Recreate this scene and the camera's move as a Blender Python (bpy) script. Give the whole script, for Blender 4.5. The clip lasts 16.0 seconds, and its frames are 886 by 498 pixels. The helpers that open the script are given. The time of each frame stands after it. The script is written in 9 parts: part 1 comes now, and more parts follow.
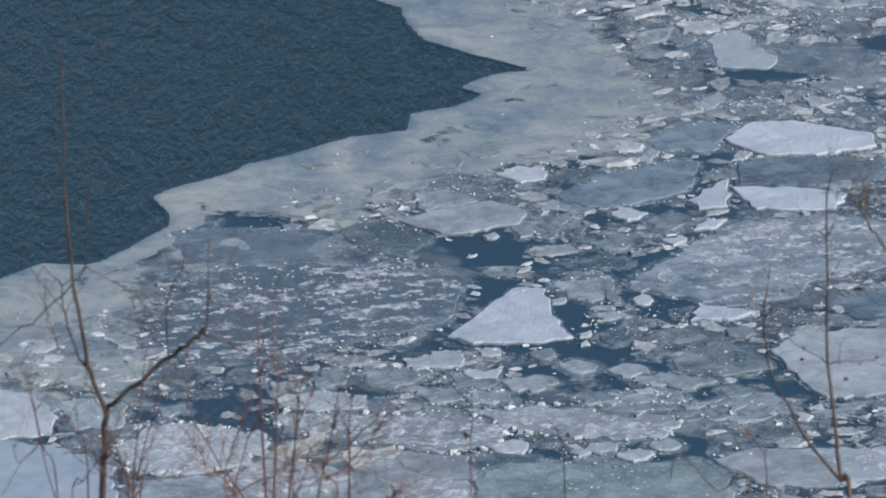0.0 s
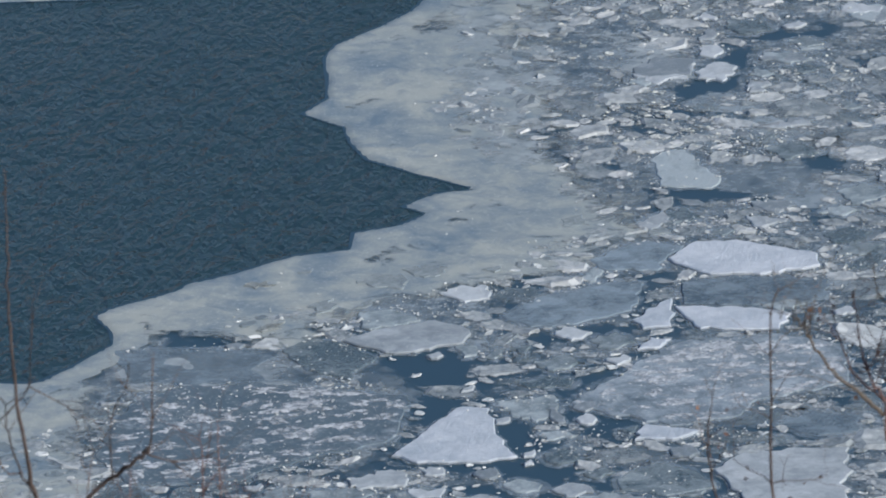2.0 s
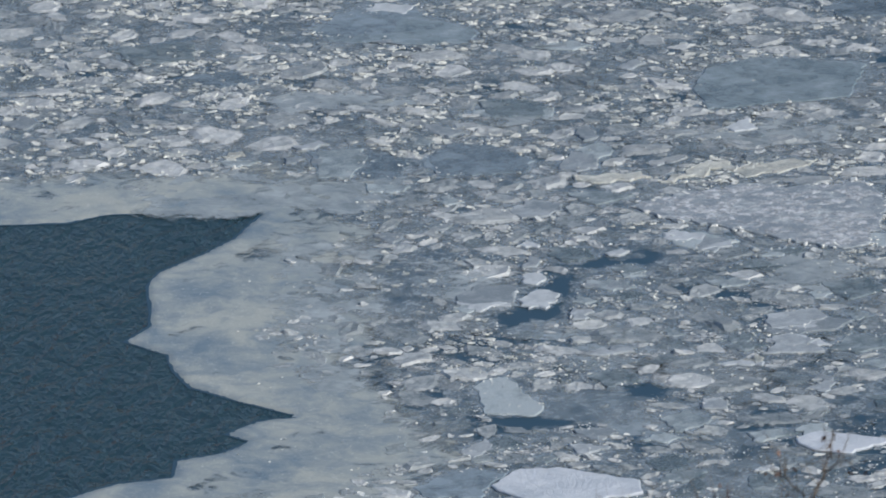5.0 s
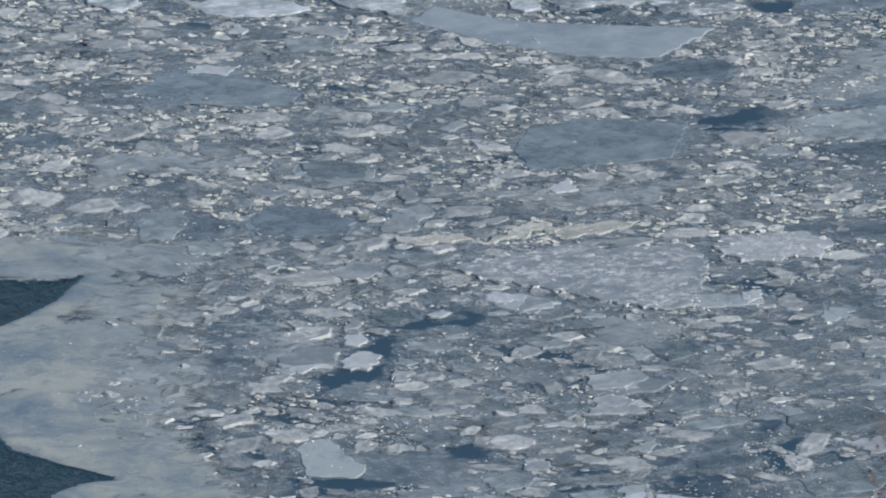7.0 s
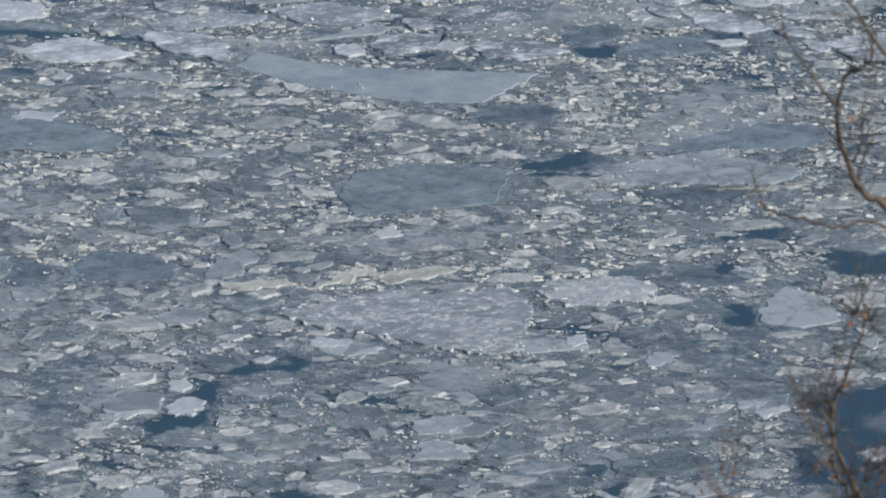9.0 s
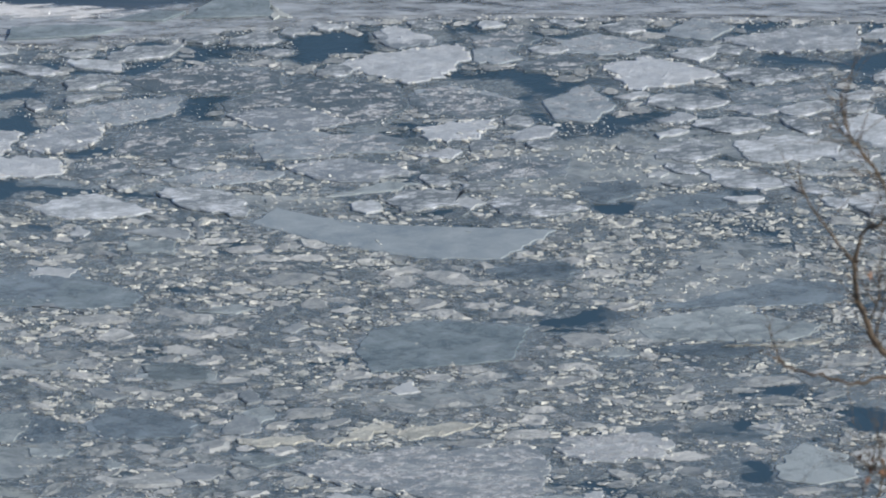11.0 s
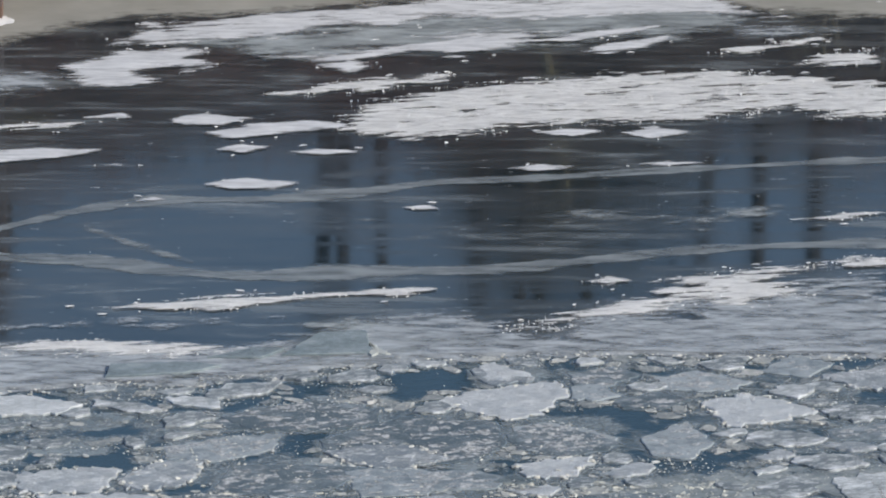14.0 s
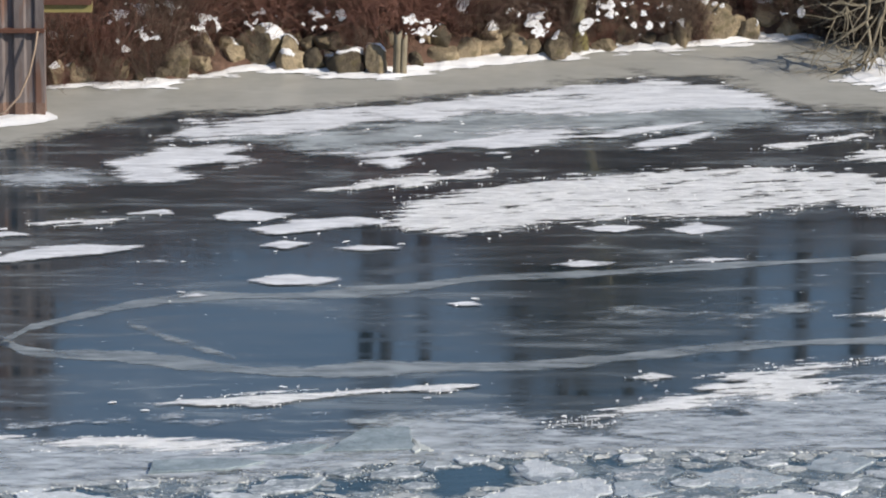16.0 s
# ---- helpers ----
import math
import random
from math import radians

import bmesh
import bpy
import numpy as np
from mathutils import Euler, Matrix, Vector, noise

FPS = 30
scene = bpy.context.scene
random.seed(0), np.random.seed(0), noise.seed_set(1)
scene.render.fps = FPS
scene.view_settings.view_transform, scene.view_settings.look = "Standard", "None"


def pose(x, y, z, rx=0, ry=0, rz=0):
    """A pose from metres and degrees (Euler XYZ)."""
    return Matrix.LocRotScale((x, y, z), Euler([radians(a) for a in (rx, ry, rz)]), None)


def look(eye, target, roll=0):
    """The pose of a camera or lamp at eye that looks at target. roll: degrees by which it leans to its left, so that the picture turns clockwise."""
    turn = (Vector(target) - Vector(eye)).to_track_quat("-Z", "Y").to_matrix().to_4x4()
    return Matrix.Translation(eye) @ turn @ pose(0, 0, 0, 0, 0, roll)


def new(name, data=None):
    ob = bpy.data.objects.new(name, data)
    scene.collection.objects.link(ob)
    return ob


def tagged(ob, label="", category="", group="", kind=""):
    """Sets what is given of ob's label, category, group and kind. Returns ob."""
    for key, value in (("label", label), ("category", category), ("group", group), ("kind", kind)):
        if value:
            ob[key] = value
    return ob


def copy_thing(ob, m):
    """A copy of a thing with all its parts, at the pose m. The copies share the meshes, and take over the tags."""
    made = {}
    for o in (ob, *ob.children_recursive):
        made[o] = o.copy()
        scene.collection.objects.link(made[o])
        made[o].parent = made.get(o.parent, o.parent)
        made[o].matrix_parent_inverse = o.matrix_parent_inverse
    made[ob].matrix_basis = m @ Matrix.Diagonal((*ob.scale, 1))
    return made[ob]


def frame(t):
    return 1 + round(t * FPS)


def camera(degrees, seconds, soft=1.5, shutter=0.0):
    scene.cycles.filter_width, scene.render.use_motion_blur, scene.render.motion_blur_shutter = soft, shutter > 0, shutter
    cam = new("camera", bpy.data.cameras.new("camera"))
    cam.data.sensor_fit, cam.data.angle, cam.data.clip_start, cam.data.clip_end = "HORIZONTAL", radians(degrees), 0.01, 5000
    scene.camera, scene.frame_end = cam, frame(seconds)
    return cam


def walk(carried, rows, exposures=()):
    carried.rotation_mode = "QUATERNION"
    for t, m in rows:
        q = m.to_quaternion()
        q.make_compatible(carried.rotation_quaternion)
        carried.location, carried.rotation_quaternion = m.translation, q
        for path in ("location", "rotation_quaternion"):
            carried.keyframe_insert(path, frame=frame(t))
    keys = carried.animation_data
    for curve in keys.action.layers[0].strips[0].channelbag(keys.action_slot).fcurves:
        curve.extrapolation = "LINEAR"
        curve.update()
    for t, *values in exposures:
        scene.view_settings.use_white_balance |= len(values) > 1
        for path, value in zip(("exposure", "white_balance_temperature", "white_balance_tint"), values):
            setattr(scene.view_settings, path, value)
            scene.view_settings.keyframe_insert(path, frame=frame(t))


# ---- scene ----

# The camera stands on a bluff above the river and only turns: seconds, then degrees about x, y and z.
EYE = 27.0
cam = camera(7.0, 16.0, soft=1.9, shutter=0.2)
cam.data.dof.use_dof, cam.data.dof.focus_distance, cam.data.dof.aperture_fstop = True, 70.0, 13.0
TURNS = [
    (0.0, 65.175, 1.199, 3.172),
    (0.5, 65.309, 1.244, 3.301),
    (1.0, 65.532, 1.213, 3.239),
    (1.5, 65.832, 1.110, 2.987),
    (2.0, 66.112, 1.020, 2.766),
    (2.5, 66.383, 0.938, 2.562),
    (3.0, 66.731, 0.840, 2.315),
    (3.5, 67.105, 0.728, 2.029),
    (4.0, 67.441, 0.633, 1.779),
    (4.2, 67.550, 0.605, 1.706),
    (6.3, 68.298, 0.275, 0.793),
    (6.5, 68.349, 0.215, 0.619),
    (7.0, 68.378, 0.045, 0.128),
    (7.5, 68.289, -0.154, -0.443),
    (8.0, 68.339, -0.346, -0.997),
    (8.2, 68.383, -0.411, -1.185),
    (10.3, 69.555, -0.397, -1.184),
    (10.5, 69.663, -0.378, -1.131),
    (11.0, 69.977, -0.351, -1.060),
    (11.5, 70.326, -0.326, -0.995),
    (12.0, 70.724, -0.274, -0.845),
    (12.5, 71.208, -0.204, -0.638),
    (13.0, 71.774, -0.154, -0.491),
    (13.5, 72.266, -0.123, -0.397),
    (14.0, 72.639, -0.099, -0.325),
    (14.5, 72.878, -0.082, -0.271),
    (15.0, 73.036, -0.055, -0.183),
    (15.5, 73.148, -0.025, -0.085),
    (16.0, 73.400, -0.000, 0.000),
]
walk(cam, [(t, pose(0, 0, EYE, rx, ry, rz)) for t, rx, ry, rz in TURNS],
     [(0.0, 0.78, 6350, 9), (3.5, 0.82, 6600, 9), (7.0, 0.69, 6650, 8), (11.0, 0.70, 6950, 9), (13.0, 0.63, 7100, 9), (16.0, 1.06, 7250, 10)])

# ---- daylight: clear winter sky, sun from behind and to the right of the camera ----
SUN_TO = Vector((0.78, -0.42, 0.56)).normalized()
world = bpy.data.worlds.new("world")
scene.world = world
world.use_nodes = True
wn = world.node_tree
sky = wn.nodes.new("ShaderNodeTexSky")
sky.sky_type = "NISHITA"
sky.sun_disc = False
sky.sun_elevation = math.asin(SUN_TO.z)
sky.sun_rotation = math.atan2(SUN_TO.x, SUN_TO.y)
sky.air_density, sky.dust_density, sky.ozone_density = 1.0, 0.15, 3.0
wn.nodes["Background"].inputs["Strength"].default_value = 0.075
wn.links.new(sky.outputs["Color"], wn.nodes["Background"].inputs["Color"])
sun_data = bpy.data.lights.new("sun", "SUN")
sun_data.energy, sun_data.angle, sun_data.color = 2.6, radians(0.6), (1.0, 0.96, 0.91)
sun = new("sun", sun_data)
sun.matrix_world = look(SUN_TO * 200, (0, 0, 0))

# ---- materials ----
def base_mat(name):
    m = bpy.data.materials.new(name)
    m.use_nodes = True
    nt = m.node_tree
    return m, nt, nt.nodes["Principled BSDF"]


def add_node(nt, kind, **values):
    n = nt.nodes.new(kind)
    for key, value in values.items():
        n.inputs[key].default_value = value
    return n


def place(nt, stretch=(1, 1, 1), space="Object", turn=0.0):
    """Object coordinates, stretched and turned."""
    c = nt.nodes.new("ShaderNodeTexCoord")
    m = nt.nodes.new("ShaderNodeMapping")
    m.inputs["Scale"].default_value = stretch
    m.inputs["Rotation"].default_value = (0, 0, radians(turn))
    nt.links.new(c.outputs[space], m.inputs["Vector"])
    return m.outputs["Vector"]


def noise_tex(nt, vector, scale, detail=4.0, rough=0.55, distort=0.0):
    n = add_node(nt, "ShaderNodeTexNoise", Scale=scale, Detail=detail, Roughness=rough, Distortion=distort)
    nt.links.new(vector, n.inputs["Vector"])
    return n.outputs["Fac"]


def ramp(nt, fac, stops):
    r = nt.nodes.new("ShaderNodeValToRGB")
    el = r.color_ramp.elements
    while len(el) < len(stops):
        el.new(0.5)
    for e, (p, c) in zip(el, stops):
        e.position, e.color = p, (*c, 1) if len(c) == 3 else c
    nt.links.new(fac, r.inputs["Fac"])
    return r.outputs["Color"]


def mixed(nt, fac, a, b, how="MIX"):
    m = nt.nodes.new("ShaderNodeMix")
    m.data_type, m.blend_type = "RGBA", how
    for sock, v in ((m.inputs["Factor"], fac), (m.inputs["A"], a), (m.inputs["B"], b)):
        if isinstance(v, (int, float)):
            sock.default_value = v
        elif isinstance(v, tuple):
            sock.default_value = (*v, 1)
        else:
            nt.links.new(v, sock)
    return m.outputs["Result"]


def sums(nt, how, a, b):
    m = nt.nodes.new("ShaderNodeMath")
    m.operation = how
    for sock, v in zip(m.inputs, (a, b)):
        if isinstance(v, (int, float)):
            sock.default_value = v
        else:
            nt.links.new(v, sock)
    return m.outputs["Value"]


def bumped(nt, bsdf, height, strength, distance):
    b = add_node(nt, "ShaderNodeBump", Strength=strength, Distance=distance)
    nt.links.new(height, b.inputs["Height"])
    nt.links.new(b.outputs["Normal"], bsdf.inputs["Normal"])


def chance(nt, per):
    """A random number for each object, or for each island of a joined mesh."""
    if per == "object":
        return nt.nodes.new("ShaderNodeObjectInfo").outputs["Random"]
    return nt.nodes.new("ShaderNodeNewGeometry").outputs["Random Per Island"]


def thinned(nt, solid, grain):
    """Opacity that falls off, unevenly, where the layer thins out."""
    a = nt.nodes.new("ShaderNodeAttribute")
    a.attribute_name = "cover"
    torn = sums(nt, "ADD", sums(nt, "MULTIPLY", a.outputs["Fac"], 1.5), sums(nt, "MULTIPLY", sums(nt, "SUBTRACT", grain, 0.60), 2.4))
    edge = ramp(nt, torn, [(0.0, (0, 0, 0)), (0.55, (1, 1, 1))])
    return sums(nt, "MULTIPLY", edge, solid)


def water_mat():
    m, nt, b = base_mat("river_water")
    b.inputs["Base Color"].default_value = (0.017, 0.041, 0.052, 1)
    b.inputs["Roughness"].default_value = 0.06
    b.inputs["IOR"].default_value = 1.33
    v = place(nt, (1.0, 0.5, 1), turn=-20)
    long_wave = noise_tex(nt, v, 5.5, 3.0, 0.55, 0.6)
    v2 = place(nt, (1.1, 0.6, 1), turn=30)
    short = noise_tex(nt, v2, 14.0, 3.0, 0.6, 0.4)
    h = sums(nt, "ADD", long_wave, sums(nt, "MULTIPLY", short, 0.4))
    bumped(nt, b, h, 1.0, 0.062)
    return m


def calm_mat():
    m, nt, b = base_mat("calm_water")
    b.inputs["Base Color"].default_value = (0.028, 0.060, 0.087, 1)
    b.inputs["Roughness"].default_value = 0.08
    b.inputs["IOR"].default_value = 1.33
    bumped(nt, b, noise_tex(nt, place(nt), 7.0, 3.0), 0.12, 0.02)
    return m


def ice_mat(name, dark, light, per="object", lo=0.35, hi=0.65, spread=0.35, rough=0.35, bump=0.35, scale=2.5, crust=None, crust_at=0.56, fleck=0.5, alpha=None, thin=False):
    """Ice between a clear, wet tone and a cloudy one; crust adds patches of frozen snow."""
    m, nt, b = base_mat(name)
    v = place(nt)
    big = noise_tex(nt, v, scale, 5.0, 0.6, 0.5)
    fine = noise_tex(nt, v, 34.0, 4.0, 0.7)
    streak = noise_tex(nt, place(nt, (0.8, 1.15, 1)), scale * 3.1, 5.0, 0.66, 0.9)
    fac = sums(nt, "ADD", sums(nt, "MULTIPLY", big, 0.55), sums(nt, "MULTIPLY", streak, 0.45))
    fac = sums(nt, "ADD", fac, sums(nt, "MULTIPLY", sums(nt, "SUBTRACT", chance(nt, per), 0.5), spread))
    col = ramp(nt, fac, [(lo, dark), (hi, light)])
    col = mixed(nt, ramp(nt, fine, [(0.57, (0, 0, 0)), (0.69, (fleck, fleck, fleck))]), col, (0.84, 0.85, 0.84))
    rough_to = rough
    if crust:
        spots = noise_tex(nt, place(nt, (0.8, 1.9, 1)), 8.0, 7.0, 0.78, 0.4)
        spots = sums(nt, "ADD", spots, sums(nt, "MULTIPLY", sums(nt, "SUBTRACT", big, 0.5), 0.5))
        mask = ramp(nt, spots, [(crust_at, (0, 0, 0)), (crust_at + 0.16, (1, 1, 1))])
        col = mixed(nt, mask, col, crust)
    nt.links.new(col, b.inputs["Base Color"])
    if alpha:
        clear = ramp(nt, fac, [(lo, (alpha[0],) * 3), (hi, (alpha[1],) * 3)])
        clear = mixed(nt, mask, clear, (1.0, 1.0, 1.0)) if crust else clear
        nt.links.new(thinned(nt, clear, streak) if thin else clear, b.inputs["Alpha"])
    b.inputs["Roughness"].default_value = rough_to
    b.inputs["IOR"].default_value = 1.31
    h = sums(nt, "ADD", sums(nt, "MULTIPLY", fine, 0.5), big)
    if crust:
        h = sums(nt, "ADD", h, sums(nt, "MULTIPLY", mask, 0.35))
    bumped(nt, b, h, bump, 0.05)
    return m


WATER, CALM = water_mat(), calm_mat()
ICE = {
    "snow": ice_mat("snow_ice", (0.30, 0.35, 0.40), (0.55, 0.58, 0.62), lo=0.28, hi=0.62, spread=0.15, rough=0.45, fleck=0.3, bump=0.5, scale=3.5),
    "pale": ice_mat("pale_ice", (0.22, 0.26, 0.29), (0.48, 0.51, 0.53), lo=0.3, hi=0.68, rough=0.4, alpha=(0.75, 1.0), fleck=0.3),
    "grey": ice_mat("grey_ice", (0.12, 0.17, 0.20), (0.36, 0.41, 0.43), rough=0.35, alpha=(0.55, 0.95), fleck=0.4),
    "blue": ice_mat("clear_blue_ice", (0.10, 0.145, 0.185), (0.25, 0.31, 0.355), rough=0.25, spread=0.2, fleck=0.2, alpha=(0.55, 0.9)),
    "clear": ice_mat("clear_plate_ice", (0.15, 0.205, 0.24), (0.33, 0.39, 0.42), rough=0.2, spread=0.1, fleck=0.2, alpha=(0.75, 0.95)),
    "long": ice_mat("smooth_plate_ice", (0.17, 0.22, 0.26), (0.34, 0.385, 0.41), rough=0.3, spread=0.05, bump=0.12, fleck=0.25, scale=1.8),
    "crust": ice_mat("crusted_ice", (0.12, 0.17, 0.21), (0.34, 0.39, 0.43), crust=(0.50, 0.54, 0.57), crust_at=0.60, rough=0.4, alpha=(0.65, 0.95)),
    "rough": ice_mat("rough_white_ice", (0.19, 0.225, 0.255), (0.40, 0.43, 0.45), crust=(0.60, 0.63, 0.63), crust_at=0.54, rough=0.5, bump=0.35, scale=4.0),
    "pan": ice_mat("frosted_pan_ice", (0.27, 0.32, 0.37), (0.53, 0.57, 0.61), crust=(0.80, 0.84, 0.88), crust_at=0.52, rough=0.3, bump=0.6, scale=5.0, fleck=0.8, alpha=(0.8, 1.0)),
    "yellow": ice_mat("yellowish_ice", (0.34, 0.365, 0.35), (0.62, 0.62, 0.56), crust=(0.76, 0.75, 0.69), crust_at=0.54, rough=0.4, bump=0.8, scale=5.0, alpha=(0.55, 1.0)),
    "green": ice_mat("greenish_ice", (0.15, 0.21, 0.22), (0.34, 0.40, 0.41), rough=0.35, spread=0.1, alpha=(0.8, 1.0)),
    "apron": ice_mat("shore_snow_ice", (0.24, 0.30, 0.36), (0.38, 0.43, 0.47), rough=0.5, spread=0.1, fleck=0.1),
    "veil": ice_mat("veiled_ice", (0.24, 0.29, 0.32), (0.38, 0.42, 0.42), rough=0.35, spread=0.1, alpha=(0.3, 0.85), fleck=0.3),
    "tilt": ice_mat("upended_ice", (0.45, 0.48, 0.47), (0.7, 0.7, 0.66), rough=0.35),
}
WET = ice_mat("wet_rim_ice", (0.16, 0.22, 0.27), (0.42, 0.48, 0.52), rough=0.25, spread=0.0, bump=0.1, fleck=0.2, scale=5.0, alpha=(0.15, 0.6), thin=True)
SHELF = ice_mat("shelf_ice", (0.16, 0.22, 0.27), (0.35, 0.365, 0.335), scale=1.2, lo=0.37, hi=0.60, spread=0.0, rough=0.3, bump=0.12, fleck=0.3, thin=True, alpha=(0.85, 1.0))
BRASH_LOOK = dict(lo=0.32, hi=0.80, spread=0.40, rough=0.35, scale=5.0, alpha=(0.45, 1.0), fleck=0.35, thin=True)
BRASH = ice_mat("brash_ice", (0.17, 0.22, 0.255), (0.59, 0.60, 0.59), per="island", **BRASH_LOOK)
BRASH_ONE = ice_mat("brash_piece_ice", (0.18, 0.23, 0.26), (0.58, 0.595, 0.59), per="object", **BRASH_LOOK)
WHITE_BRASH = ice_mat("white_brash_ice", (0.40, 0.43, 0.44), (0.72, 0.73, 0.71), per="island", lo=0.2, hi=0.8, spread=0.4, rough=0.35, scale=6.0, fleck=0.4)
AWASH = ice_mat("awash_ice", (0.13, 0.185, 0.23), (0.34, 0.395, 0.425), per="island", lo=0.30, hi=0.72, spread=0.4, rough=0.22, scale=3.0, alpha=(0.15, 0.75), fleck=0.15, bump=0.1, thin=True)
HAZE = ice_mat("hazy_ice", (0.25, 0.305, 0.34), (0.44, 0.48, 0.49), lo=0.34, hi=0.66, spread=0.0, rough=0.3, scale=1.6, alpha=(0.35, 0.9), fleck=0.2, bump=0.1, thin=True)
# splinters and blocks of ice; the near-white end also imitates sun glints
CRUMB = ice_mat("crumb_ice", (0.42, 0.44, 0.44), (0.86, 0.85, 0.80), per="island", lo=0.1, hi=0.9, spread=0.8, rough=0.2)
RUBBLE = ice_mat("rubble_ice", (0.28, 0.32, 0.335), (0.76, 0.755, 0.69), per="island", lo=0.15, hi=0.95, spread=0.7, rough=0.35, alpha=(0.6, 1.0), thin=True)
PAN = ice_mat("pan_ice", (0.21, 0.255, 0.29), (0.50, 0.54, 0.57), per="object", crust=(0.78, 0.82, 0.865), crust_at=0.48, rough=0.45, bump=0.5, alpha=(0.7, 1.0))
SLUSH = ice_mat("slush", (0.12, 0.17, 0.21), (0.34, 0.39, 0.42), scale=6.5, lo=0.36, hi=0.64, spread=0.0, rough=0.25, bump=0.15, fleck=0.4, alpha=(0.15, 0.85), thin=True)


def sheet_mat():
    """Smooth black ice with cloudy, frosted patches."""
    m, nt, b = base_mat("black_ice")
    v = place(nt, (0.35, 1.0, 1))
    cloud = noise_tex(nt, v, 0.9, 6.0, 0.62, 0.6)
    wisps = noise_tex(nt, place(nt, (0.25, 1.6, 1)), 2.2, 5.0, 0.6, 0.8)
    f = sums(nt, "ADD", sums(nt, "MULTIPLY", cloud, 0.5), sums(nt, "MULTIPLY", wisps, 0.5))
    col = ramp(nt, f, [(0.38, (0.012, 0.022, 0.030)), (0.53, (0.040, 0.051, 0.060)), (0.70, (0.22, 0.25, 0.265))])
    fleck = noise_tex(nt, place(nt, (0.4, 1.5, 1)), 8.0, 6.0, 0.75)
    col = mixed(nt, ramp(nt, fleck, [(0.655, (0, 0, 0)), (0.70, (0.8, 0.8, 0.8))]), col, (0.7, 0.72, 0.73))
    nt.links.new(col, b.inputs["Base Color"])
    nt.links.new(ramp(nt, f, [(0.42, (0.06,) * 3), (0.7, (0.28,) * 3)]), b.inputs["Roughness"])
    b.inputs["IOR"].default_value = 1.85
    bumped(nt, b, noise_tex(nt, place(nt, (0.5, 1.0, 1)), 1.0, 2.0), 0.015, 0.02)
    return m


def plain_mat(name, a, b_, scale, rough=0.8, bump=0.5, dist=0.03, per=None, stretch=(1, 1, 1), third=None, alpha=None, thin=False):
    m, nt, b = base_mat(name)
    v = place(nt, stretch)
    n1 = noise_tex(nt, v, scale, 6.0, 0.65, 0.3)
    n2 = noise_tex(nt, v, scale * 6, 4.0, 0.6)
    f = sums(nt, "ADD", sums(nt, "MULTIPLY", n1, 0.6), sums(nt, "MULTIPLY", n2, 0.4))
    if per:
        f = sums(nt, "ADD", f, sums(nt, "MULTIPLY", sums(nt, "SUBTRACT", chance(nt, per), 0.5), 0.5))
    col = ramp(nt, f, [(0.3, a), (0.7, b_)])
    if third:
        n3 = noise_tex(nt, v, scale * 0.8, 3.0, 0.6, 0.5)
        col = mixed(nt, ramp(nt, n3, [(0.52, (0, 0, 0)), (0.66, (0.8,) * 3)]), col, third)
    nt.links.new(col, b.inputs["Base Color"])
    if alpha:
        solid = ramp(nt, n1, [(0.36, (alpha[0],) * 3), (0.62, (alpha[1],) * 3)])
        nt.links.new(thinned(nt, solid, f) if thin else solid, b.inputs["Alpha"])
    b.inputs["Roughness"].default_value = rough
    bumped(nt, b, f, bump, dist)
    return m


SHEET = sheet_mat()
SNOW = plain_mat("wind_packed_snow", (0.52, 0.54, 0.58), (0.80, 0.81, 0.83), 6.0, 0.55, 0.35, 0.02, stretch=(0.35, 1.7, 1), alpha=(0.8, 1.0), thin=True)
# same snow as SNOW but crumblier; its whiter colour holds sun glitter
BRIGHT_SNOW = plain_mat("crumbly_glitter_snow", (0.74, 0.755, 0.77), (0.98, 0.98, 0.98), 9.0, 0.35, 1.0, 0.05, stretch=(0.4, 1.6, 1), alpha=(0.75, 1.0), thin=True)
RIME = plain_mat("rimed_ice", (0.34, 0.39, 0.44), (0.57, 0.61, 0.65), 4.0, 0.4, 0.3, 0.02, stretch=(0.5, 1.4, 1), alpha=(0.2, 0.85), thin=True)
FLAKE = plain_mat("snow_flake_white", (0.70, 0.71, 0.73), (0.90, 0.90, 0.90), 9.0, 0.3, 0.5, 0.02, per="object")
CRUST = plain_mat("frozen_crust", (0.36, 0.395, 0.43), (0.76, 0.77, 0.78), 14.0, 0.4, 1.0, 0.02, alpha=(0.12, 0.92), thin=True)
FRESH_SNOW = plain_mat("fresh_snow", (0.66, 0.67, 0.69), (0.86, 0.86, 0.86), 6.0, 0.6, 0.9, 0.02)
SHORE_ICE = plain_mat("shore_ice", (0.29, 0.29, 0.265), (0.40, 0.395, 0.365), 1.2, 0.35, 0.12, 0.02, stretch=(0.6, 1.2, 1), alpha=(0.96, 1.0), thin=True)
SEAM = plain_mat("refrozen_seam_ice", (0.20, 0.235, 0.26), (0.34, 0.375, 0.395), 2.2, 0.35, 0.12, 0.02, stretch=(0.4, 1.5, 1), alpha=(0.35, 0.85), thin=True)
FROST = plain_mat("frosted_ice", (0.28, 0.32, 0.34), (0.44, 0.48, 0.50), 2.0, 0.4, 0.2, 0.02, stretch=(0.5, 1.5, 1), alpha=(0.45, 1.0), thin=True)
STONE = plain_mat("mossy_stone", (0.065, 0.052, 0.034), (0.34, 0.27, 0.175), 5.0, 0.85, 1.0, 0.05, per="object", third=(0.09, 0.075, 0.035))
OLIVE_BARK = plain_mat("olive_bark", (0.035, 0.034, 0.018), (0.10, 0.09, 0.05), 5.0, 0.85, 0.5, 0.01, per="object")
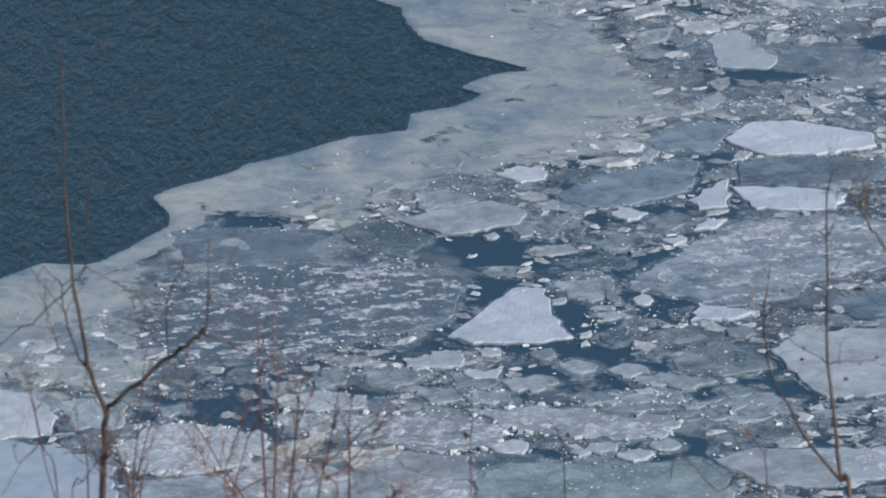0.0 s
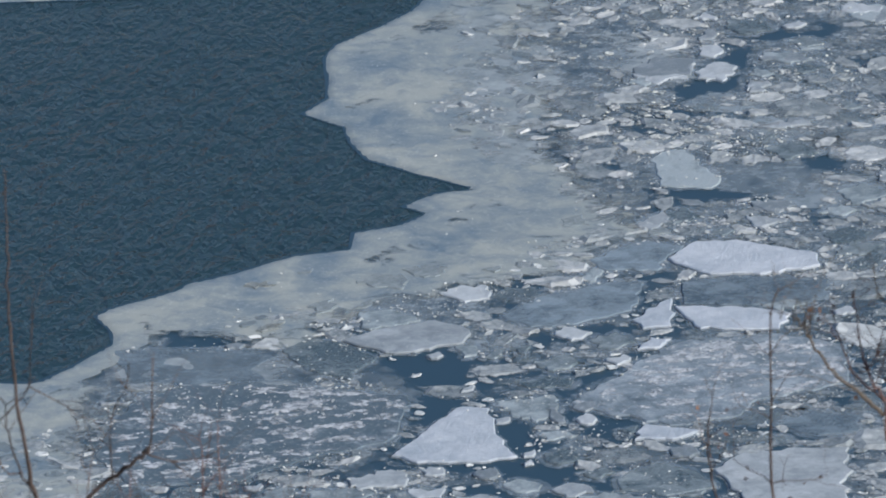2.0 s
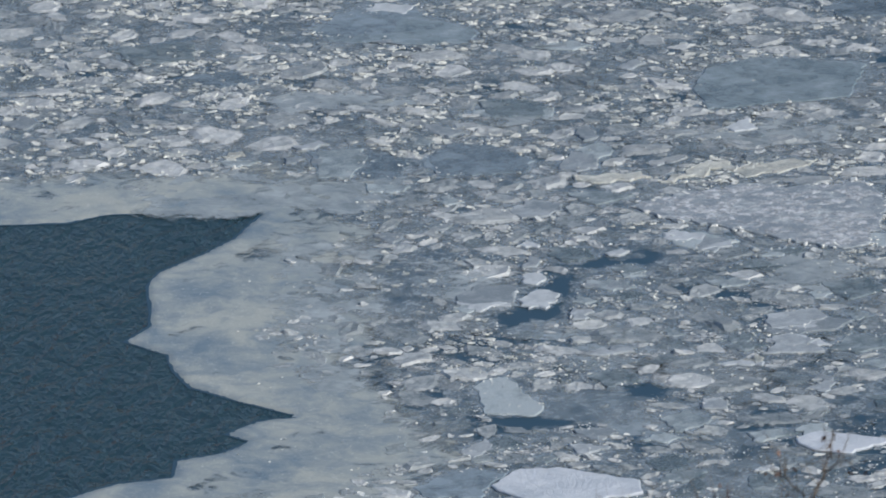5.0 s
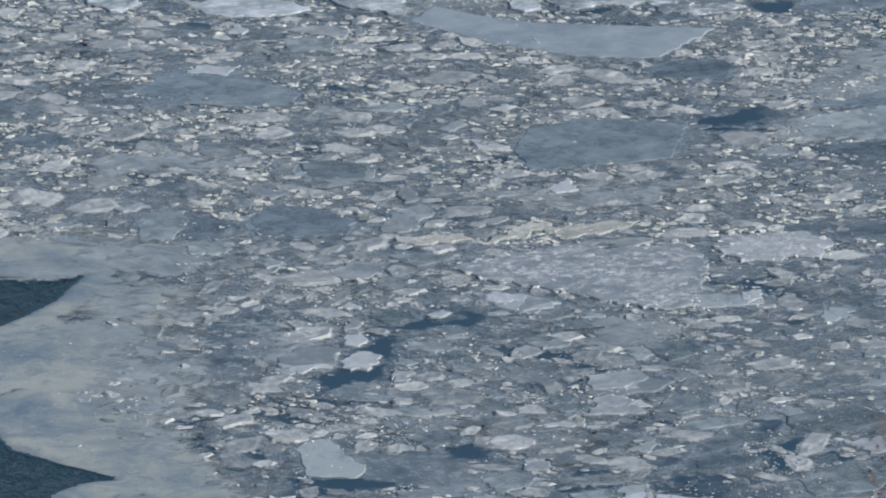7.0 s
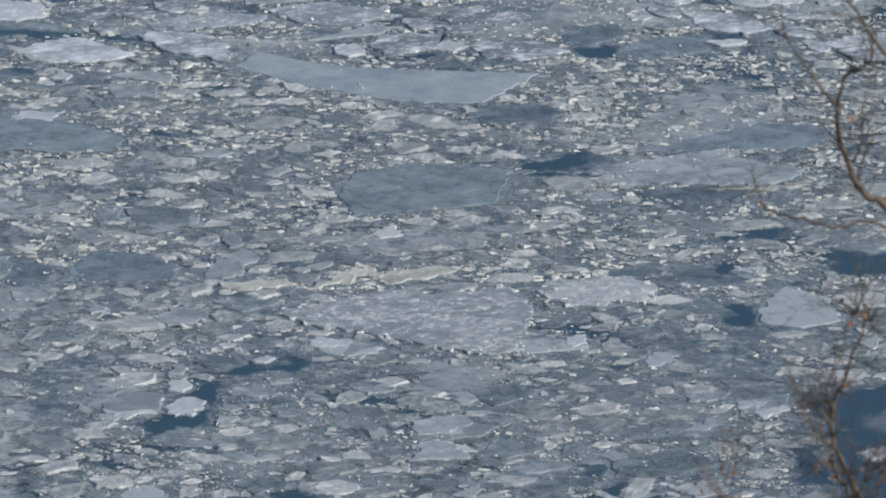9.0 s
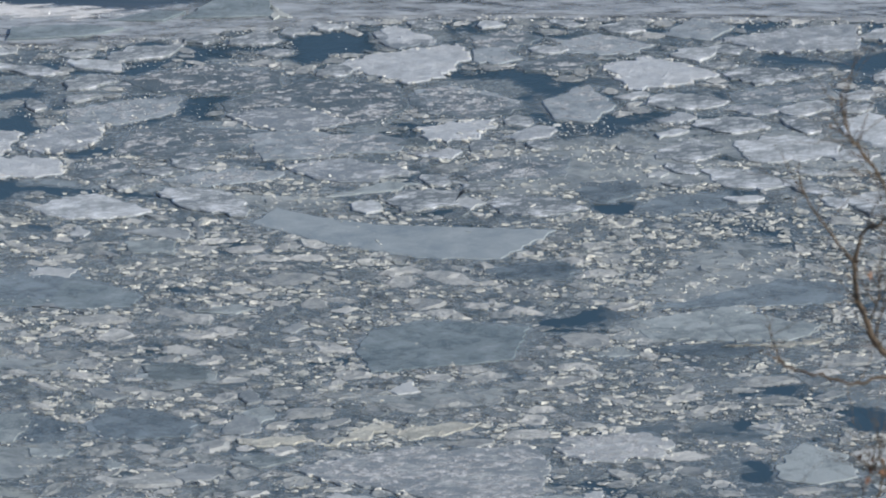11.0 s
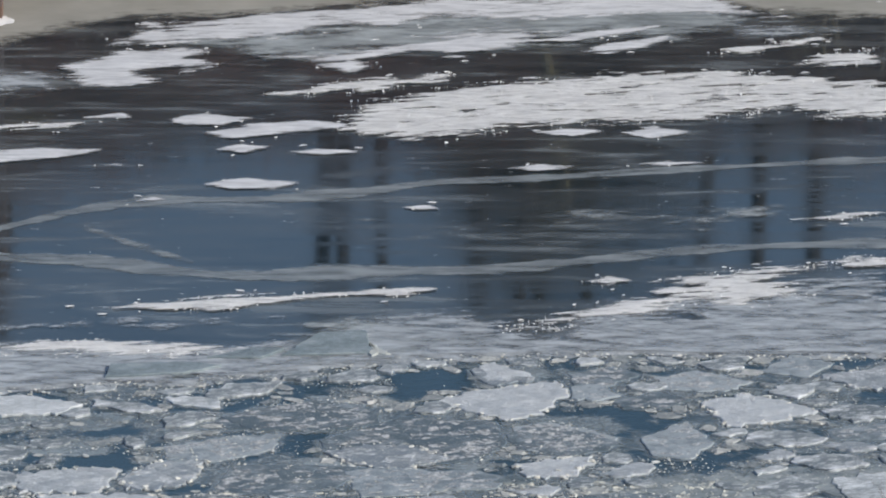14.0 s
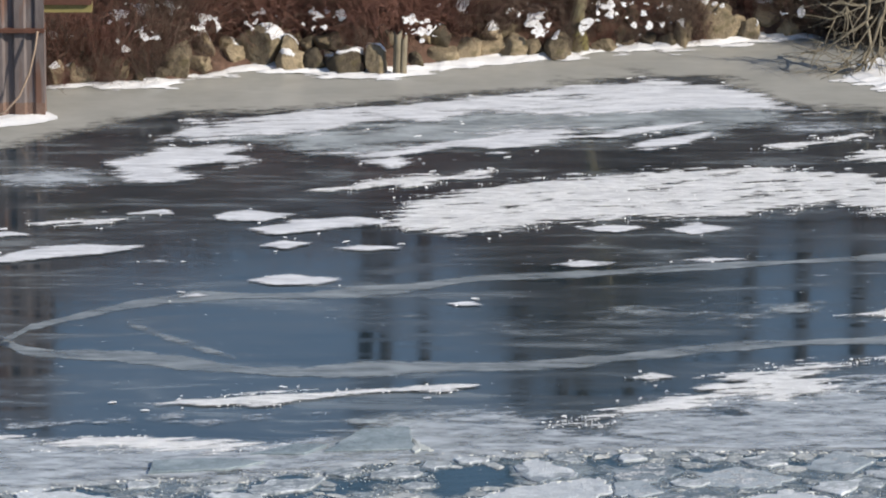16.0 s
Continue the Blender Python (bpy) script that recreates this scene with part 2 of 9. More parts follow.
RUST_FOOT = plain_mat("rusted_steel_foot", (0.11, 0.062, 0.045), (0.21, 0.14, 0.11), 5.0, 0.8, 0.4, 0.01)
EARTH = plain_mat("bank_earth", (0.06, 0.032, 0.022), (0.17, 0.10, 0.07), 3.0, 0.95, 0.8, 0.06)
RUST = plain_mat("weathered_steel", (0.085, 0.071, 0.071), (0.20, 0.17, 0.166), 2.0, 0.7, 0.3, 0.01, stretch=(3, 3, 0.5), third=(0.13, 0.055, 0.03))
RUST_BAND = plain_mat("rusty_band", (0.06, 0.025, 0.016), (0.14, 0.06, 0.04), 6.0, 0.8, 0.4, 0.01)
OLD_WOOD = plain_mat("grey_weathered_wood", (0.10, 0.085, 0.06), (0.28, 0.24, 0.17), 5.0, 0.85, 0.8, 0.02, stretch=(4, 4, 0.6))
BRUSH_BARK = plain_mat("brush_bark", (0.062, 0.041, 0.031), (0.175, 0.12, 0.09), 6.0, 0.8, 0.4, 0.005, per="object")
BARK = plain_mat("twig_bark", (0.045, 0.032, 0.028), (0.125, 0.088, 0.072), 8.0, 0.75, 0.5, 0.005, per="object")
RED_TWIG = plain_mat("red_twig_bark", (0.095, 0.040, 0.031), (0.24, 0.115, 0.085), 3.0, 0.75, 0.4, 0.005, per="object")
MAROON_TWIG = plain_mat("maroon_twig_bark", (0.09, 0.048, 0.042), (0.22, 0.125, 0.105), 3.0, 0.75, 0.4, 0.005, per="object")
PALE_BARK = plain_mat("pale_dead_bark", (0.13, 0.11, 0.075), (0.31, 0.27, 0.20), 5.0, 0.8, 0.6, 0.01)
OCHRE_BARK = plain_mat("ochre_bark", (0.07, 0.054, 0.042), (0.18, 0.14, 0.10), 6.0, 0.8, 0.6, 0.01)
LICHEN_BARK = plain_mat("lichen_bark", (0.10, 0.085, 0.05), (0.27, 0.235, 0.14), 5.0, 0.85, 1.0, 0.04, stretch=(2, 2, 0.7), third=(0.26, 0.23, 0.07))
DARK_BARK = plain_mat("dark_bark", (0.02, 0.016, 0.012), (0.07, 0.055, 0.042), 4.0, 0.9, 0.7, 0.02)
LEAF = plain_mat("dry_leaf", (0.11, 0.05, 0.035), (0.24, 0.13, 0.08), 9.0, 0.7, 0.3, 0.004, per="object")
YELLOW_PAINT = plain_mat("faded_yellow_paint", (0.20, 0.17, 0.06), (0.32, 0.27, 0.11), 5.0, 0.7, 0.2, 0.005)
ROPE = plain_mat("frayed_rope", (0.24, 0.17, 0.12), (0.40, 0.30, 0.23), 20.0, 0.9, 0.5, 0.004)

# ---- helpers for building ----
_lattice = np.random.RandomState(7).rand(256, 256)


def vnoise(x, y):
    """Smooth value noise on arrays, 0 to 1."""
    x, y = np.asarray(x, float), np.asarray(y, float)
    xi, yi = np.floor(x).astype(int), np.floor(y).astype(int)
    fx, fy = x - xi, y - yi
    fx, fy = fx * fx * (3 - 2 * fx), fy * fy * (3 - 2 * fy)
    a, b = _lattice[xi % 256, yi % 256], _lattice[(xi + 1) % 256, yi % 256]
    c, d = _lattice[xi % 256, (yi + 1) % 256], _lattice[(xi + 1) % 256, (yi + 1) % 256]
    return (a * (1 - fx) + b * fx) * (1 - fy) + (c * (1 - fx) + d * fx) * fy


def fbm(x, y, octaves=4):
    total, amp, norm = 0.0, 1.0, 0.0
    for k in range(octaves):
        total = total + amp * vnoise(x * 2 ** k + 17.3 * k, y * 2 ** k + 5.1 * k)
        norm += amp
        amp *= 0.55
    return total / norm


def inside(x, y, outline):
    """Which of the points lie inside the outline."""
    x, y = np.asarray(x, float), np.asarray(y, float)
    result = np.zeros(x.shape, bool)
    for (x0, y0), (x1, y1) in zip(outline, outline[1:] + outline[:1]):
        if y0 != y1:
            result ^= ((y0 > y) != (y1 > y)) & (x < (x1 - x0) * (y - y0) / (y1 - y0) + x0)
    return result


def depth_inside(x, y, outline):
    """Distance to the outline, positive inside."""
    x, y = np.asarray(x, float), np.asarray(y, float)
    best = np.full(x.shape, 1e9)
    for (x0, y0), (x1, y1) in zip(outline, outline[1:] + outline[:1]):
        dx, dy = x1 - x0, y1 - y0
        k = np.clip(((x - x0) * dx + (y - y0) * dy) / max(dx * dx + dy * dy, 1e-9), 0, 1)
        best = np.minimum(best, np.hypot(x - x0 - k * dx, y - y0 - k * dy))
    return np.where(inside(x, y, outline), best, -best)


def set_cover(me, values):
    """How thickly a layer covers at each vertex: 0 where it thins out to nothing."""
    me.attributes.new("cover", "FLOAT", "POINT").data.foreach_set("value", np.asarray(values, float))


def mesh_from(name, verts, faces, material, smooth=False):
    me = bpy.data.meshes.new(name)
    me.from_pydata([tuple(v) for v in verts], [], faces)
    me.materials.append(material)
    if smooth:
        me.polygons.foreach_set("use_smooth", [True] * len(me.polygons))
    me.update()
    return me


def thing(name, me, label, category, group="", kind="", parent=None):
    ob = new(name, me)
    if parent:
        ob.parent = parent
    return tagged(ob, label, category, group, kind)


def part(name, me, parent, label=""):
    ob = new(name, me)
    ob.parent = parent
    return tagged(ob, label) if label else ob


def ragged(outline, step, jitter, rng):
    """The outline with its sides broken into short, uneven stretches."""
    out = []
    n = len(outline)
    for i in range(n):
        a, b = np.array(outline[i]), np.array(outline[(i + 1) % n])
        d = b - a
        length = np.hypot(*d)
        k = max(1, int(length / step))
        normal = np.array((d[1], -d[0])) / max(length, 1e-6)
        for j in range(k):
            s = (j + (rng.uniform(-0.3, 0.3) if j else rng.uniform(0, 0.12))) / k
            off = rng.normal(0, jitter) * (1.0 if j else 0.4) * min(1, length / (4 * jitter + 1e-6))
            out.append(tuple(a + d * s + normal * off))
    return out


def slab(name, outline, top, bottom, material, bevel=0.015, skirt=0.0):
    """A flat slab with a slightly worn upper edge; skirt: a thin wet rim of half-sunken ice round it."""
    pts = np.array(outline)
    nxt, prv = np.roll(pts, -1, 0), np.roll(pts, 1, 0)
    tangent = nxt - prv
    tangent /= np.maximum(np.hypot(tangent[:, 0], tangent[:, 1]), 1e-6)[:, None]
    area = np.sum(pts[:, 0] * nxt[:, 1] - nxt[:, 0] * pts[:, 1])
    inward = np.stack((-tangent[:, 1], tangent[:, 0]), 1) * (1 if area > 0 else -1)
    inner = pts + inward * bevel
    n = len(pts)
    verts = [(*p, top) for p in inner] + [(*p, top - bevel * 0.8) for p in pts] + [(*(p + i * bevel), bottom) for p, i in zip(pts, inward)]
    order = list(range(n)) if area > 0 else list(range(n))[::-1]
    faces = [tuple(order)]
    for level in (0, n):
        for a in range(n):
            b = (a + 1) % n
            quad = (level + a, level + n + a, level + n + b, level + b)
            faces.append(quad if area > 0 else quad[::-1])
    if not skirt:
        return mesh_from(name, verts, faces, material)
    wide = skirt * (0.3 + 1.4 * vnoise(pts[:, 0] * 4 + 50, pts[:, 1] * 4 + 50))
    z = 0.0095 + 0.004 * vnoise(np.array([pts[0, 0] * 31]), np.array([pts[0, 1] * 17]))[0]
    rim = [(*(p + i * 0.01), z + 0.0005) for p, i in zip(pts, inward)] + [(*(p - i * w), z) for p, i, w in zip(pts, inward, wide)]
    quads = [(a, n + a, n + (a + 1) % n, (a + 1) % n) for a in range(n)]
    wet = mesh_from("wet_rim", rim, quads if area > 0 else [q[::-1] for q in quads], WET)
    set_cover(wet, [1.0] * n + [0.0] * n)
    return mesh_from(name, verts, faces, material), wet


def net(name, X, Y, depth, Z, material, fade=None):
    """A fine net over the plan, kept where depth is positive and cut clean along its edge."""
    nx, ny = X.shape
    keep = depth > 0
    verts, faces, at, cover = [], [], {}, []
    full = keep[:-1, :-1] & keep[1:, :-1] & keep[1:, 1:] & keep[:-1, 1:]
    some = (keep[:-1, :-1] | keep[1:, :-1] | keep[1:, 1:] | keep[:-1, 1:]) & ~full

    def corner(i, j):
        key = (i, j)
        if key not in at:
            at[key] = len(verts)
            verts.append((X[i, j], Y[i, j], Z[i, j]))
            cover.append(fade[i, j] if fade is not None else 1.0)
        return at[key]

    def crossing(a, b):
        key = (a, b) if a < b else (b, a)
        if key not in at:
            k = depth[a] / (depth[a] - depth[b])
            at[key] = len(verts)
            verts.append((X[a] + k * (X[b] - X[a]), Y[a] + k * (Y[b] - Y[a]), Z[a] + k * (Z[b] - Z[a]) - 0.002))
            cover.append(fade[a] + k * (fade[b] - fade[a]) if fade is not None else 1.0)
        return at[key]

    for i, j in zip(*np.nonzero(full)):
        faces.append((corner(i, j), corner(i + 1, j), corner(i + 1, j + 1), corner(i, j + 1)))
    for i, j in zip(*np.nonzero(some)):
        loop = ((i, j), (i + 1, j), (i + 1, j + 1), (i, j + 1))
        face = []
        for a, b in zip(loop, loop[1:] + loop[:1]):
            if keep[a]:
                face.append(corner(*a))
            if keep[a] != keep[b]:
                face.append(crossing(a, b))
        if len(face) >= 3:
            faces.append(tuple(face))
    me = mesh_from(name, verts, faces, material, True)
    set_cover(me, cover)
    return me


def islands(me):
    """The separate pieces of a mesh, the largest first, each as a mesh of its own."""
    owner = list(range(len(me.vertices)))

    def find(i):
        while owner[i] != i:
            owner[i] = owner[owner[i]]
            i = owner[i]
        return i

    polys = [tuple(p.vertices) for p in me.polygons]
    for q in polys:
        a = find(q[0])
        for i in q[1:]:
            owner[find(i)] = a
    groups = {}
    for q in polys:
        groups.setdefault(find(q[0]), []).append(q)
    if len(groups) < 2:
        return [me]
    co = [tuple(v.co) for v in me.vertices]
    cover = me.attributes.get("cover")
    out = []
    for faces in sorted(groups.values(), key=len, reverse=True):
        used = sorted({i for q in faces for i in q})
        at = {i: k for k, i in enumerate(used)}
        piece = mesh_from(me.name, [co[i] for i in used], [tuple(at[i] for i in q) for q in faces], me.materials[0], True)
        if cover:
            set_cover(piece, [cover.data[i].value for i in used])
        out.append(piece)
    return out


def blanket(name, outline, material, z, rag=0.25, cell=(0.05, 0.035), grain=(1.2, 4.0), thick=0.012, cut=0.0, streak=1.0, soft=0.12, shift=0.0, fine_grain=(2.4, 12.0), cap=None, within=False, limit=None):
    """A thin layer of snow or frost with a wind-torn edge."""
    xs, ys = [p[0] for p in outline], [p[1] for p in outline]
    gx = np.arange(min(xs) - 2 * rag - 0.1, max(xs) + 2 * rag + 0.1, cell[0])
    gy = np.arange(min(ys) - rag - 0.1, max(ys) + rag + 0.1, cell[1])
    X, Y = np.meshgrid(gx, gy, indexing="ij")
    S = Y - 0.2 * X
    wob = fbm(X * grain[0] + 300 * z + shift, S * grain[1] + 31.7 + shift, 4) - 0.5
    fine = fbm(X * fine_grain[0] + 9.1 + shift, S * fine_grain[1] + 2.2 + 2 * shift, 6) - 0.5
    away = depth_inside(X, Y, outline)
    depth = np.minimum(away, 0.10 + 0.25 * rag if cap is None else cap) + rag * (2.2 * wob + 4.0 * streak * fine) - cut
    if within:
        depth = np.minimum(depth, away - 0.015)
    fade = np.clip((depth + 0.04) / soft, 0, 1)
    if limit:
        depth = np.minimum(depth, Y - np.interp(X, [p[0] for p in limit], [p[1] for p in limit]) - 0.02 - 0.08 * vnoise(X * 3, Y * 3))
    Z = z + thick * np.clip(depth / 0.35, 0, 1) + 0.008 * (fbm(X * 3, Y * 3, 3) - 0.5) * np.clip(depth / 0.1, 0, 1)
    return net(name, X, Y, depth + 0.04, Z, material, fade)


# ---- ground: one sheet from the near bluff, under the river, over the far bank to the horizon ----
SHORE = [(-60, 84), (-22, 92), (-10.0, 96.3), (-7.8, 97.8), (-5.6, 98.4), (-3.9, 98.7), (-2.8, 99.4), (-1.8, 99.5), (-0.75, 99.2),
         (0.6, 99.9), (1.75, 100.1), (2.3, 100.5), (3.4, 100.6), (4.2, 101.1), (5.35, 101.1), (6.6, 100.6), (9.7, 99.6), (24, 96), (60, 92)]


def shore_y(x):
    return np.interp(x, [p[0] for p in SHORE], [p[1] for p in SHORE])


def ground_z(x, y):
    x, y = np.asarray(x, float), np.asarray(y, float)
    near = np.where(y < 1.5, 25.4, np.maximum(25.4 - 0.62 * (y - 1.5), -1.2))
    near = near + (fbm(x * 0.25, y * 0.25) - 0.5) * np.clip((y - 3) / 10, 0, 1) * 0.9
    back = y - shore_y(x)
    rise = np.interp(back, [-2, -0.3, 0.0, 0.8, 3.0, 7.0, 20, 60, 400, 3000], [-1.2, -0.4, 0.06, 0.45, 1.6, 3.4, 4.4, 6.0, 12, 40])
    rise = rise + (fbm(x * 0.7, y * 0.7) - 0.5) * np.clip(back, 0, 1) * 0.6
    return np.where(y < 60, np.maximum(near, -1.2), rise)


def build_ground():
    gx = np.concatenate((-np.geomspace(3000, 16, 24), np.arange(-15, 15.1, 0.5), np.geomspace(16, 3000, 24)))
    gy = np.concatenate((-np.geomspace(3000, 6, 20), np.arange(-5, 56, 1.0), np.arange(60, 94, 6.0), np.arange(95, 112, 0.4), np.geomspace(113, 4000, 30)))
    X, Y = np.meshgrid(gx, gy, indexing="ij")
    Z = ground_z(X, Y)
    n, m = X.shape
    verts = np.stack((X, Y, Z), -1).reshape(-1, 3).tolist()
    faces = [(i * m + j, (i + 1) * m + j, (i + 1) * m + j + 1, i * m + j + 1) for i in range(n - 1) for j in range(m - 1)]
    thing("ground", mesh_from("ground", verts, faces, EARTH, True), "brown winter earth of the river banks", "ground", kind="structure")


build_ground()


def build_water():
    xs = [-3000, -60, -14, -4, 4, 14, 60, 3000]
    ys = [38, 50, 60, 70, 82, 96, 104]
    verts = [(x, y, 0.0) for x in xs for y in ys]
    m = len(ys)
    faces = [(i * m + j, (i + 1) * m + j, (i + 1) * m + j + 1, i * m + j + 1) for i in range(len(xs) - 1) for j in range(m - 1)]
    thing("water", mesh_from("water", verts, faces, WATER), "dark teal river water with small wind ripples", "water", kind="structure")


build_water()
# ---- the bay of open water, the ice shelf round it and the fixed ice before the far bank ----
BAY = [(-24, 52), (-9.45, 55.9), (-8.3, 56.8), (-7.68, 57.64), (-7.36, 57.94), (-6.91, 57.94), (-6.66, 58.22), (-6.3, 58.75), (-6.35, 59.03),
       (-6.52, 59.34), (-6.4, 59.52), (-5.81, 59.93), (-5.72, 60.09), (-5.33, 60.32), (-4.79, 60.73), (-4.3, 60.87), (-4.3, 61.25),
       (-3.89, 61.41), (-3.64, 61.68), (-3.88, 61.84), (-3.56, 62.18), (-3.2, 62.26), (-3.77, 62.6), (-4.27, 62.94), (-4.45, 63.35),
       (-4.53, 63.73), (-4.96, 64.06)]
BAY_FAR = [(-4.74, 64.46), (-4.75, 64.74), (-4.83, 65.46), (-4.74, 65.83), (-4.3, 66.34), (-4.04, 66.72), (-3.79, 67.4), (-4.04, 67.32),
           (-4.36, 67.44), (-5.35, 67.32), (-5.7, 67.09), (-6.71, 67.01), (-7.84, 66.93), (-10.6, 66.6), (-24, 64)]
SHELF_RIM = [(-24, 66.5), (-10.8, 67.84), (-6.79, 67.93), (-5.38, 68.16), (-4.35, 68.32), (-3.79, 68.56), (-3.27, 68.48), (-2.78, 67.56),
             (-2.87, 66.95), (-2.6, 65.91), (-2.67, 64.75), (-2.5, 63.63), (-2.2, 62.81), (-1.9, 62.01), (-1.7, 61.6), (-1.2, 61.3),
             (-1.3, 60.84), (-2.1, 60.6), (-2.76, 60.3), (-3.3, 60.1), (-3.81, 59.8), (-4.3, 59.4), (-4.56, 58.9), (-5.05, 58.7)]
SHELF_NEAR = [(-6.11, 58.61), (-6.23, 58.24), (-6.14, 57.77), (-6.14, 57.19), (-6.28, 56.61), (-6.17, 55.93), (-6.21, 55.4), (-6.93, 55.3),
              (-7.41, 55.25), (-7.87, 55.02), (-9.26, 54.57), (-24, 50)]
WATER_EDGE = BAY + BAY_FAR
shelf_rng = np.random.RandomState(3)
calm = WATER_EDGE + [(-24, 84), (14, 84), (14, 48), (-24, 48)]
calm_me = mesh_from("calm_water", [(x, y, 0.003) for x, y in calm], [tuple(range(len(calm)))[::-1]], CALM)
thing("calm_water", calm_me, "still blue-black water between the floes", "water", kind="structure")

# ---- floes ----
LEADS, FLOES, SMOOTH, ROUGH = [], [], [], []
LABELS = {
    "snow": "flat white snow-covered ice floe afloat in dark water",
    "pale": "pale grey-white ice floe among brash ice",
    "grey": "translucent grey ice floe among brash ice",
    "blue": "thin clear blue-grey ice floe lying awash",
    "clear": "clear blue-grey ice plate with a straight broken edge",
    "long": "long smooth blue-grey ice plate among rubble",
    "crust": "wet grey ice plate with patches of white frozen crust",
    "rough": "rough white ice floe with a crumbly frozen surface",
    "yellow": "narrow upturned yellowish-white ice slab",
    "green": "wide greenish translucent ice plate near the bank",
    "apron": "smooth bluish-white snowy ice along the near bank",
    "veil": "thin pale ice floe frozen onto the shelf",
    "pan": "frosted white ice pan close to the fixed ice",
    "tilt": "small upended block of white ice",
}
HEIGHTS = {"snow": 0.030, "pale": 0.024, "grey": 0.019, "blue": 0.015, "clear": 0.018, "long": 0.020, "crust": 0.018, "rough": 0.026,
           "yellow": 0.024, "green": 0.017, "apron": 0.026, "veil": 0.020, "pan": 0.028, "tilt": 0.055}
floe_rng = np.random.RandomState(11)


def lead(outline):
    LEADS.append(outline)


def floe(kind, outline):
    size = max(np.ptp([p[0] for p in outline]), np.ptp([p[1] for p in outline]))
    cx, cy = np.mean([p[0] for p in outline]), np.mean([p[1] for p in outline])
    line = ragged(outline, 0.08 if size > 0.6 else 0.05, 0.016 if kind in ("long", "snow", "clear") else 0.036 if kind in ("rough", "yellow", "pan") else 0.020, floe_rng)
    top = HEIGHTS[kind] + 0.0017 * (len(FLOES) % 6)
    me, rim = slab("ice_floe", [(x - cx, y - cy) for x, y in line], top, -0.07, ICE[kind], 0.012, 0.05 if kind in ("pale", "snow") else 0.09)
    ob = thing("ice_floe", me, LABELS[kind], "ice floe", "floes")
    ob.location = (cx, cy, 0)
    part("wet_rim", rim, ob, "thin half-sunken rim of wet ice")
    ob.rotation_euler = (floe_rng.normal(0, 0.0015), floe_rng.normal(0, 0.0015), 0)
    if kind in ("crust", "rough") and size > 0.55:
        local = [(x - cx, y - cy) for x, y in outline]
        cover = blanket("snow_crust", local, CRUST, top + 0.002, 0.20, (0.024, 0.020), (1.3, 2.2), 0.004, 0.20 if kind == "crust" else 0.10, 1.8, 0.15,
                        3.7 * len(FLOES), (7.0, 16.0), within=True)
        if len(cover.polygons):
            tagged(part("snow_crust", cover, ob, "patchy white frozen crust"), kind="stuff")
    FLOES.append(outline)
    if kind in ("rough", "pan") and size > 0.8:
        ROUGH.append((ob, [(x - cx, y - cy) for x, y in outline], top - 0.004))
    if kind in ("long", "snow", "clear", "blue"):
        SMOOTH.append(outline)
    return ob



# ---- leads: patches of open water between the floes, plan outlines in metres ----
lead([(-4.04, 58.21), (-3.43, 58.57), (-2.32, 58.52), (-2.35, 57.93), (-2.88, 57.63), (-3.59, 57.74), (-4.09, 57.82)])
lead([(-3.63, 57.21), (-3.32, 57.43), (-3.17, 57.33), (-3.48, 56.7), (-3.63, 56.75)])
lead([(-2.29, 57.81), (-1.9, 58.11), (-1.85, 57.93), (-2.12, 57.06), (-2.25, 57.34)])
lead([(-1.39, 55.32), (-0.87, 55.88), (-0.58, 55.44), (-0.72, 55.11)])
lead([(-6.19, 55.05), (-5.72, 55.22), (-5.08, 55.11), (-5.11, 54.79), (-5.77, 54.75), (-6.16, 54.77)])
lead([(-1.44, 64.68), (-0.8, 66.13), (-0.55, 66.06), (-0.67, 64.62), (-1.27, 64.26)])
lead([(-1.34, 62.15), (-0.87, 62.75), (-0.23, 62.76), (-0.28, 62.15), (-1.02, 61.95)])
lead([(-0.93, 65.33), (-0.85, 65.91), (0.06, 66.36), (0.34, 66.14), (-0.55, 65.7), (-0.65, 64.9), (-0.78, 64.62)])
lead([(-1.07, 66.04), (-0.07, 66.49), (0.07, 66.27), (-0.67, 65.75), (-0.66, 64.74), (-0.8, 64.6)])
lead([(2.41, 71.73), (3.05, 72.16), (3.53, 72.08), (3.39, 71.73), (2.54, 71.31), (2.23, 70.7)])
lead([(5.67, 69.23), (6.42, 69.87), (6.31, 68.51), (5.69, 68.67)])
lead([(4.2, 67.36), (4.6, 67.82), (4.79, 67.66), (4.61, 67.05)])
lead([(5.06, 65.42), (6.1, 65.86), (5.77, 61.83), (5.22, 62.9)])
lead([(-0.13, 81.25), (0.17, 81.42), (0.71, 81.30), (0.87, 81.04), (0.44, 80.87), (0.17, 80.62), (-0.03, 80.37), (-0.21, 80.48), (-0.03, 80.83)])
lead([(-0.22, 79.76), (-0.03, 79.96), (0.27, 79.90), (0.04, 79.55)])
lead([(1.38, 81.47), (1.78, 81.68), (2.12, 81.64), (1.81, 81.13), (1.57, 81.17)])
lead([(1.62, 79.80), (2.08, 79.98), (2.41, 80.15), (2.81, 80.04), (2.96, 79.59), (3.59, 79.84), (3.63, 79.47), (3.04, 79.24), (2.72, 79.24), (2.58, 78.92), (2.26, 79.35)])
lead([(2.98, 81.38), (3.39, 81.59), (3.69, 81.42), (3.44, 81.17), (3.11, 81.09)])
lead([(5.22, 80.87), (5.43, 80.96), (6.27, 80.54), (6.88, 80.79), (7.36, 80.83), (7.32, 80.37), (6.05, 80.21), (5.34, 80.41)])
lead([(5.05, 81.77), (5.44, 82.13), (5.80, 82.00), (5.48, 81.64)])
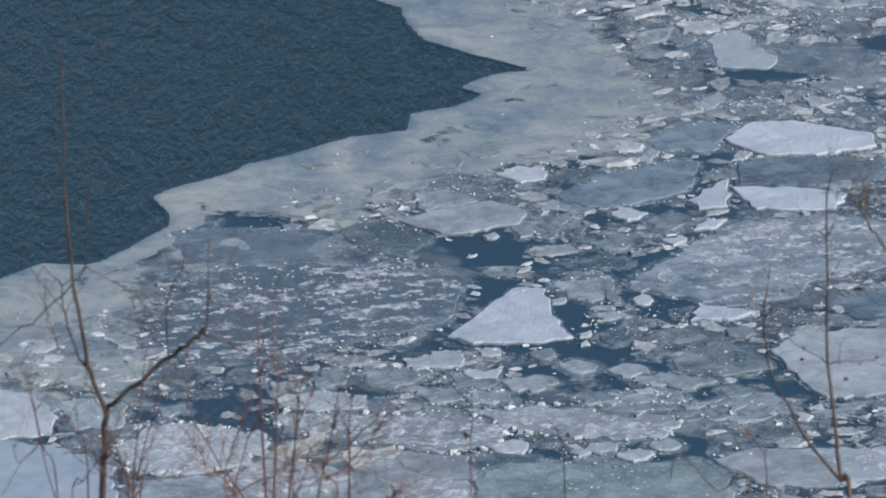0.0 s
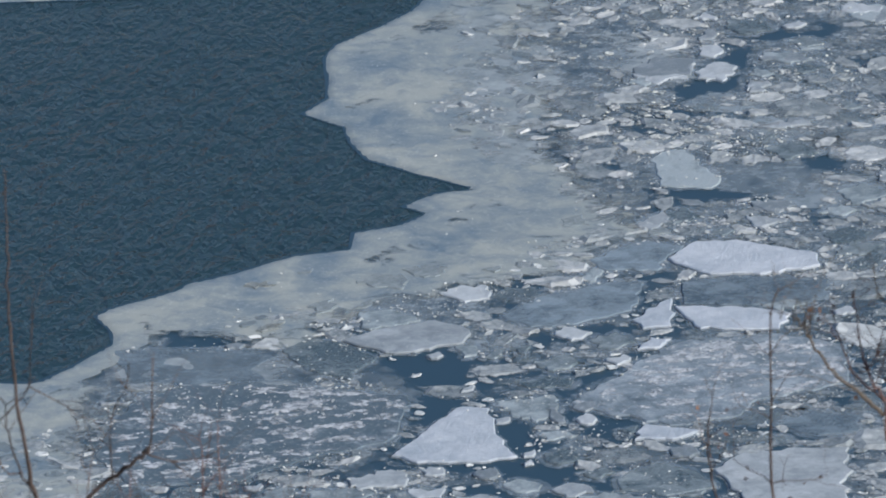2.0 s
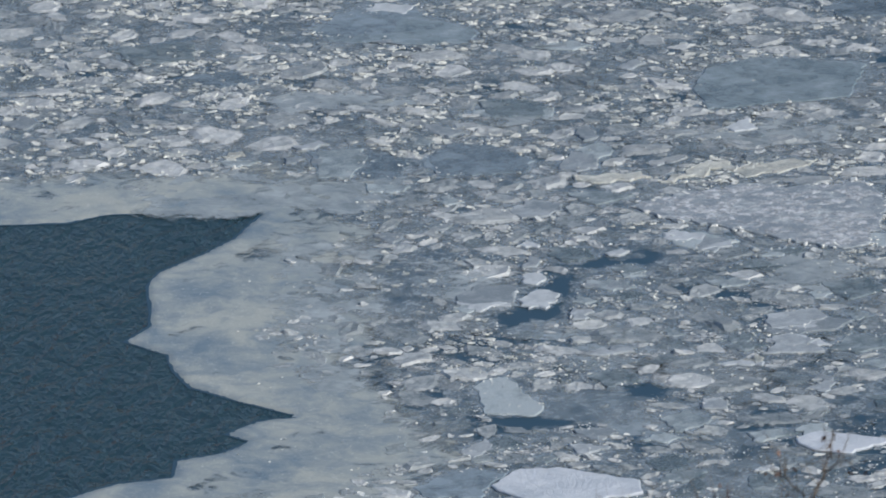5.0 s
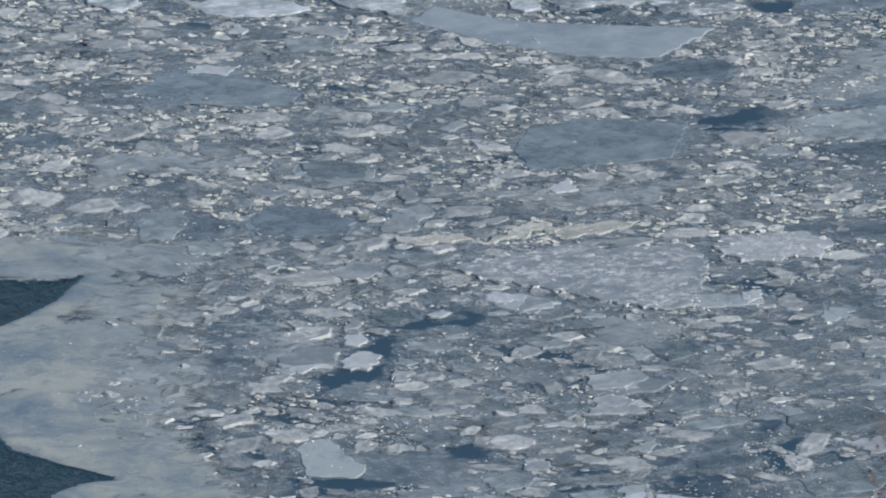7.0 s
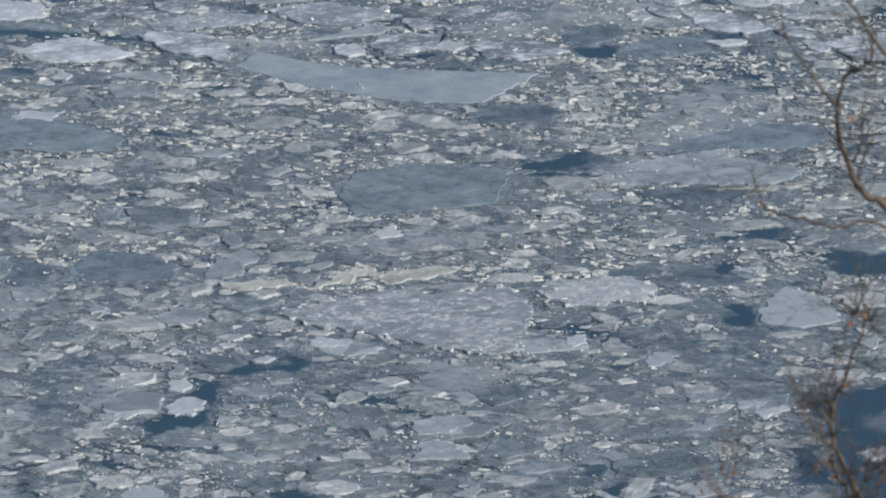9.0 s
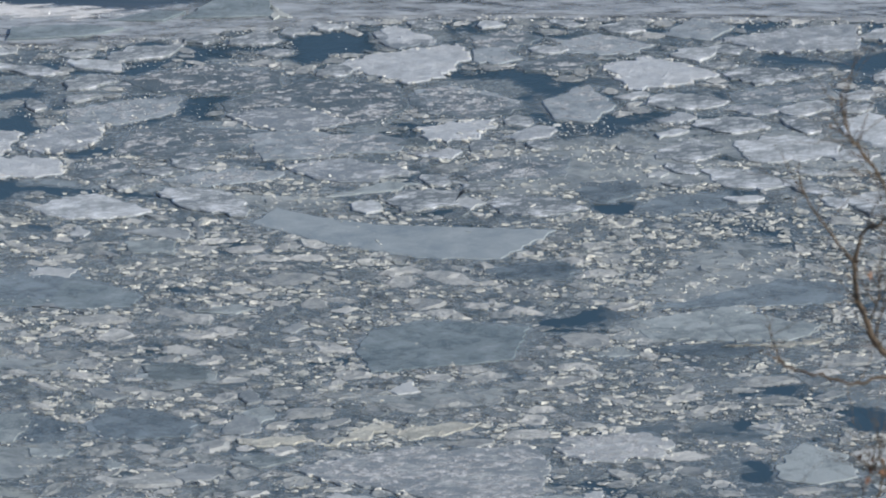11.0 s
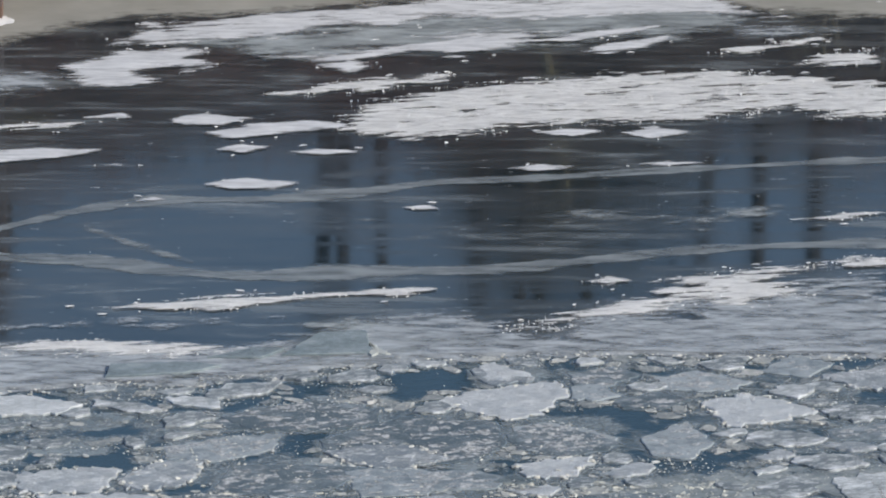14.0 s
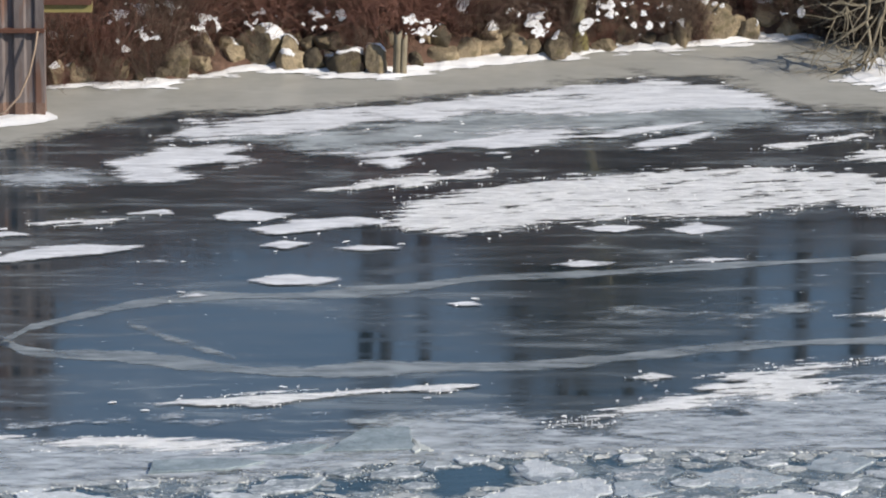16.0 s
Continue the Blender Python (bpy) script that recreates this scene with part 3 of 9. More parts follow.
lead([(6.52, 82.15), (6.99, 82.24), (7.47, 82.20), (6.96, 81.85), (6.64, 81.92)])
lead([(-3.84, 78.49), (-3.19, 78.47), (-2.96, 78.09), (-3.17, 77.79), (-3.81, 77.72)])
lead([(-2.82, 77.21), (-2.46, 77.52), (-2.14, 77.60), (-1.81, 77.31), (-2.25, 77.08), (-2.63, 76.98)])
lead([(-3.75, 76.29), (-2.99, 76.43), (-2.61, 76.31), (-2.13, 75.97), (-2.54, 75.84), (-2.98, 75.94), (-3.21, 75.54), (-3.72, 75.58)])
lead([(-3.88, 79.39), (-3.10, 79.51), (-2.72, 79.35), (-3.15, 79.11), (-3.86, 79.03)])
lead([(-2.18, 79.96), (-1.81, 80.35), (-1.62, 80.17), (-1.99, 79.74)])
lead([(1.15, 78.32), (1.41, 78.26), (1.40, 77.75), (1.21, 77.79)])
lead([(0.44, 78.09), (0.68, 78.17), (0.80, 77.87), (0.54, 77.79)])
lead([(2.55, 78.46), (2.96, 78.82), (3.25, 78.58), (2.88, 78.24)])
lead([(3.45, 78.34), (3.73, 78.50), (4.36, 78.72), (4.04, 78.24), (3.71, 78.12)])
lead([(-0.23, 76.59), (-0.09, 76.75), (0.19, 76.25), (-0.04, 76.23)])
lead([(-0.99, 76.98), (-0.60, 76.94), (-0.06, 76.82), (-0.66, 76.67)])
lead([(-1.19, 80.58), (-0.75, 81.09), (-0.87, 80.46)])
lead([(-1.33, 79.02), (-0.88, 79.29), (-0.42, 79.15), (-0.87, 78.82)])
lead([(4.25, 81.25), (4.56, 81.51), (4.79, 81.34), (4.44, 81.04)])
lead([(1.05, 76.63), (1.43, 76.63), (1.33, 76.29), (1.05, 76.36)])
lead([(4.23, 79.39), (4.63, 79.55), (4.82, 79.39), (4.41, 79.10)])
lead([(3.10, 75.50), (3.48, 75.65), (3.79, 75.50), (3.65, 75.13), (3.28, 75.16)])
lead([(-1.46, 75.50), (-1.53, 75.78), (-1.85, 75.97), (-2.10, 75.78)])
lead([(-4.06, 57.73), (-3.76, 58.14), (-3.43, 58.61), (-3.08, 58.69), (-2.76, 58.24), (-2.54, 57.88), (-2.89, 57.74), (-3.19, 57.88), (-3.49, 57.79)])
lead([(-3.65, 57.38), (-3.53, 57.67), (-3.15, 57.56), (-3.24, 57.20), (-3.55, 56.69), (-3.62, 56.48)])
lead([(-2.85, 57.32), (-2.67, 57.24), (-2.48, 56.84), (-2.60, 56.67), (-2.73, 56.84)])
lead([(-2.27, 57.77), (-1.95, 58.07), (-1.73, 58.25), (-1.87, 57.77), (-1.94, 57.54), (-2.10, 57.30), (-2.25, 57.42)])
lead([(-2.68, 58.90), (-2.34, 59.06), (-1.88, 59.21), (-1.65, 59.07), (-2.02, 58.73), (-2.47, 58.70)])
lead([(-2.08, 55.83), (-1.85, 56.16), (-1.67, 55.94), (-1.79, 55.72)])
lead([(-4.50, 55.80), (-4.25, 55.69), (-4.09, 55.36), (-4.22, 55.19), (-4.52, 55.35)])
lead([(-6.25, 55.22), (-5.80, 55.10), (-5.26, 54.96), (-5.33, 54.64), (-5.77, 54.74), (-6.17, 54.84)])
lead([(-4.14, 56.14), (-3.81, 56.34), (-3.65, 56.23), (-3.83, 55.92), (-4.07, 55.91)])
lead([(-1.71, 54.52), (-1.42, 54.58), (-1.23, 54.32), (-1.40, 53.79), (-1.60, 53.99)])
lead([(-1.33, 62.15), (-0.86, 62.48), (-0.34, 62.89), (-0.07, 62.76), (-0.54, 62.42), (-0.96, 62.02)])
lead([(-2.29, 56.27), (-2.10, 56.33), (-2.02, 56.11), (-2.18, 55.99)])
lead([(-3.21, 56.15), (-3.02, 56.21), (-2.96, 55.93), (-3.15, 55.87)])
lead([(-2.81, 55.87), (-2.57, 55.93), (-2.51, 55.66), (-2.72, 55.58)])
lead([(-0.89, 66.26), (-0.53, 66.26), (-0.19, 66.49), (0.20, 66.44), (0.14, 66.19), (-0.30, 66.12), (-0.64, 65.90), (-0.55, 65.10), (-0.68, 64.53), (-0.77, 65.10), (-0.88, 65.53)])
lead([(-0.82, 62.47), (-0.50, 62.80), (0.03, 63.00), (0.46, 62.87), (0.03, 62.67), (-0.39, 62.40), (-0.66, 62.27)])
lead([(2.49, 71.90), (3.22, 72.25), (3.43, 72.08), (3.74, 71.73), (3.31, 71.56), (2.83, 71.45), (2.38, 71.23)])
lead([(3.26, 68.79), (4.36, 69.03), (4.77, 68.95), (4.73, 68.32), (3.64, 68.32), (3.37, 68.55)])
lead([(2.16, 62.87), (2.54, 63.01), (2.75, 62.74), (2.36, 62.47)])
lead([(2.78, 63.69), (3.01, 63.97), (3.16, 63.62), (2.93, 63.28)])
lead([(-1.54, 72.85), (-1.30, 72.89), (-0.99, 72.76), (-1.29, 72.59)])
lead([(-3.31, 74.72), (-2.94, 74.85), (-2.66, 74.72), (-2.93, 74.45)])
lead([(5.36, 68.94), (5.80, 69.50), (6.21, 69.69), (6.65, 69.82), (6.54, 68.51), (5.74, 68.57)])
lead([(4.23, 67.31), (4.59, 67.77), (4.81, 67.61), (4.75, 67.15), (4.38, 67.08)])
lead([(5.48, 65.09), (5.88, 65.37), (6.29, 65.52), (6.16, 63.95), (5.79, 64.23), (5.43, 64.37)])
lead([(4.80, 63.95), (5.10, 64.37), (5.25, 63.40), (5.75, 63.67), (5.69, 62.99), (5.06, 62.99), (4.81, 63.26)])
lead([(4.75, 68.54), (5.16, 68.62), (5.49, 68.39), (5.01, 68.07)])

# ---- floes, plan outlines in metres ----
floe("snow", [(-3.65, 56.41), (-3.15, 57.38), (-2.84, 57.4), (-2.78, 56.93), (-2.56, 56.42), (-2.87, 56.29), (-3.41, 56.28)])
floe("crust", [(-6.13, 57.07), (-5.95, 57.6), (-5.54, 57.84), (-4.9, 57.9), (-3.58, 57.66), (-3.62, 56.87), (-3.73, 56.69), (-4.39, 56.35), (-5.09, 55.89), (-5.87, 55.82), (-6.24, 56.38)])
floe("blue", [(-6.26, 58.58), (-5.35, 58.65), (-4.72, 58.6), (-4.99, 58.2), (-4.75, 57.93), (-5.55, 57.87), (-6.05, 57.89), (-6.18, 58.25)])
floe("grey", [(-4.75, 58.56), (-4.56, 58.84), (-4.25, 58.78), (-3.92, 58.51), (-4.12, 57.95), (-4.46, 58.14)])
floe("pale", [(-4.22, 58.79), (-3.96, 59.02), (-3.41, 59.24), (-3.12, 59.06), (-3.13, 58.76), (-3.73, 58.53)])
floe("grey", [(-4.11, 59.42), (-3.78, 59.48), (-3.54, 59.24), (-3.99, 59.04), (-4.07, 59.09)])
floe("blue", [(-4.99, 58.17), (-4.72, 58.26), (-4.36, 58.09), (-4.49, 57.88), (-4.82, 57.86)])
floe("pale", [(-3.42, 59.86), (-3.22, 60.01), (-2.99, 60.03), (-2.94, 59.72), (-3.17, 59.64)])
floe("blue", [(-2.83, 59.37), (-2.46, 59.81), (-1.81, 60.12), (-1.55, 60.13), (-1.64, 59.5), (-2.14, 59.19), (-2.54, 59.13)])
floe("snow", [(-1.35, 60.63), (-1.1, 61.02), (-0.74, 61.05), (0.01, 60.77), (0.05, 60.49), (-0.32, 60.31), (-0.94, 60.28), (-1.14, 60.41)])
floe("blue", [(-2.08, 60.6), (-1.62, 61.02), (-1.21, 60.95), (-1.37, 60.63), (-1.43, 60.38), (-1.87, 60.38)])
floe("blue", [(-1.22, 60.1), (-0.63, 60.26), (0.13, 60.2), (0.09, 59.77), (-0.32, 59.6), (-1.18, 59.63)])
floe("snow", [(-1.27, 59.57), (-0.72, 59.57), (-0.21, 59.43), (-0.31, 59.09), (-1.02, 59.09)])
floe("snow", [(-1.65, 59.26), (-1.29, 59.76), (-1.28, 59.14), (-1.53, 59.08)])
floe("snow", [(-1.58, 58.63), (-1.47, 58.89), (-1.28, 58.86), (-1.37, 58.68)])
floe("crust", [(-2.13, 57.52), (-1.61, 58.29), (-1.27, 58.78), (-0.31, 59), (0.29, 58.79), (0.29, 57.96), (-0.5, 57.6), (-0.69, 57.24), (-1.18, 57.07), (-1.78, 57.29)])
floe("snow", [(-1.56, 56.75), (-1.48, 57.06), (-0.96, 56.95), (-1.23, 56.76)])
floe("pale", [(-0.86, 56.16), (-0.69, 56.44), (-0.3, 56.56), (0.29, 56.63), (0.29, 55.34), (-0.38, 55.23), (-0.55, 55.5)])
floe("blue", [(-0.35, 57.13), (-0.01, 57.37), (0.39, 57.31), (0.39, 56.97), (-0.05, 56.91)])
floe("grey", [(-2.81, 57.55), (-2.29, 57.69), (-2.25, 57.34), (-2.42, 57.11), (-2.67, 57.28)])
floe("pale", [(-2.12, 57.48), (-1.91, 57.55), (-1.88, 57.41), (-2.06, 57.37)])
floe("pale", [(-2.08, 57.17), (-2, 57.3), (-1.9, 57.23), (-1.92, 57.08), (-2.05, 57.08)])
floe("pale", [(-2.35, 57.4), (-2.25, 57.42), (-2.16, 57.11), (-2.24, 57.08)])
floe("pale", [(-4, 55.93), (-3.53, 56.13), (-3.5, 55.85), (-3.97, 55.79)])
floe("grey", [(-4.37, 55.71), (-4.01, 55.79), (-3.72, 55.71), (-4.04, 55.4), (-4.24, 55.42)])
floe("pale", [(-5.05, 55.17), (-4.71, 55.34), (-4.27, 55.26), (-4.28, 55.05), (-4.93, 55.04)])
floe("pale", [(-3.48, 55.74), (-3.14, 55.77), (-3.18, 55.58), (-3.42, 55.59)])
floe("pale", [(-3.14, 55.52), (-2.8, 55.66), (-2.73, 55.44), (-3.05, 55.34)])
floe("grey", [(-3.85, 55.35), (-3.56, 55.41), (-3.47, 55.17), (-3.73, 55.1)])
floe("grey", [(-3.45, 55.24), (-3.07, 55.36), (-3.02, 55.14), (-3.35, 55.08)])
floe("grey", [(-2.49, 55.26), (-2.11, 55.32), (-2.06, 55.15), (-2.39, 55.07)])
floe("grey", [(-1.7, 55.98), (-1.36, 56.3), (-1.02, 56.16), (-0.82, 55.83), (-1.25, 55.68), (-1.64, 55.76)])
floe("pale", [(-2.33, 59.01), (-2.19, 59.11), (-1.99, 59.01), (-2.08, 58.86), (-2.28, 58.89)])
floe("grey", [(-2.02, 58.83), (-1.78, 59.01), (-1.59, 58.8), (-1.82, 58.63)])
floe("grey", [(-2.51, 58.34), (-2.17, 58.53), (-2.04, 58.35), (-2.31, 58.17)])
floe("pale", [(-1.86, 58.43), (-1.71, 58.53), (-1.63, 58.39), (-1.76, 58.29)])
floe("pale", [(-1.25, 55.09), (-1.03, 55.14), (-1.14, 54.95)])
floe("pale", [(-6.15, 54.18), (-5.77, 54.7), (-5.28, 54.54), (-5.13, 54.2), (-5.18, 53.88), (-6.03, 53.87)])
floe("apron", [(-7.42, 54.4), (-6.72, 54.18), (-6.29, 53.86), (-6.22, 53.14), (-7.27, 53.12)])
floe("green", [(-3.29, 53.7), (-3.01, 53.99), (-2.07, 53.92), (-1.41, 54.09), (-1.17, 53.72), (-1.11, 53.21), (-3.26, 53.18)])
floe("crust", [(-1.3, 54.02), (-0.66, 54.26), (0.28, 54.32), (0.28, 53.74), (-0.65, 53.66), (-1.08, 53.78)])
floe("pale", [(-2.12, 54.18), (-1.93, 54.26), (-1.8, 54.21), (-1.9, 54.06)])
floe("grey", [(-2.41, 56.88), (-2.17, 56.97), (-2.06, 56.86), (-2.31, 56.77)])
floe("grey", [(-5.97, 55.38), (-5.76, 55.43), (-5.67, 55.27), (-5.91, 55.21)])
floe("grey", [(-6.91, 55.09), (-6.54, 55.21), (-6.28, 55.04), (-6.31, 54.61), (-6.71, 54.55)])
floe("grey", [(-7.41, 55.25), (-6.98, 55.25), (-6.81, 54.98), (-7.07, 54.76), (-7.46, 54.76)])
floe("pale", [(-1.79, 65.11), (-1.57, 65.47), (-1.19, 65.43), (-1.2, 65.01), (-1.61, 64.95)])
floe("pale", [(-0.62, 64.9), (-0.43, 64.83), (-0.65, 64.62)])
floe("pale", [(-0.63, 61.8), (-0.44, 61.99), (-0.22, 61.96), (-0.33, 61.69)])
floe("pale", [(-0.65, 61.61), (-0.25, 61.54), (-0.51, 61.35)])
floe("grey", [(-1.53, 61.55), (-1.2, 61.79), (-1.06, 61.58), (-1.37, 61.4)])
floe("pale", [(-6.59, 69.78), (-6.39, 70.07), (-6.18, 69.83), (-6.36, 69.65)])
floe("pale", [(-3.56, 69.18), (-3.3, 69.31), (-3.37, 69.11)])
floe("pale", [(-3.63, 68.86), (-3.44, 68.88), (-3.42, 68.7), (-3.61, 68.69)])
floe("pale", [(-3.35, 68.86), (-3.21, 68.86), (-3.22, 68.72), (-3.35, 68.73)])
floe("blue", [(-3.41, 69.08), (-2.83, 69.04), (-2.85, 68.39), (-3.26, 68.39)])
floe("blue", [(-4.81, 71.2), (-4.28, 71.4), (-4, 71.1), (-4.38, 70.9)])
floe("grey", [(1.15, 64.44), (1.76, 64.8), (1.78, 64.42), (1.37, 64.26)])
floe("grey", [(-5.64, 72.05), (-4.75, 72.26), (-4.69, 71.74), (-5.31, 71.54)])
floe("grey", [(-1.7, 70.49), (-1.35, 70.58), (-0.94, 70.38), (-0.99, 70.05), (-1.52, 70.02)])
floe("pale", [(0.62, 66.74), (0.57, 66.36), (0.79, 66.39), (0.93, 66.69)])
floe("long", [(-0.56, 74.87), (-0.29, 75.36), (0.24, 75.05), (0.79, 74.81), (2.8, 74.65), (2.16, 73.71), (1.27, 73.75), (0.23, 74.25)])
floe("blue", [(-3.45, 72.55), (-3.29, 73.11), (-2.88, 73.37), (-2.45, 73.43), (-2.32, 73.14), (-1.7, 72.59), (-1.76, 72.33), (-2.24, 72.48), (-3.33, 72.46)])
floe("clear", [(0.55, 70.89), (0.7, 71.48), (1.25, 71.82), (2.41, 71.65), (2.2, 70.65), (1.52, 70.48), (0.72, 70.28)])
floe("blue", [(-2.15, 68.94), (-1.98, 69.26), (-1.58, 69.26), (-1.05, 68.82), (-1.16, 68.47), (-2.02, 68.38)])
floe("pale", [(1.22, 64.72), (1.74, 64.89), (1.84, 64.68), (1.63, 64.44), (1.27, 64.36)])
floe("pale", [(1.21, 64.08), (1.46, 64.32), (1.86, 63.99), (1.56, 63.93)])
floe("grey", [(1.62, 66.79), (2.52, 66.87), (2.97, 66.79), (3.02, 66.61), (2.4, 66.49)])
floe("grey", [(-0.65, 69.1), (-0.42, 69.34), (-0.24, 69.1), (-0.41, 68.86)])
floe("grey", [(3.56, 71.5), (4.31, 72.18), (4.96, 71.95), (5.47, 71.49), (5.15, 71.22), (3.61, 71.23)])
floe("blue", [(3.59, 72.21), (4.08, 72.38), (5.15, 73.08), (5.93, 72.9), (5.77, 72.38), (4.79, 72.21)])
floe("blue", [(3.6, 70.99), (4.5, 71.19), (4.9, 70.99), (4.71, 70.72), (3.82, 70.78)])
floe("blue", [(2.3, 73.47), (2.8, 73.65), (3.03, 73.4), (2.78, 73.12), (2.41, 73.17)])
floe("grey", [(3.98, 65.86), (4.44, 66.13), (4.94, 65.71), (4.41, 65.63)])
floe("pale", [(3.62, 63.11), (4.11, 63.29), (4.2, 62.97), (3.88, 62.84)])
floe("grey", [(4.76, 67.66), (5.08, 68.28), (5.52, 67.97), (5.59, 67.35), (5.18, 67.13), (4.79, 67.28)])
floe("grey", [(4.39, 65.21), (4.95, 65.42), (4.87, 64.99), (4.43, 64.92)])
floe("grey", [(3.11, 63.73), (3.77, 64.01), (4.19, 63.66), (3.63, 63.31), (3.15, 63.38)])
floe("grey", [(3.15, 62.24), (3.71, 62.7), (4.18, 62.5), (3.88, 61.97), (3.3, 61.84)])
floe("pan", [(0.37, 80.29), (0.84, 80.7), (1.84, 81.08), (1.98, 80.7), (1.68, 79.87), (1.25, 79.65), (0.57, 80.14)])
floe("pan", [(0.94, 81.61), (1.11, 81.76), (1.54, 81.34), (1.04, 81.02)])
floe("pan", [(3.51, 80.29), (4.09, 80.6), (4.66, 80.18), (4.86, 79.97), (4.37, 79.56), (3.77, 79.4)])
floe("pan", [(4.97, 81.27), (5.81, 81.65), (6.63, 81.82), (6.56, 80.85), (5.36, 80.81)])
floe("crust", [(2.76, 79), (3.32, 79.57), (3.63, 78.86), (3.33, 78.24), (2.88, 78.36)])
floe("crust", [(-2.19, 79.67), (-1.67, 80.08), (-1.02, 80.39), (-0.22, 80.08), (-0.29, 79.57), (-1.01, 79.24), (-1.99, 79.33)])
floe("crust", [(-0.94, 78.92), (0.04, 79.77), (1.09, 79.57), (1.22, 78.76), (0.81, 78.16), (-0.22, 78.04), (-0.74, 78.36)])
floe("crust", [(1.21, 79.12), (1.55, 79.57), (2.26, 79.16), (2.58, 78.76), (1.98, 78.36), (1.34, 78.64)])
floe("pan", [(-3.17, 77.48), (-2.8, 78.16), (-2.22, 78.16), (-2.38, 77.58), (-3.09, 77.17)])
floe("pan", [(-4.32, 77.73), (-3.44, 77.97), (-3.16, 77.87), (-3.4, 77.09), (-4.29, 77.06)])
floe("crust", [(-3.83, 76.71), (-3.21, 77.19), (-2.7, 77), (-2.72, 76.52), (-3.63, 76.42)])
floe("crust", [(-2.72, 78.72), (-1.98, 79.06), (-1.38, 79.16), (-1.44, 78.56), (-2.15, 78.16), (-2.68, 78.36)])
floe("pan", [(-0.23, 76.76), (0.36, 76.99), (1.08, 76.7), (0.73, 76.31), (0.1, 76.38)])
floe("pan", [(1.29, 78.04), (2.18, 78.36), (2.1, 77.92), (1.51, 77.77)])
floe("pan", [(1.19, 77.15), (1.83, 77.28), (1.69, 76.97)])
floe("crust", [(1.71, 76.48), (2.33, 77.09), (3.03, 76.99), (2.94, 76.38), (1.87, 76.19)])
floe("crust", [(0.04, 77.77), (0.81, 77.87), (1.26, 77.57), (1.06, 77.22), (0.29, 77.15)])
floe("crust", [(-1.89, 78.07), (-1.06, 78.06), (-0.28, 77.93), (-0.73, 77.28), (-1.49, 76.99), (-2.13, 77.23)])
floe("blue", [(3.06, 76), (3.57, 76.23), (3.79, 76.08), (3.48, 75.55), (3.11, 75.63)])
floe("crust", [(1.98, 81.34), (2.52, 81.65), (2.85, 81.33), (2.43, 80.81), (2.04, 80.91)])
floe("crust", [(2.98, 81.19), (3.52, 81.48), (4.17, 81.06), (3.82, 80.7), (3.1, 80.77)])
floe("crust", [(2.48, 80.29), (3.03, 80.7), (3.42, 80.43), (3.14, 80.08), (2.61, 80.08)])
floe("crust", [(4.26, 81.44), (4.69, 82.08), (5.15, 81.76), (4.85, 81.23)])
floe("blue", [(3.65, 75.2), (3.93, 75.76), (4.75, 75.89), (4.69, 75.38), (4.02, 75.07)])
floe("pale", [(-2.95, 73.23), (-2.86, 73.44), (-2.4, 73.39), (-2.49, 73.14)])
floe("pale", [(-1.15, 74.38), (-1.21, 74.93), (-1.11, 74.97), (-1.06, 74.42)])
floe("pale", [(-1.94, 74.57), (-1.45, 74.75), (-1.2, 74.57), (-1.26, 74.29)])
floe("rough", [(-6.37, 54.18), (-6.1, 54.61), (-5.72, 54.7), (-5.54, 54.3), (-5.6, 53.82), (-6.11, 53.71)])
floe("yellow", [(-4.9, 54.25), (-4.73, 54.5), (-4.55, 54.57), (-4.6, 54.4), (-4.77, 54.2)])
floe("yellow", [(-4.69, 54.08), (-4.44, 54.21), (-4.01, 54.18), (-4.15, 54.02), (-4.52, 53.95)])
floe("rough", [(-5.35, 53.67), (-5.05, 54.04), (-4.61, 53.93), (-4.31, 53.68), (-4.57, 53.37), (-5.18, 53.31)])
floe("pale", [(-4.33, 53.89), (-3.87, 54.21), (-3.49, 54.06), (-3.51, 53.69), (-4.02, 53.58)])
floe("veil", [(-6.51, 57.18), (-6.4, 57.32), (-6.16, 57.39), (-6.21, 57.13), (-6.45, 57.07)])
floe("pale", [(-6.29, 57.46), (-6.01, 57.5), (-6.03, 57.44), (-6.26, 57.42)])
floe("grey", [(-6.18, 55.54), (-6.03, 55.76), (-5.81, 55.77), (-5.65, 55.58), (-5.98, 55.49)])
floe("grey", [(-5.99, 55.32), (-5.83, 55.38), (-5.82, 55.25), (-5.96, 55.21)])
floe("grey", [(-5.77, 55.27), (-5.56, 55.35), (-5.51, 55.27), (-5.72, 55.2)])
floe("grey", [(-6.06, 54.99), (-5.8, 55.07), (-5.76, 54.89), (-5.99, 54.81)])
floe("pale", [(-4.89, 55.78), (-4.75, 55.86), (-4.71, 55.81), (-4.81, 55.72)])
floe("grey", [(-4.74, 55.39), (-4.69, 55.72), (-4.45, 55.78), (-4.46, 55.51), (-4.67, 55.37)])
floe("grey", [(-5.11, 55.5), (-4.82, 55.47), (-4.83, 55.35), (-5.1, 55.37)])
floe("pale", [(-3.78, 55.55), (-3.62, 55.6), (-3.59, 55.53), (-3.73, 55.49)])
floe("pale", [(-4.02, 55.05), (-3.83, 55.12), (-3.8, 54.99), (-3.97, 54.95)])
floe("pale", [(-3.41, 56.16), (-3.19, 56.19), (-3.16, 56.06), (-3.35, 56.03)])
floe("yellow", [(-4.75, 54.26), (-4.56, 54.5), (-4.58, 54.31), (-4.73, 54.21)])
floe("pale", [(-4.34, 54.08), (-3.91, 54.19), (-3.96, 54.09), (-4.29, 54.02)])
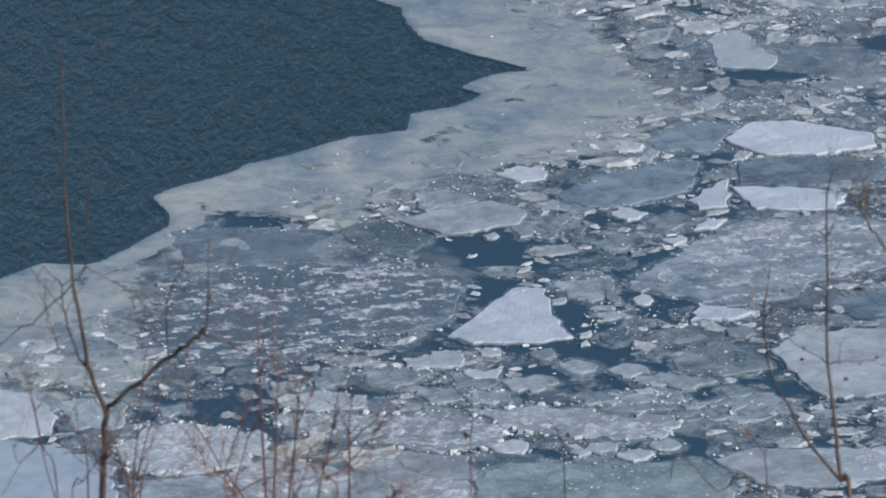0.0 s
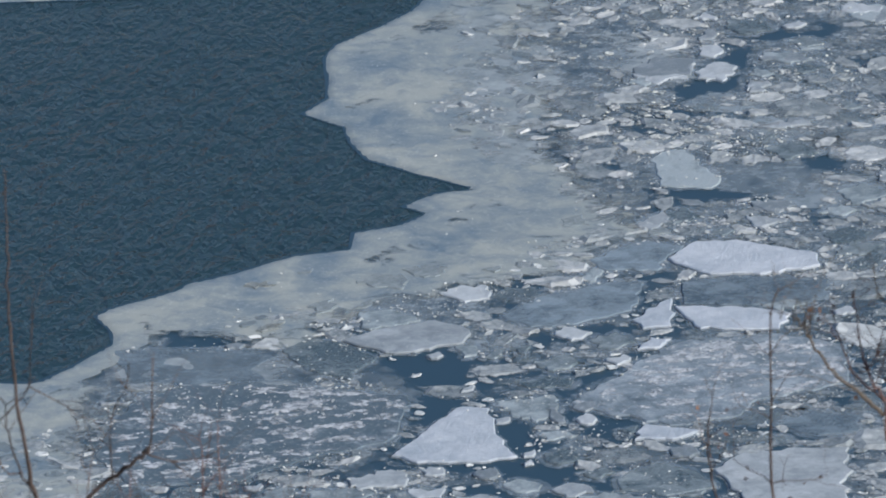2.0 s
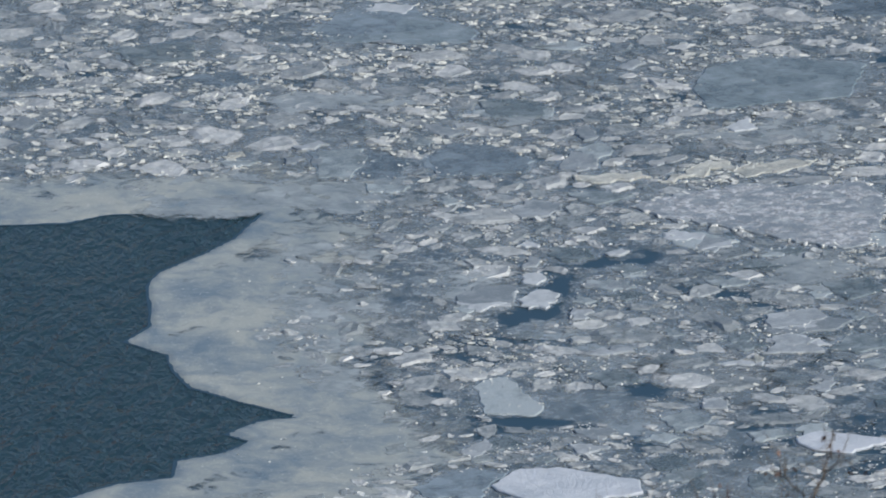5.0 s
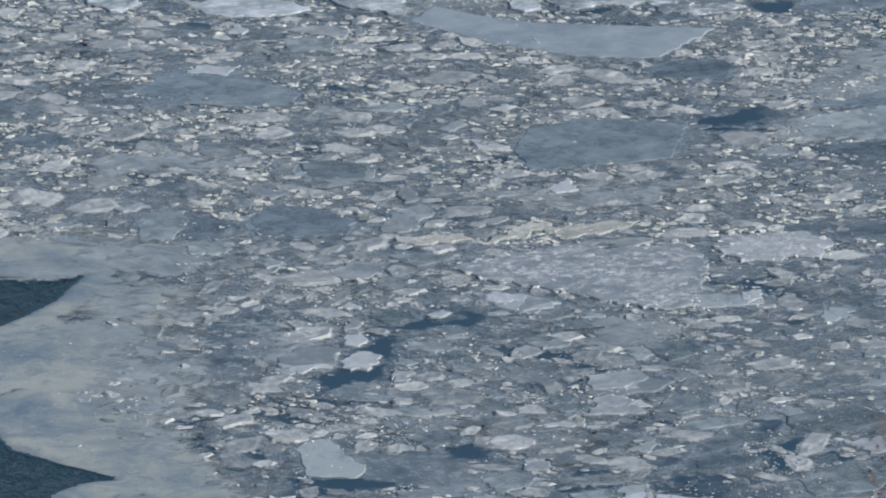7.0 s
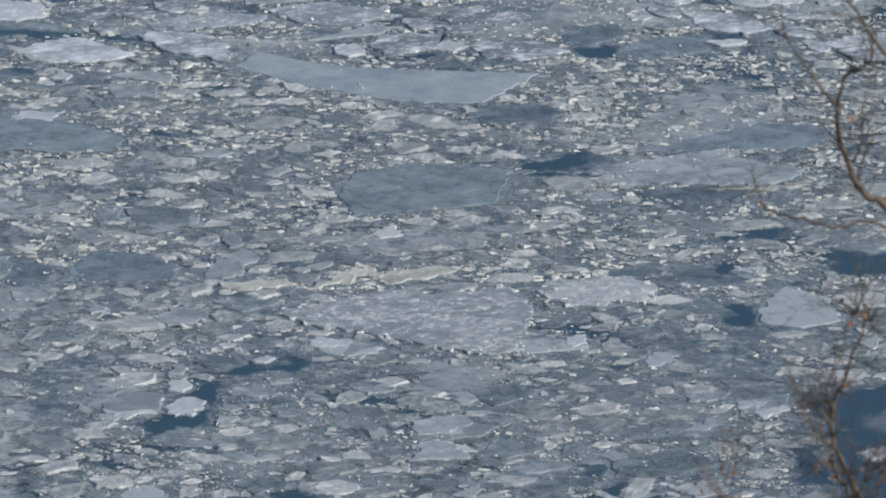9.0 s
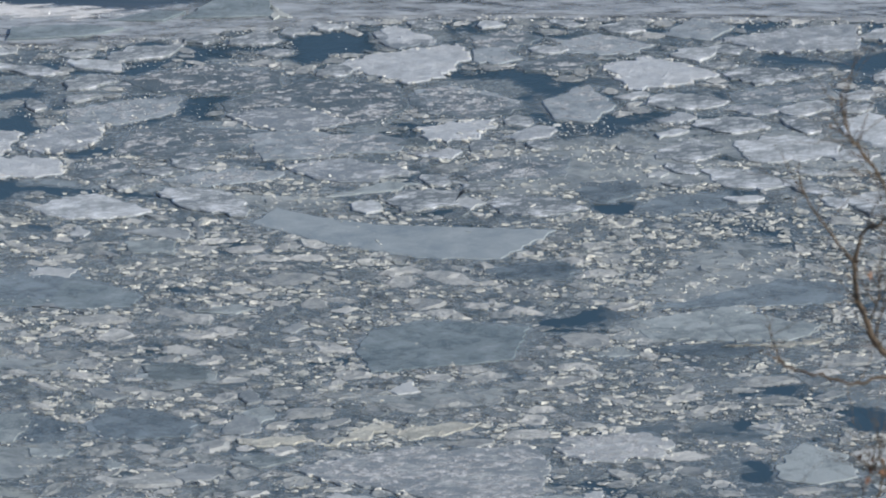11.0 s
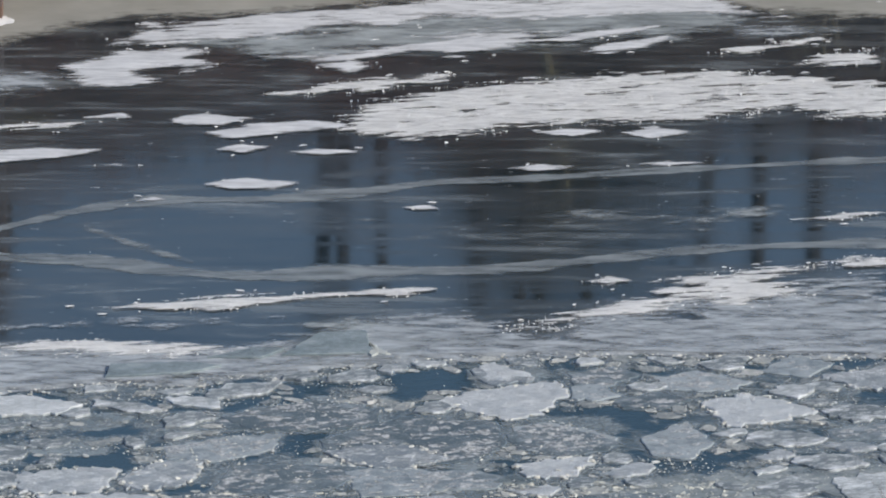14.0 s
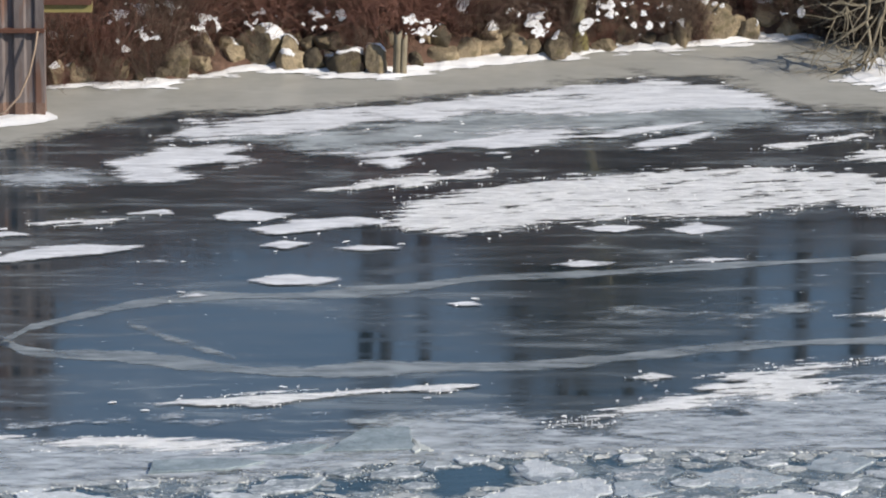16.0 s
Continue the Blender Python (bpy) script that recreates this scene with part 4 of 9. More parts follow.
floe("pale", [(-4.27, 54.46), (-4.06, 54.62), (-4.08, 54.51), (-4.22, 54.38)])
floe("pale", [(-5.76, 54.65), (-5.7, 54.73), (-5.57, 54.64), (-5.51, 54.46), (-5.65, 54.4)])
floe("pale", [(-2.79, 57.16), (-2.65, 57.22), (-2.66, 57.11), (-2.76, 57.08)])
floe("pale", [(-3.09, 57.8), (-2.99, 57.87), (-3, 57.78), (-3.11, 57.72)])
floe("grey", [(-2.62, 57.9), (-2.35, 58.07), (-2.13, 58.01), (-2.15, 57.87), (-2.49, 57.84)])
floe("grey", [(-1.72, 56.98), (-1.53, 57.06), (-1.6, 56.89)])
floe("pale", [(-1.25, 56.55), (-1.13, 56.67), (-0.98, 56.5), (-1.07, 56.41), (-1.22, 56.44)])
floe("grey", [(-0.91, 56.58), (-0.74, 56.67), (-0.78, 56.53)])
floe("pale", [(-2.91, 56.06), (-2.75, 56.22), (-2.7, 56.08), (-2.81, 55.97)])
floe("pale", [(-2.52, 56.48), (-2.41, 56.56), (-2.42, 56.42), (-2.5, 56.4)])
floe("pale", [(-2.51, 56.29), (-2.44, 56.36), (-2.41, 56.27), (-2.48, 56.24)])
floe("grey", [(-1.99, 56.09), (-1.8, 56.21), (-1.7, 56.12), (-1.89, 56)])
floe("grey", [(-2.02, 55.62), (-1.74, 55.71), (-1.49, 55.63), (-1.73, 55.48), (-1.97, 55.51)])
floe("pale", [(-2.02, 55.37), (-1.87, 55.45), (-1.78, 55.35), (-1.92, 55.3)])
floe("grey", [(-1.87, 55.23), (-1.68, 55.3), (-1.6, 55.19), (-1.79, 55.12)])
floe("grey", [(-2.29, 54.99), (-2.11, 55.15), (-1.77, 55.16), (-1.67, 55.02), (-2, 54.97)])
floe("grey", [(-1.63, 55.1), (-1.25, 55.25), (-1.29, 55.09), (-1.55, 55.02)])
floe("pale", [(-1.65, 54.91), (-1.43, 55), (-1.39, 54.92), (-1.55, 54.83)])
floe("pale", [(-0.64, 54.95), (-0.48, 54.9), (-0.52, 54.79), (-0.61, 54.81)])
floe("pale", [(-0.53, 55.06), (-0.41, 55.14), (-0.38, 55.03)])
floe("pale", [(-0.2, 54.9), (-0, 54.96), (-0.02, 54.82)])
floe("grey", [(-1.36, 54.84), (-1, 54.92), (-0.81, 54.89), (-1, 54.79)])
floe("grey", [(-1.16, 54.57), (-0.9, 54.71), (-0.52, 54.63), (-0.8, 54.45)])
floe("grey", [(-1.16, 55.68), (-0.92, 55.77), (-0.94, 55.64)])
floe("pale", [(-1.85, 54.61), (-1.76, 54.67), (-1.78, 54.56)])
floe("pale", [(-1.81, 54.45), (-1.73, 54.5), (-1.75, 54.41)])
floe("pale", [(-0.64, 56.9), (-0.4, 56.96), (-0.45, 56.88)])
floe("pale", [(-0.5, 57.07), (-0.41, 57.16), (-0.42, 57.04)])
floe("veil", [(-3.78, 60.36), (-3.58, 60.51), (-3.37, 60.46), (-3.41, 60.26), (-3.66, 60.21)])
floe("veil", [(-4.18, 60.1), (-3.98, 60.3), (-3.72, 60.2), (-3.73, 59.92), (-4.01, 59.96)])
floe("veil", [(-3.05, 60.37), (-2.88, 60.47), (-2.92, 60.3)])
floe("pale", [(-2.79, 60.22), (-2.66, 60.28), (-2.67, 60.17)])
floe("grey", [(-2.17, 60.18), (-2.02, 60.44), (-1.92, 60.38), (-1.99, 60.12)])
floe("grey", [(-3.21, 58.7), (-3.01, 58.72), (-3, 58.52), (-3.12, 58.46)])
floe("grey", [(-2.94, 58.46), (-2.85, 58.66), (-2.78, 58.64), (-2.84, 58.42)])
floe("grey", [(-2.72, 58.64), (-2.53, 58.73), (-2.57, 58.52)])
floe("pale", [(-3.47, 58.49), (-3.35, 58.57), (-3.3, 58.49), (-3.4, 58.42)])
floe("veil", [(-4.19, 59.48), (-4.05, 59.73), (-3.97, 59.76), (-4.06, 59.51)])
floe("yellow", [(-5.2, 59.97), (-5.05, 60.07), (-4.9, 60.04), (-5.07, 59.92)])
floe("pale", [(-4.73, 60.29), (-4.58, 60.38), (-4.6, 60.29)])
floe("yellow", [(-5.02, 59.01), (-4.93, 59.13), (-4.77, 59.2), (-4.78, 59.06), (-4.95, 58.96)])
floe("pale", [(-5.28, 58.68), (-5.16, 58.74), (-5.03, 58.68), (-5.17, 58.62)])
floe("veil", [(-4.56, 59.6), (-4.36, 59.7), (-4.29, 59.54), (-4.49, 59.35)])
floe("veil", [(-2.37, 61.53), (-2.16, 61.66), (-2.08, 61.4), (-2.31, 61.33)])
floe("pale", [(-1.66, 61.4), (-1.43, 61.73), (-1.32, 61.47), (-1.52, 61.27)])
floe("pale", [(-1.21, 66.47), (-1.1, 66.65), (-0.97, 66.53), (-1, 66.42)])
floe("pale", [(-1.14, 65.91), (-1.08, 66.24), (-0.98, 66.16), (-1.01, 65.94)])
floe("grey", [(-0.9, 66.27), (-0.82, 66.47), (-0.48, 66.42), (-0.42, 66.2), (-0.65, 66.08)])
floe("pale", [(-0.34, 66.28), (-0.17, 66.41), (-0.08, 66.35), (-0.2, 66.23)])
floe("grey", [(-1.14, 65.69), (-1.06, 65.79), (-0.89, 65.73), (-0.94, 65.51)])
floe("pale", [(-0.56, 65.44), (-0.48, 65.62), (-0.09, 65.55), (-0.12, 65.36)])
floe("grey", [(-0.34, 65.26), (-0.03, 65.31), (0.1, 65.26), (-0.14, 65.04)])
floe("grey", [(-1.81, 64.82), (-1.65, 65.06), (-1.46, 65.01), (-1.65, 64.75)])
floe("grey", [(-0.64, 65.04), (-0.58, 65.21), (-0.39, 65.07), (-0.47, 65.01)])
floe("pale", [(-0.38, 63.74), (-0.09, 63.91), (-0.03, 63.8), (-0.3, 63.75)])
floe("grey", [(0.21, 64.33), (0.29, 64.4), (0.48, 64.26), (0.35, 64.19)])
floe("grey", [(0.78, 64.06), (0.95, 64.27), (1.16, 64.31), (1.05, 64.03)])
floe("pale", [(0.25, 66.8), (0.36, 66.88), (0.67, 66.8), (0.64, 66.65), (0.3, 66.65)])
floe("pale", [(0.61, 66.36), (0.72, 66.53), (0.97, 66.68), (0.86, 66.47)])
floe("grey", [(1.3, 66.36), (1.64, 66.48), (1.58, 66.24)])
floe("grey", [(1.02, 65.92), (1.46, 65.99), (1.35, 65.84)])
floe("pale", [(0.72, 63.5), (0.94, 63.61), (1.22, 63.57), (1.18, 63.48), (0.88, 63.48)])
floe("pale", [(0.58, 62.55), (0.71, 62.69), (0.85, 62.62), (0.82, 62.53)])
floe("grey", [(1.13, 61.87), (1.34, 61.96), (1.55, 61.89), (1.23, 61.76)])
floe("grey", [(0.02, 61.69), (0.23, 61.89), (0.44, 61.78), (0.29, 61.65)])
floe("grey", [(0.18, 60.72), (0.34, 61.04), (0.65, 60.98), (0.49, 60.75)])
floe("pale", [(1.06, 60.98), (1.22, 61.14), (1.3, 61.05), (1.17, 60.96)])
floe("grey", [(1.01, 60.73), (1.06, 60.92), (1.32, 60.88), (1.26, 60.6), (1.06, 60.57)])
floe("veil", [(-1.6, 61.42), (-1.47, 61.51), (-1.33, 61.22), (-1.51, 61.16)])
floe("grey", [(-0.97, 61.23), (-0.81, 61.36), (-0.73, 61.29), (-0.86, 61.16)])
floe("pale", [(0.13, 59.53), (0.33, 59.59), (0.38, 59.47), (0.18, 59.41)])
floe("grey", [(0.61, 59.29), (0.89, 59.35), (0.94, 59.25), (0.68, 59.2)])
floe("grey", [(-0.48, 59.59), (-0.23, 59.75), (-0.08, 59.65), (-0.33, 59.46)])
floe("pale", [(-6.95, 69.09), (-6.8, 69.22), (-6.59, 69.17), (-6.72, 68.97)])
floe("grey", [(-6.51, 68.86), (-6.28, 68.94), (-6.15, 68.75), (-6.38, 68.7)])
floe("pale", [(-5.46, 68.75), (-5.29, 68.86), (-5.31, 68.67)])
floe("yellow", [(-4.28, 68.91), (-4.06, 69.05), (-4.02, 68.94), (-4.19, 68.85)])
floe("grey", [(-4.36, 68.71), (-4.08, 68.83), (-3.84, 68.75), (-4.07, 68.61)])
floe("pale", [(-3.54, 69.14), (-3.29, 69.34), (-3.17, 69.26), (-3.39, 69.1)])
floe("grey", [(-4.86, 70.26), (-4.68, 70.31), (-4.5, 70.15), (-4.73, 70.15)])
floe("pale", [(-5.29, 70.11), (-5.15, 70.2), (-5.15, 70.07)])
floe("pale", [(-6.25, 68.51), (-6.05, 68.59), (-6.08, 68.51)])
floe("pale", [(-2.21, 69.78), (-2.08, 69.83), (-1.78, 69.59), (-1.95, 69.46), (-2.13, 69.59)])
floe("grey", [(-2.36, 69.27), (-2.24, 69.43), (-2.1, 69.35), (-2.15, 69.19)])
floe("pale", [(-0.65, 69.67), (-0.5, 69.79), (-0.42, 69.43), (-0.56, 69.35)])
floe("pale", [(-0.67, 68.8), (-0.59, 68.99), (-0.43, 68.99), (-0.41, 68.61), (-0.58, 68.56)])
floe("grey", [(-2.05, 67.7), (-1.92, 67.86), (-1.74, 67.67), (-1.91, 67.58)])
floe("pale", [(-1.2, 67.48), (-1.09, 67.67), (-0.74, 67.58), (-0.83, 67.4)])
floe("pale", [(-2.65, 66.79), (-2.34, 66.82), (-2.35, 66.7), (-2.62, 66.71)])
floe("grey", [(-2.78, 68.16), (-2.32, 68.13), (-2.37, 67.93), (-2.72, 67.92)])
floe("grey", [(-0.72, 67.86), (-0.38, 67.94), (-0.04, 67.86), (-0.43, 67.59)])
floe("grey", [(0.54, 66.39), (0.77, 66.69), (0.96, 66.76), (0.82, 66.49)])
floe("pale", [(0.23, 66.84), (0.37, 66.94), (0.54, 66.69), (0.37, 66.61)])
floe("grey", [(0.93, 66.02), (1.15, 66.17), (1.37, 66.02), (1.09, 65.9)])
floe("grey", [(1.18, 66.24), (1.44, 66.49), (1.57, 66.46), (1.43, 66.24)])
floe("grey", [(-0.27, 65.88), (-0.13, 66.02), (0.09, 65.85), (-0.08, 65.73)])
floe("grey", [(0.64, 65.58), (0.98, 65.65), (1.08, 65.51), (0.81, 65.41)])
floe("grey", [(1.63, 65.29), (1.97, 65.65), (1.91, 65.29), (1.71, 65.15)])
floe("grey", [(2, 64.74), (2.17, 64.83), (2.28, 64.69), (2.11, 64.6)])
floe("pale", [(-0.34, 63.81), (-0.18, 63.99), (-0.02, 63.91), (-0.13, 63.81)])
floe("grey", [(0.82, 63.95), (1.01, 64.09), (1.23, 63.99), (1.01, 63.81)])
floe("yellow", [(1, 63.57), (1.19, 63.67), (1.18, 63.57)])
floe("grey", [(1.82, 63.87), (1.99, 64.22), (2.37, 64.22), (2.47, 64.01), (2.14, 63.8)])
floe("grey", [(2.03, 63.53), (2.3, 63.66), (2.68, 63.73), (2.73, 63.57), (2.29, 63.42)])
floe("grey", [(2.31, 63.11), (2.61, 63.37), (3.09, 63.32), (2.92, 63.11), (2.55, 63.02)])
floe("grey", [(2.14, 62.71), (2.43, 62.84), (2.86, 62.77), (2.63, 62.51), (2.31, 62.44)])
floe("pale", [(1.61, 63.12), (1.75, 63.32), (1.85, 63.12)])
floe("pale", [(0.59, 62.68), (0.78, 62.81), (0.87, 62.65)])
floe("grey", [(1.46, 61.98), (1.72, 62.11), (1.82, 61.91), (1.56, 61.78)])
floe("grey", [(3.56, 66.31), (3.68, 66.53), (3.9, 66.48), (3.83, 66.23), (3.6, 66.13)])
floe("grey", [(3.48, 67.13), (3.71, 67.24), (3.65, 67.02)])
floe("pale", [(2.79, 66.91), (3, 66.98), (3.01, 66.76), (2.84, 66.61)])
floe("pale", [(4.38, 65.06), (4.56, 65.28), (4.72, 65.21), (4.6, 65.02)])
floe("pale", [(4.54, 64.92), (4.88, 65.13), (4.93, 65.02), (4.64, 64.78)])
floe("grey", [(3.9, 65.35), (4.35, 65.5), (4.28, 65.25), (3.95, 65.21)])
floe("grey", [(3.85, 64.5), (4.15, 64.85), (4.31, 64.74), (4.07, 64.5)])
floe("grey", [(4.78, 64.42), (5.08, 64.78), (5.26, 64.68), (5.1, 64.35)])
floe("grey", [(3.22, 64.29), (3.79, 64.36), (4.17, 64.28), (3.67, 64.15)])
floe("pale", [(4.56, 63.59), (4.85, 63.79), (4.89, 63.65), (4.67, 63.49)])
floe("grey", [(3.01, 63.87), (3.12, 64.01), (3.28, 63.87), (3.16, 63.66)])
floe("grey", [(3.86, 62.57), (4.19, 62.77), (4.23, 62.51), (3.96, 62.39)])
floe("pale", [(5.51, 63.93), (5.74, 64.11), (5.83, 63.86), (5.6, 63.75)])
floe("pale", [(5.61, 66.78), (5.95, 66.9), (5.85, 66.6)])
floe("grey", [(4.96, 62.23), (5.29, 62.49), (5.44, 62.29), (5.16, 62.12)])
floe("crust", [(-0.99, 80.23), (-0.39, 80.23), (-0.33, 79.92), (-0.85, 79.72)])
floe("crust", [(-0.64, 77.82), (-0.19, 78.01), (0.58, 77.77), (0.32, 77.04), (-0.44, 76.94)])
floe("grey", [(1.03, 77.42), (1.22, 77.72), (1.54, 77.52), (1.41, 77.38)])
floe("crust", [(-1.53, 77.19), (-0.96, 77.33), (-0.95, 76.94), (-1.4, 77.04)])
floe("crust", [(-2.65, 76.47), (-2.23, 77.1), (-1.84, 76.94), (-1.96, 76.56), (-2.33, 76.28)])
floe("grey", [(0.25, 75.71), (0.95, 76.24), (1.33, 76.18), (0.94, 75.9)])
floe("crust", [(-1.58, 76.28), (-0.82, 76.66), (-0.19, 76.56), (-0.31, 76.27), (-1.07, 76.09)])
floe("pan", [(2.25, 77.71), (2.65, 78.11), (2.9, 78.11), (2.83, 77.71), (2.44, 77.62)])
floe("crust", [(2, 80.86), (2.33, 80.96), (2.59, 80.54), (2.25, 80.33), (1.99, 80.44)])
floe("crust", [(4.91, 79.31), (5.57, 79.51), (6.11, 79.71), (6.21, 79.2), (5.54, 78.96), (5.02, 78.96)])
floe("pan", [(4.81, 78.7), (5.15, 78.9), (5.52, 78.64), (5.19, 78.5)])
floe("pan", [(4.04, 78.3), (4.35, 78.6), (4.53, 78.4), (4.27, 78.24)])
floe("crust", [(1.71, 76.46), (2.1, 77), (2.61, 76.94), (2.85, 76.56), (2.47, 76.37), (1.9, 76.27)])
floe("blue", [(3.09, 76.18), (3.73, 76.27), (3.84, 75.89), (3.38, 75.52), (3.08, 75.71)])
floe("grey", [(-1.94, 74.25), (-1.42, 74.34), (-1.35, 73.89), (-1.84, 73.89)])
floe("pale", [(-2.56, 74.52), (-2.45, 74.79), (-2.32, 74.61), (-2.37, 74.43)])
floe("grey", [(-1.76, 70.21), (-1.23, 70.46), (-0.88, 70.29), (-0.91, 70.05), (-1.58, 70.05)])
floe("pale", [(-2.88, 72.23), (-2.65, 72.35), (-2.52, 72.17)])
floe("pale", [(-0.24, 71.49), (-0.03, 71.76), (0.07, 71.62), (-0.12, 71.42)])
floe("grey", [(-1.14, 72.1), (-0.66, 72.31), (-0.48, 72.17), (-0.78, 72.03)])
floe("pale", [(0.88, 69.72), (1.11, 70), (1.23, 69.72), (0.99, 69.61)])
floe("pale", [(-0.83, 68.61), (-0.69, 69.08), (-0.46, 69), (-0.41, 68.61), (-0.63, 68.5)])
floe("pale", [(-2.24, 69.65), (-2.16, 69.81), (-2.04, 69.68)])
floe("grey", [(-3.29, 69.09), (-2.83, 69.14), (-2.76, 68.85), (-2.92, 68.31), (-3.26, 68.31)])
floe("blue", [(-2.27, 68.82), (-1.44, 69.05), (-1.26, 68.53), (-2, 68.38)])
floe("blue", [(1.95, 73.35), (2.33, 73.61), (2.96, 73.31), (2.86, 73.08), (2.13, 73.08)])
floe("pale", [(3.32, 72.51), (3.36, 72.68), (3.51, 72.64), (3.49, 72.44)])
floe("grey", [(3.02, 70.78), (3.32, 71.11), (3.52, 70.81), (3.37, 70.74)])
floe("pale", [(3.45, 69.96), (3.64, 70.2), (3.81, 69.99)])
floe("pale", [(3.94, 70.28), (4.06, 70.41), (4.11, 70.28)])
floe("grey", [(3.53, 71.78), (3.9, 71.95), (4.7, 72.3), (4.81, 72.09), (4.18, 71.61), (3.76, 71.58)])
floe("grey", [(4.42, 71.58), (5.03, 71.82), (5.56, 71.7), (5.31, 71.41), (4.57, 71.14)])
floe("yellow", [(4.39, 71.02), (5.05, 71.09), (5.48, 71.27), (5.28, 71.04)])
floe("pale", [(4.58, 68.75), (4.91, 68.83), (4.86, 68.59)])
floe("rough", [(2.64, 68.44), (3.16, 68.55), (3.44, 68.36), (3.72, 68.18), (3.14, 67.9), (2.56, 67.9)])
floe("pale", [(2.36, 72.68), (2.45, 72.79), (2.57, 72.68), (2.48, 72.58)])
floe("pale", [(1.66, 75.43), (1.82, 75.71), (2.07, 75.52), (1.87, 75.3)])
floe("pale", [(3.86, 76.42), (4, 76.61), (4.12, 76.5), (4.01, 76.33)])
floe("rough", [(-6.21, 54.25), (-5.90, 54.52), (-5.48, 54.63), (-5.08, 54.48), (-5.01, 54.16), (-5.36, 53.84), (-5.82, 53.73), (-6.13, 53.93)])
floe("rough", [(-5.11, 54.86), (-4.68, 54.92), (-4.01, 54.87), (-3.38, 54.82), (-3.04, 54.67), (-3.12, 54.29), (-3.59, 54.18), (-3.97, 54.28), (-4.46, 54.43), (-4.94, 54.53)])
floe("rough", [(-3.37, 54.93), (-2.77, 55.07), (-2.10, 54.89), (-1.59, 54.79), (-1.70, 54.50), (-2.32, 54.44), (-2.94, 54.56)])
floe("yellow", [(-5.01, 54.16), (-4.74, 54.43), (-4.57, 54.51), (-4.64, 54.25), (-4.90, 53.97)])
floe("yellow", [(-4.44, 54.17), (-4.06, 54.24), (-3.86, 54.13), (-4.14, 53.96), (-4.38, 54.00)])
floe("pale", [(-3.96, 54.11), (-3.35, 54.10), (-3.27, 53.64), (-3.65, 53.67), (-3.88, 53.86)])
floe("pale", [(-1.31, 54.05), (-0.99, 54.28), (-0.56, 54.22), (-0.19, 53.89), (-0.28, 53.57), (-0.89, 53.59)])
floe("snow", [(-2.13, 54.13), (-1.93, 54.24), (-1.78, 54.15), (-1.97, 54.00)])
floe("pale", [(-5.06, 55.17), (-4.71, 55.31), (-4.30, 55.25), (-4.25, 55.01), (-4.68, 54.94), (-4.98, 55.02)])
floe("pale", [(-7.52, 55.32), (-7.12, 55.21), (-6.89, 54.83), (-6.89, 54.46), (-7.41, 54.36)])
floe("grey", [(-6.15, 53.62), (-5.68, 53.68), (-5.02, 53.76), (-4.42, 53.85), (-3.99, 53.73), (-3.90, 53.13), (-6.10, 53.10)])
floe("pale", [(-4.00, 55.92), (-3.65, 56.14), (-3.50, 56.06), (-3.51, 55.81), (-3.87, 55.75)])
floe("rough", [(-2.55, 54.30), (-2.17, 54.36), (-2.12, 54.20), (-2.45, 54.07)])
floe("pale", [(-1.67, 65.16), (-1.48, 65.37), (-1.26, 65.40), (-1.18, 65.23), (-1.23, 64.94), (-1.45, 64.94)])
floe("pale", [(-1.18, 65.09), (-0.99, 65.37), (-0.77, 65.26), (-0.85, 64.94), (-1.06, 64.87)])
floe("pale", [(-1.13, 65.74), (-0.97, 65.85), (-0.90, 65.64), (-0.99, 65.48), (-1.13, 65.52)])
floe("grey", [(-0.83, 66.18), (-0.58, 66.48), (-0.47, 66.28), (-0.58, 66.08), (-0.75, 66.08)])
floe("grey", [(-0.52, 65.52), (-0.30, 65.64), (-0.02, 65.45), (-0.24, 65.31)])
floe("pale", [(-0.64, 64.87), (-0.43, 64.83), (-0.51, 64.59), (-0.64, 64.58)])
floe("grey", [(-0.27, 65.96), (0.00, 65.96), (0.09, 65.74), (-0.14, 65.67)])
floe("grey", [(-1.47, 63.13), (-1.25, 63.20), (-0.90, 62.52), (-0.97, 62.26), (-1.45, 62.32), (-1.57, 62.92)])
floe("pale", [(0.59, 62.67), (0.78, 62.71), (0.84, 62.53), (0.61, 62.47)])
floe("grey", [(0.19, 62.20), (0.46, 62.40), (0.69, 62.13), (0.40, 61.87)])
floe("pale", [(-0.62, 61.93), (-0.28, 61.99), (-0.18, 61.86), (-0.44, 61.69)])
floe("grey", [(-0.50, 63.20), (-0.18, 63.38), (0.03, 63.14), (-0.29, 62.93)])
floe("pale", [(-2.58, 66.69), (-2.41, 66.81), (-2.33, 66.72), (-2.43, 66.54)])
floe("pale", [(-1.33, 67.45), (-1.05, 67.73), (-0.76, 67.61), (-0.87, 67.30), (-1.16, 67.22)])
floe("pale", [(1.18, 64.30), (1.37, 64.58), (1.70, 64.72), (2.08, 64.61), (1.91, 64.37), (1.47, 64.23)])
floe("pale", [(1.19, 63.74), (1.36, 64.18), (1.69, 63.99), (1.79, 63.81), (1.36, 63.77)])
floe("pale", [(0.59, 62.51), (0.75, 62.65), (0.83, 62.62), (0.85, 62.44), (0.59, 62.43)])
floe("grey", [(1.01, 61.85), (1.33, 61.98), (1.37, 61.79), (1.11, 61.65)])
floe("snow", [(1.45, 61.72), (1.69, 61.92), (1.99, 61.83), (2.37, 61.73), (1.98, 61.40), (1.63, 61.46)])
floe("yellow", [(1.10, 60.99), (1.26, 61.10), (1.28, 60.97), (1.13, 60.92)])
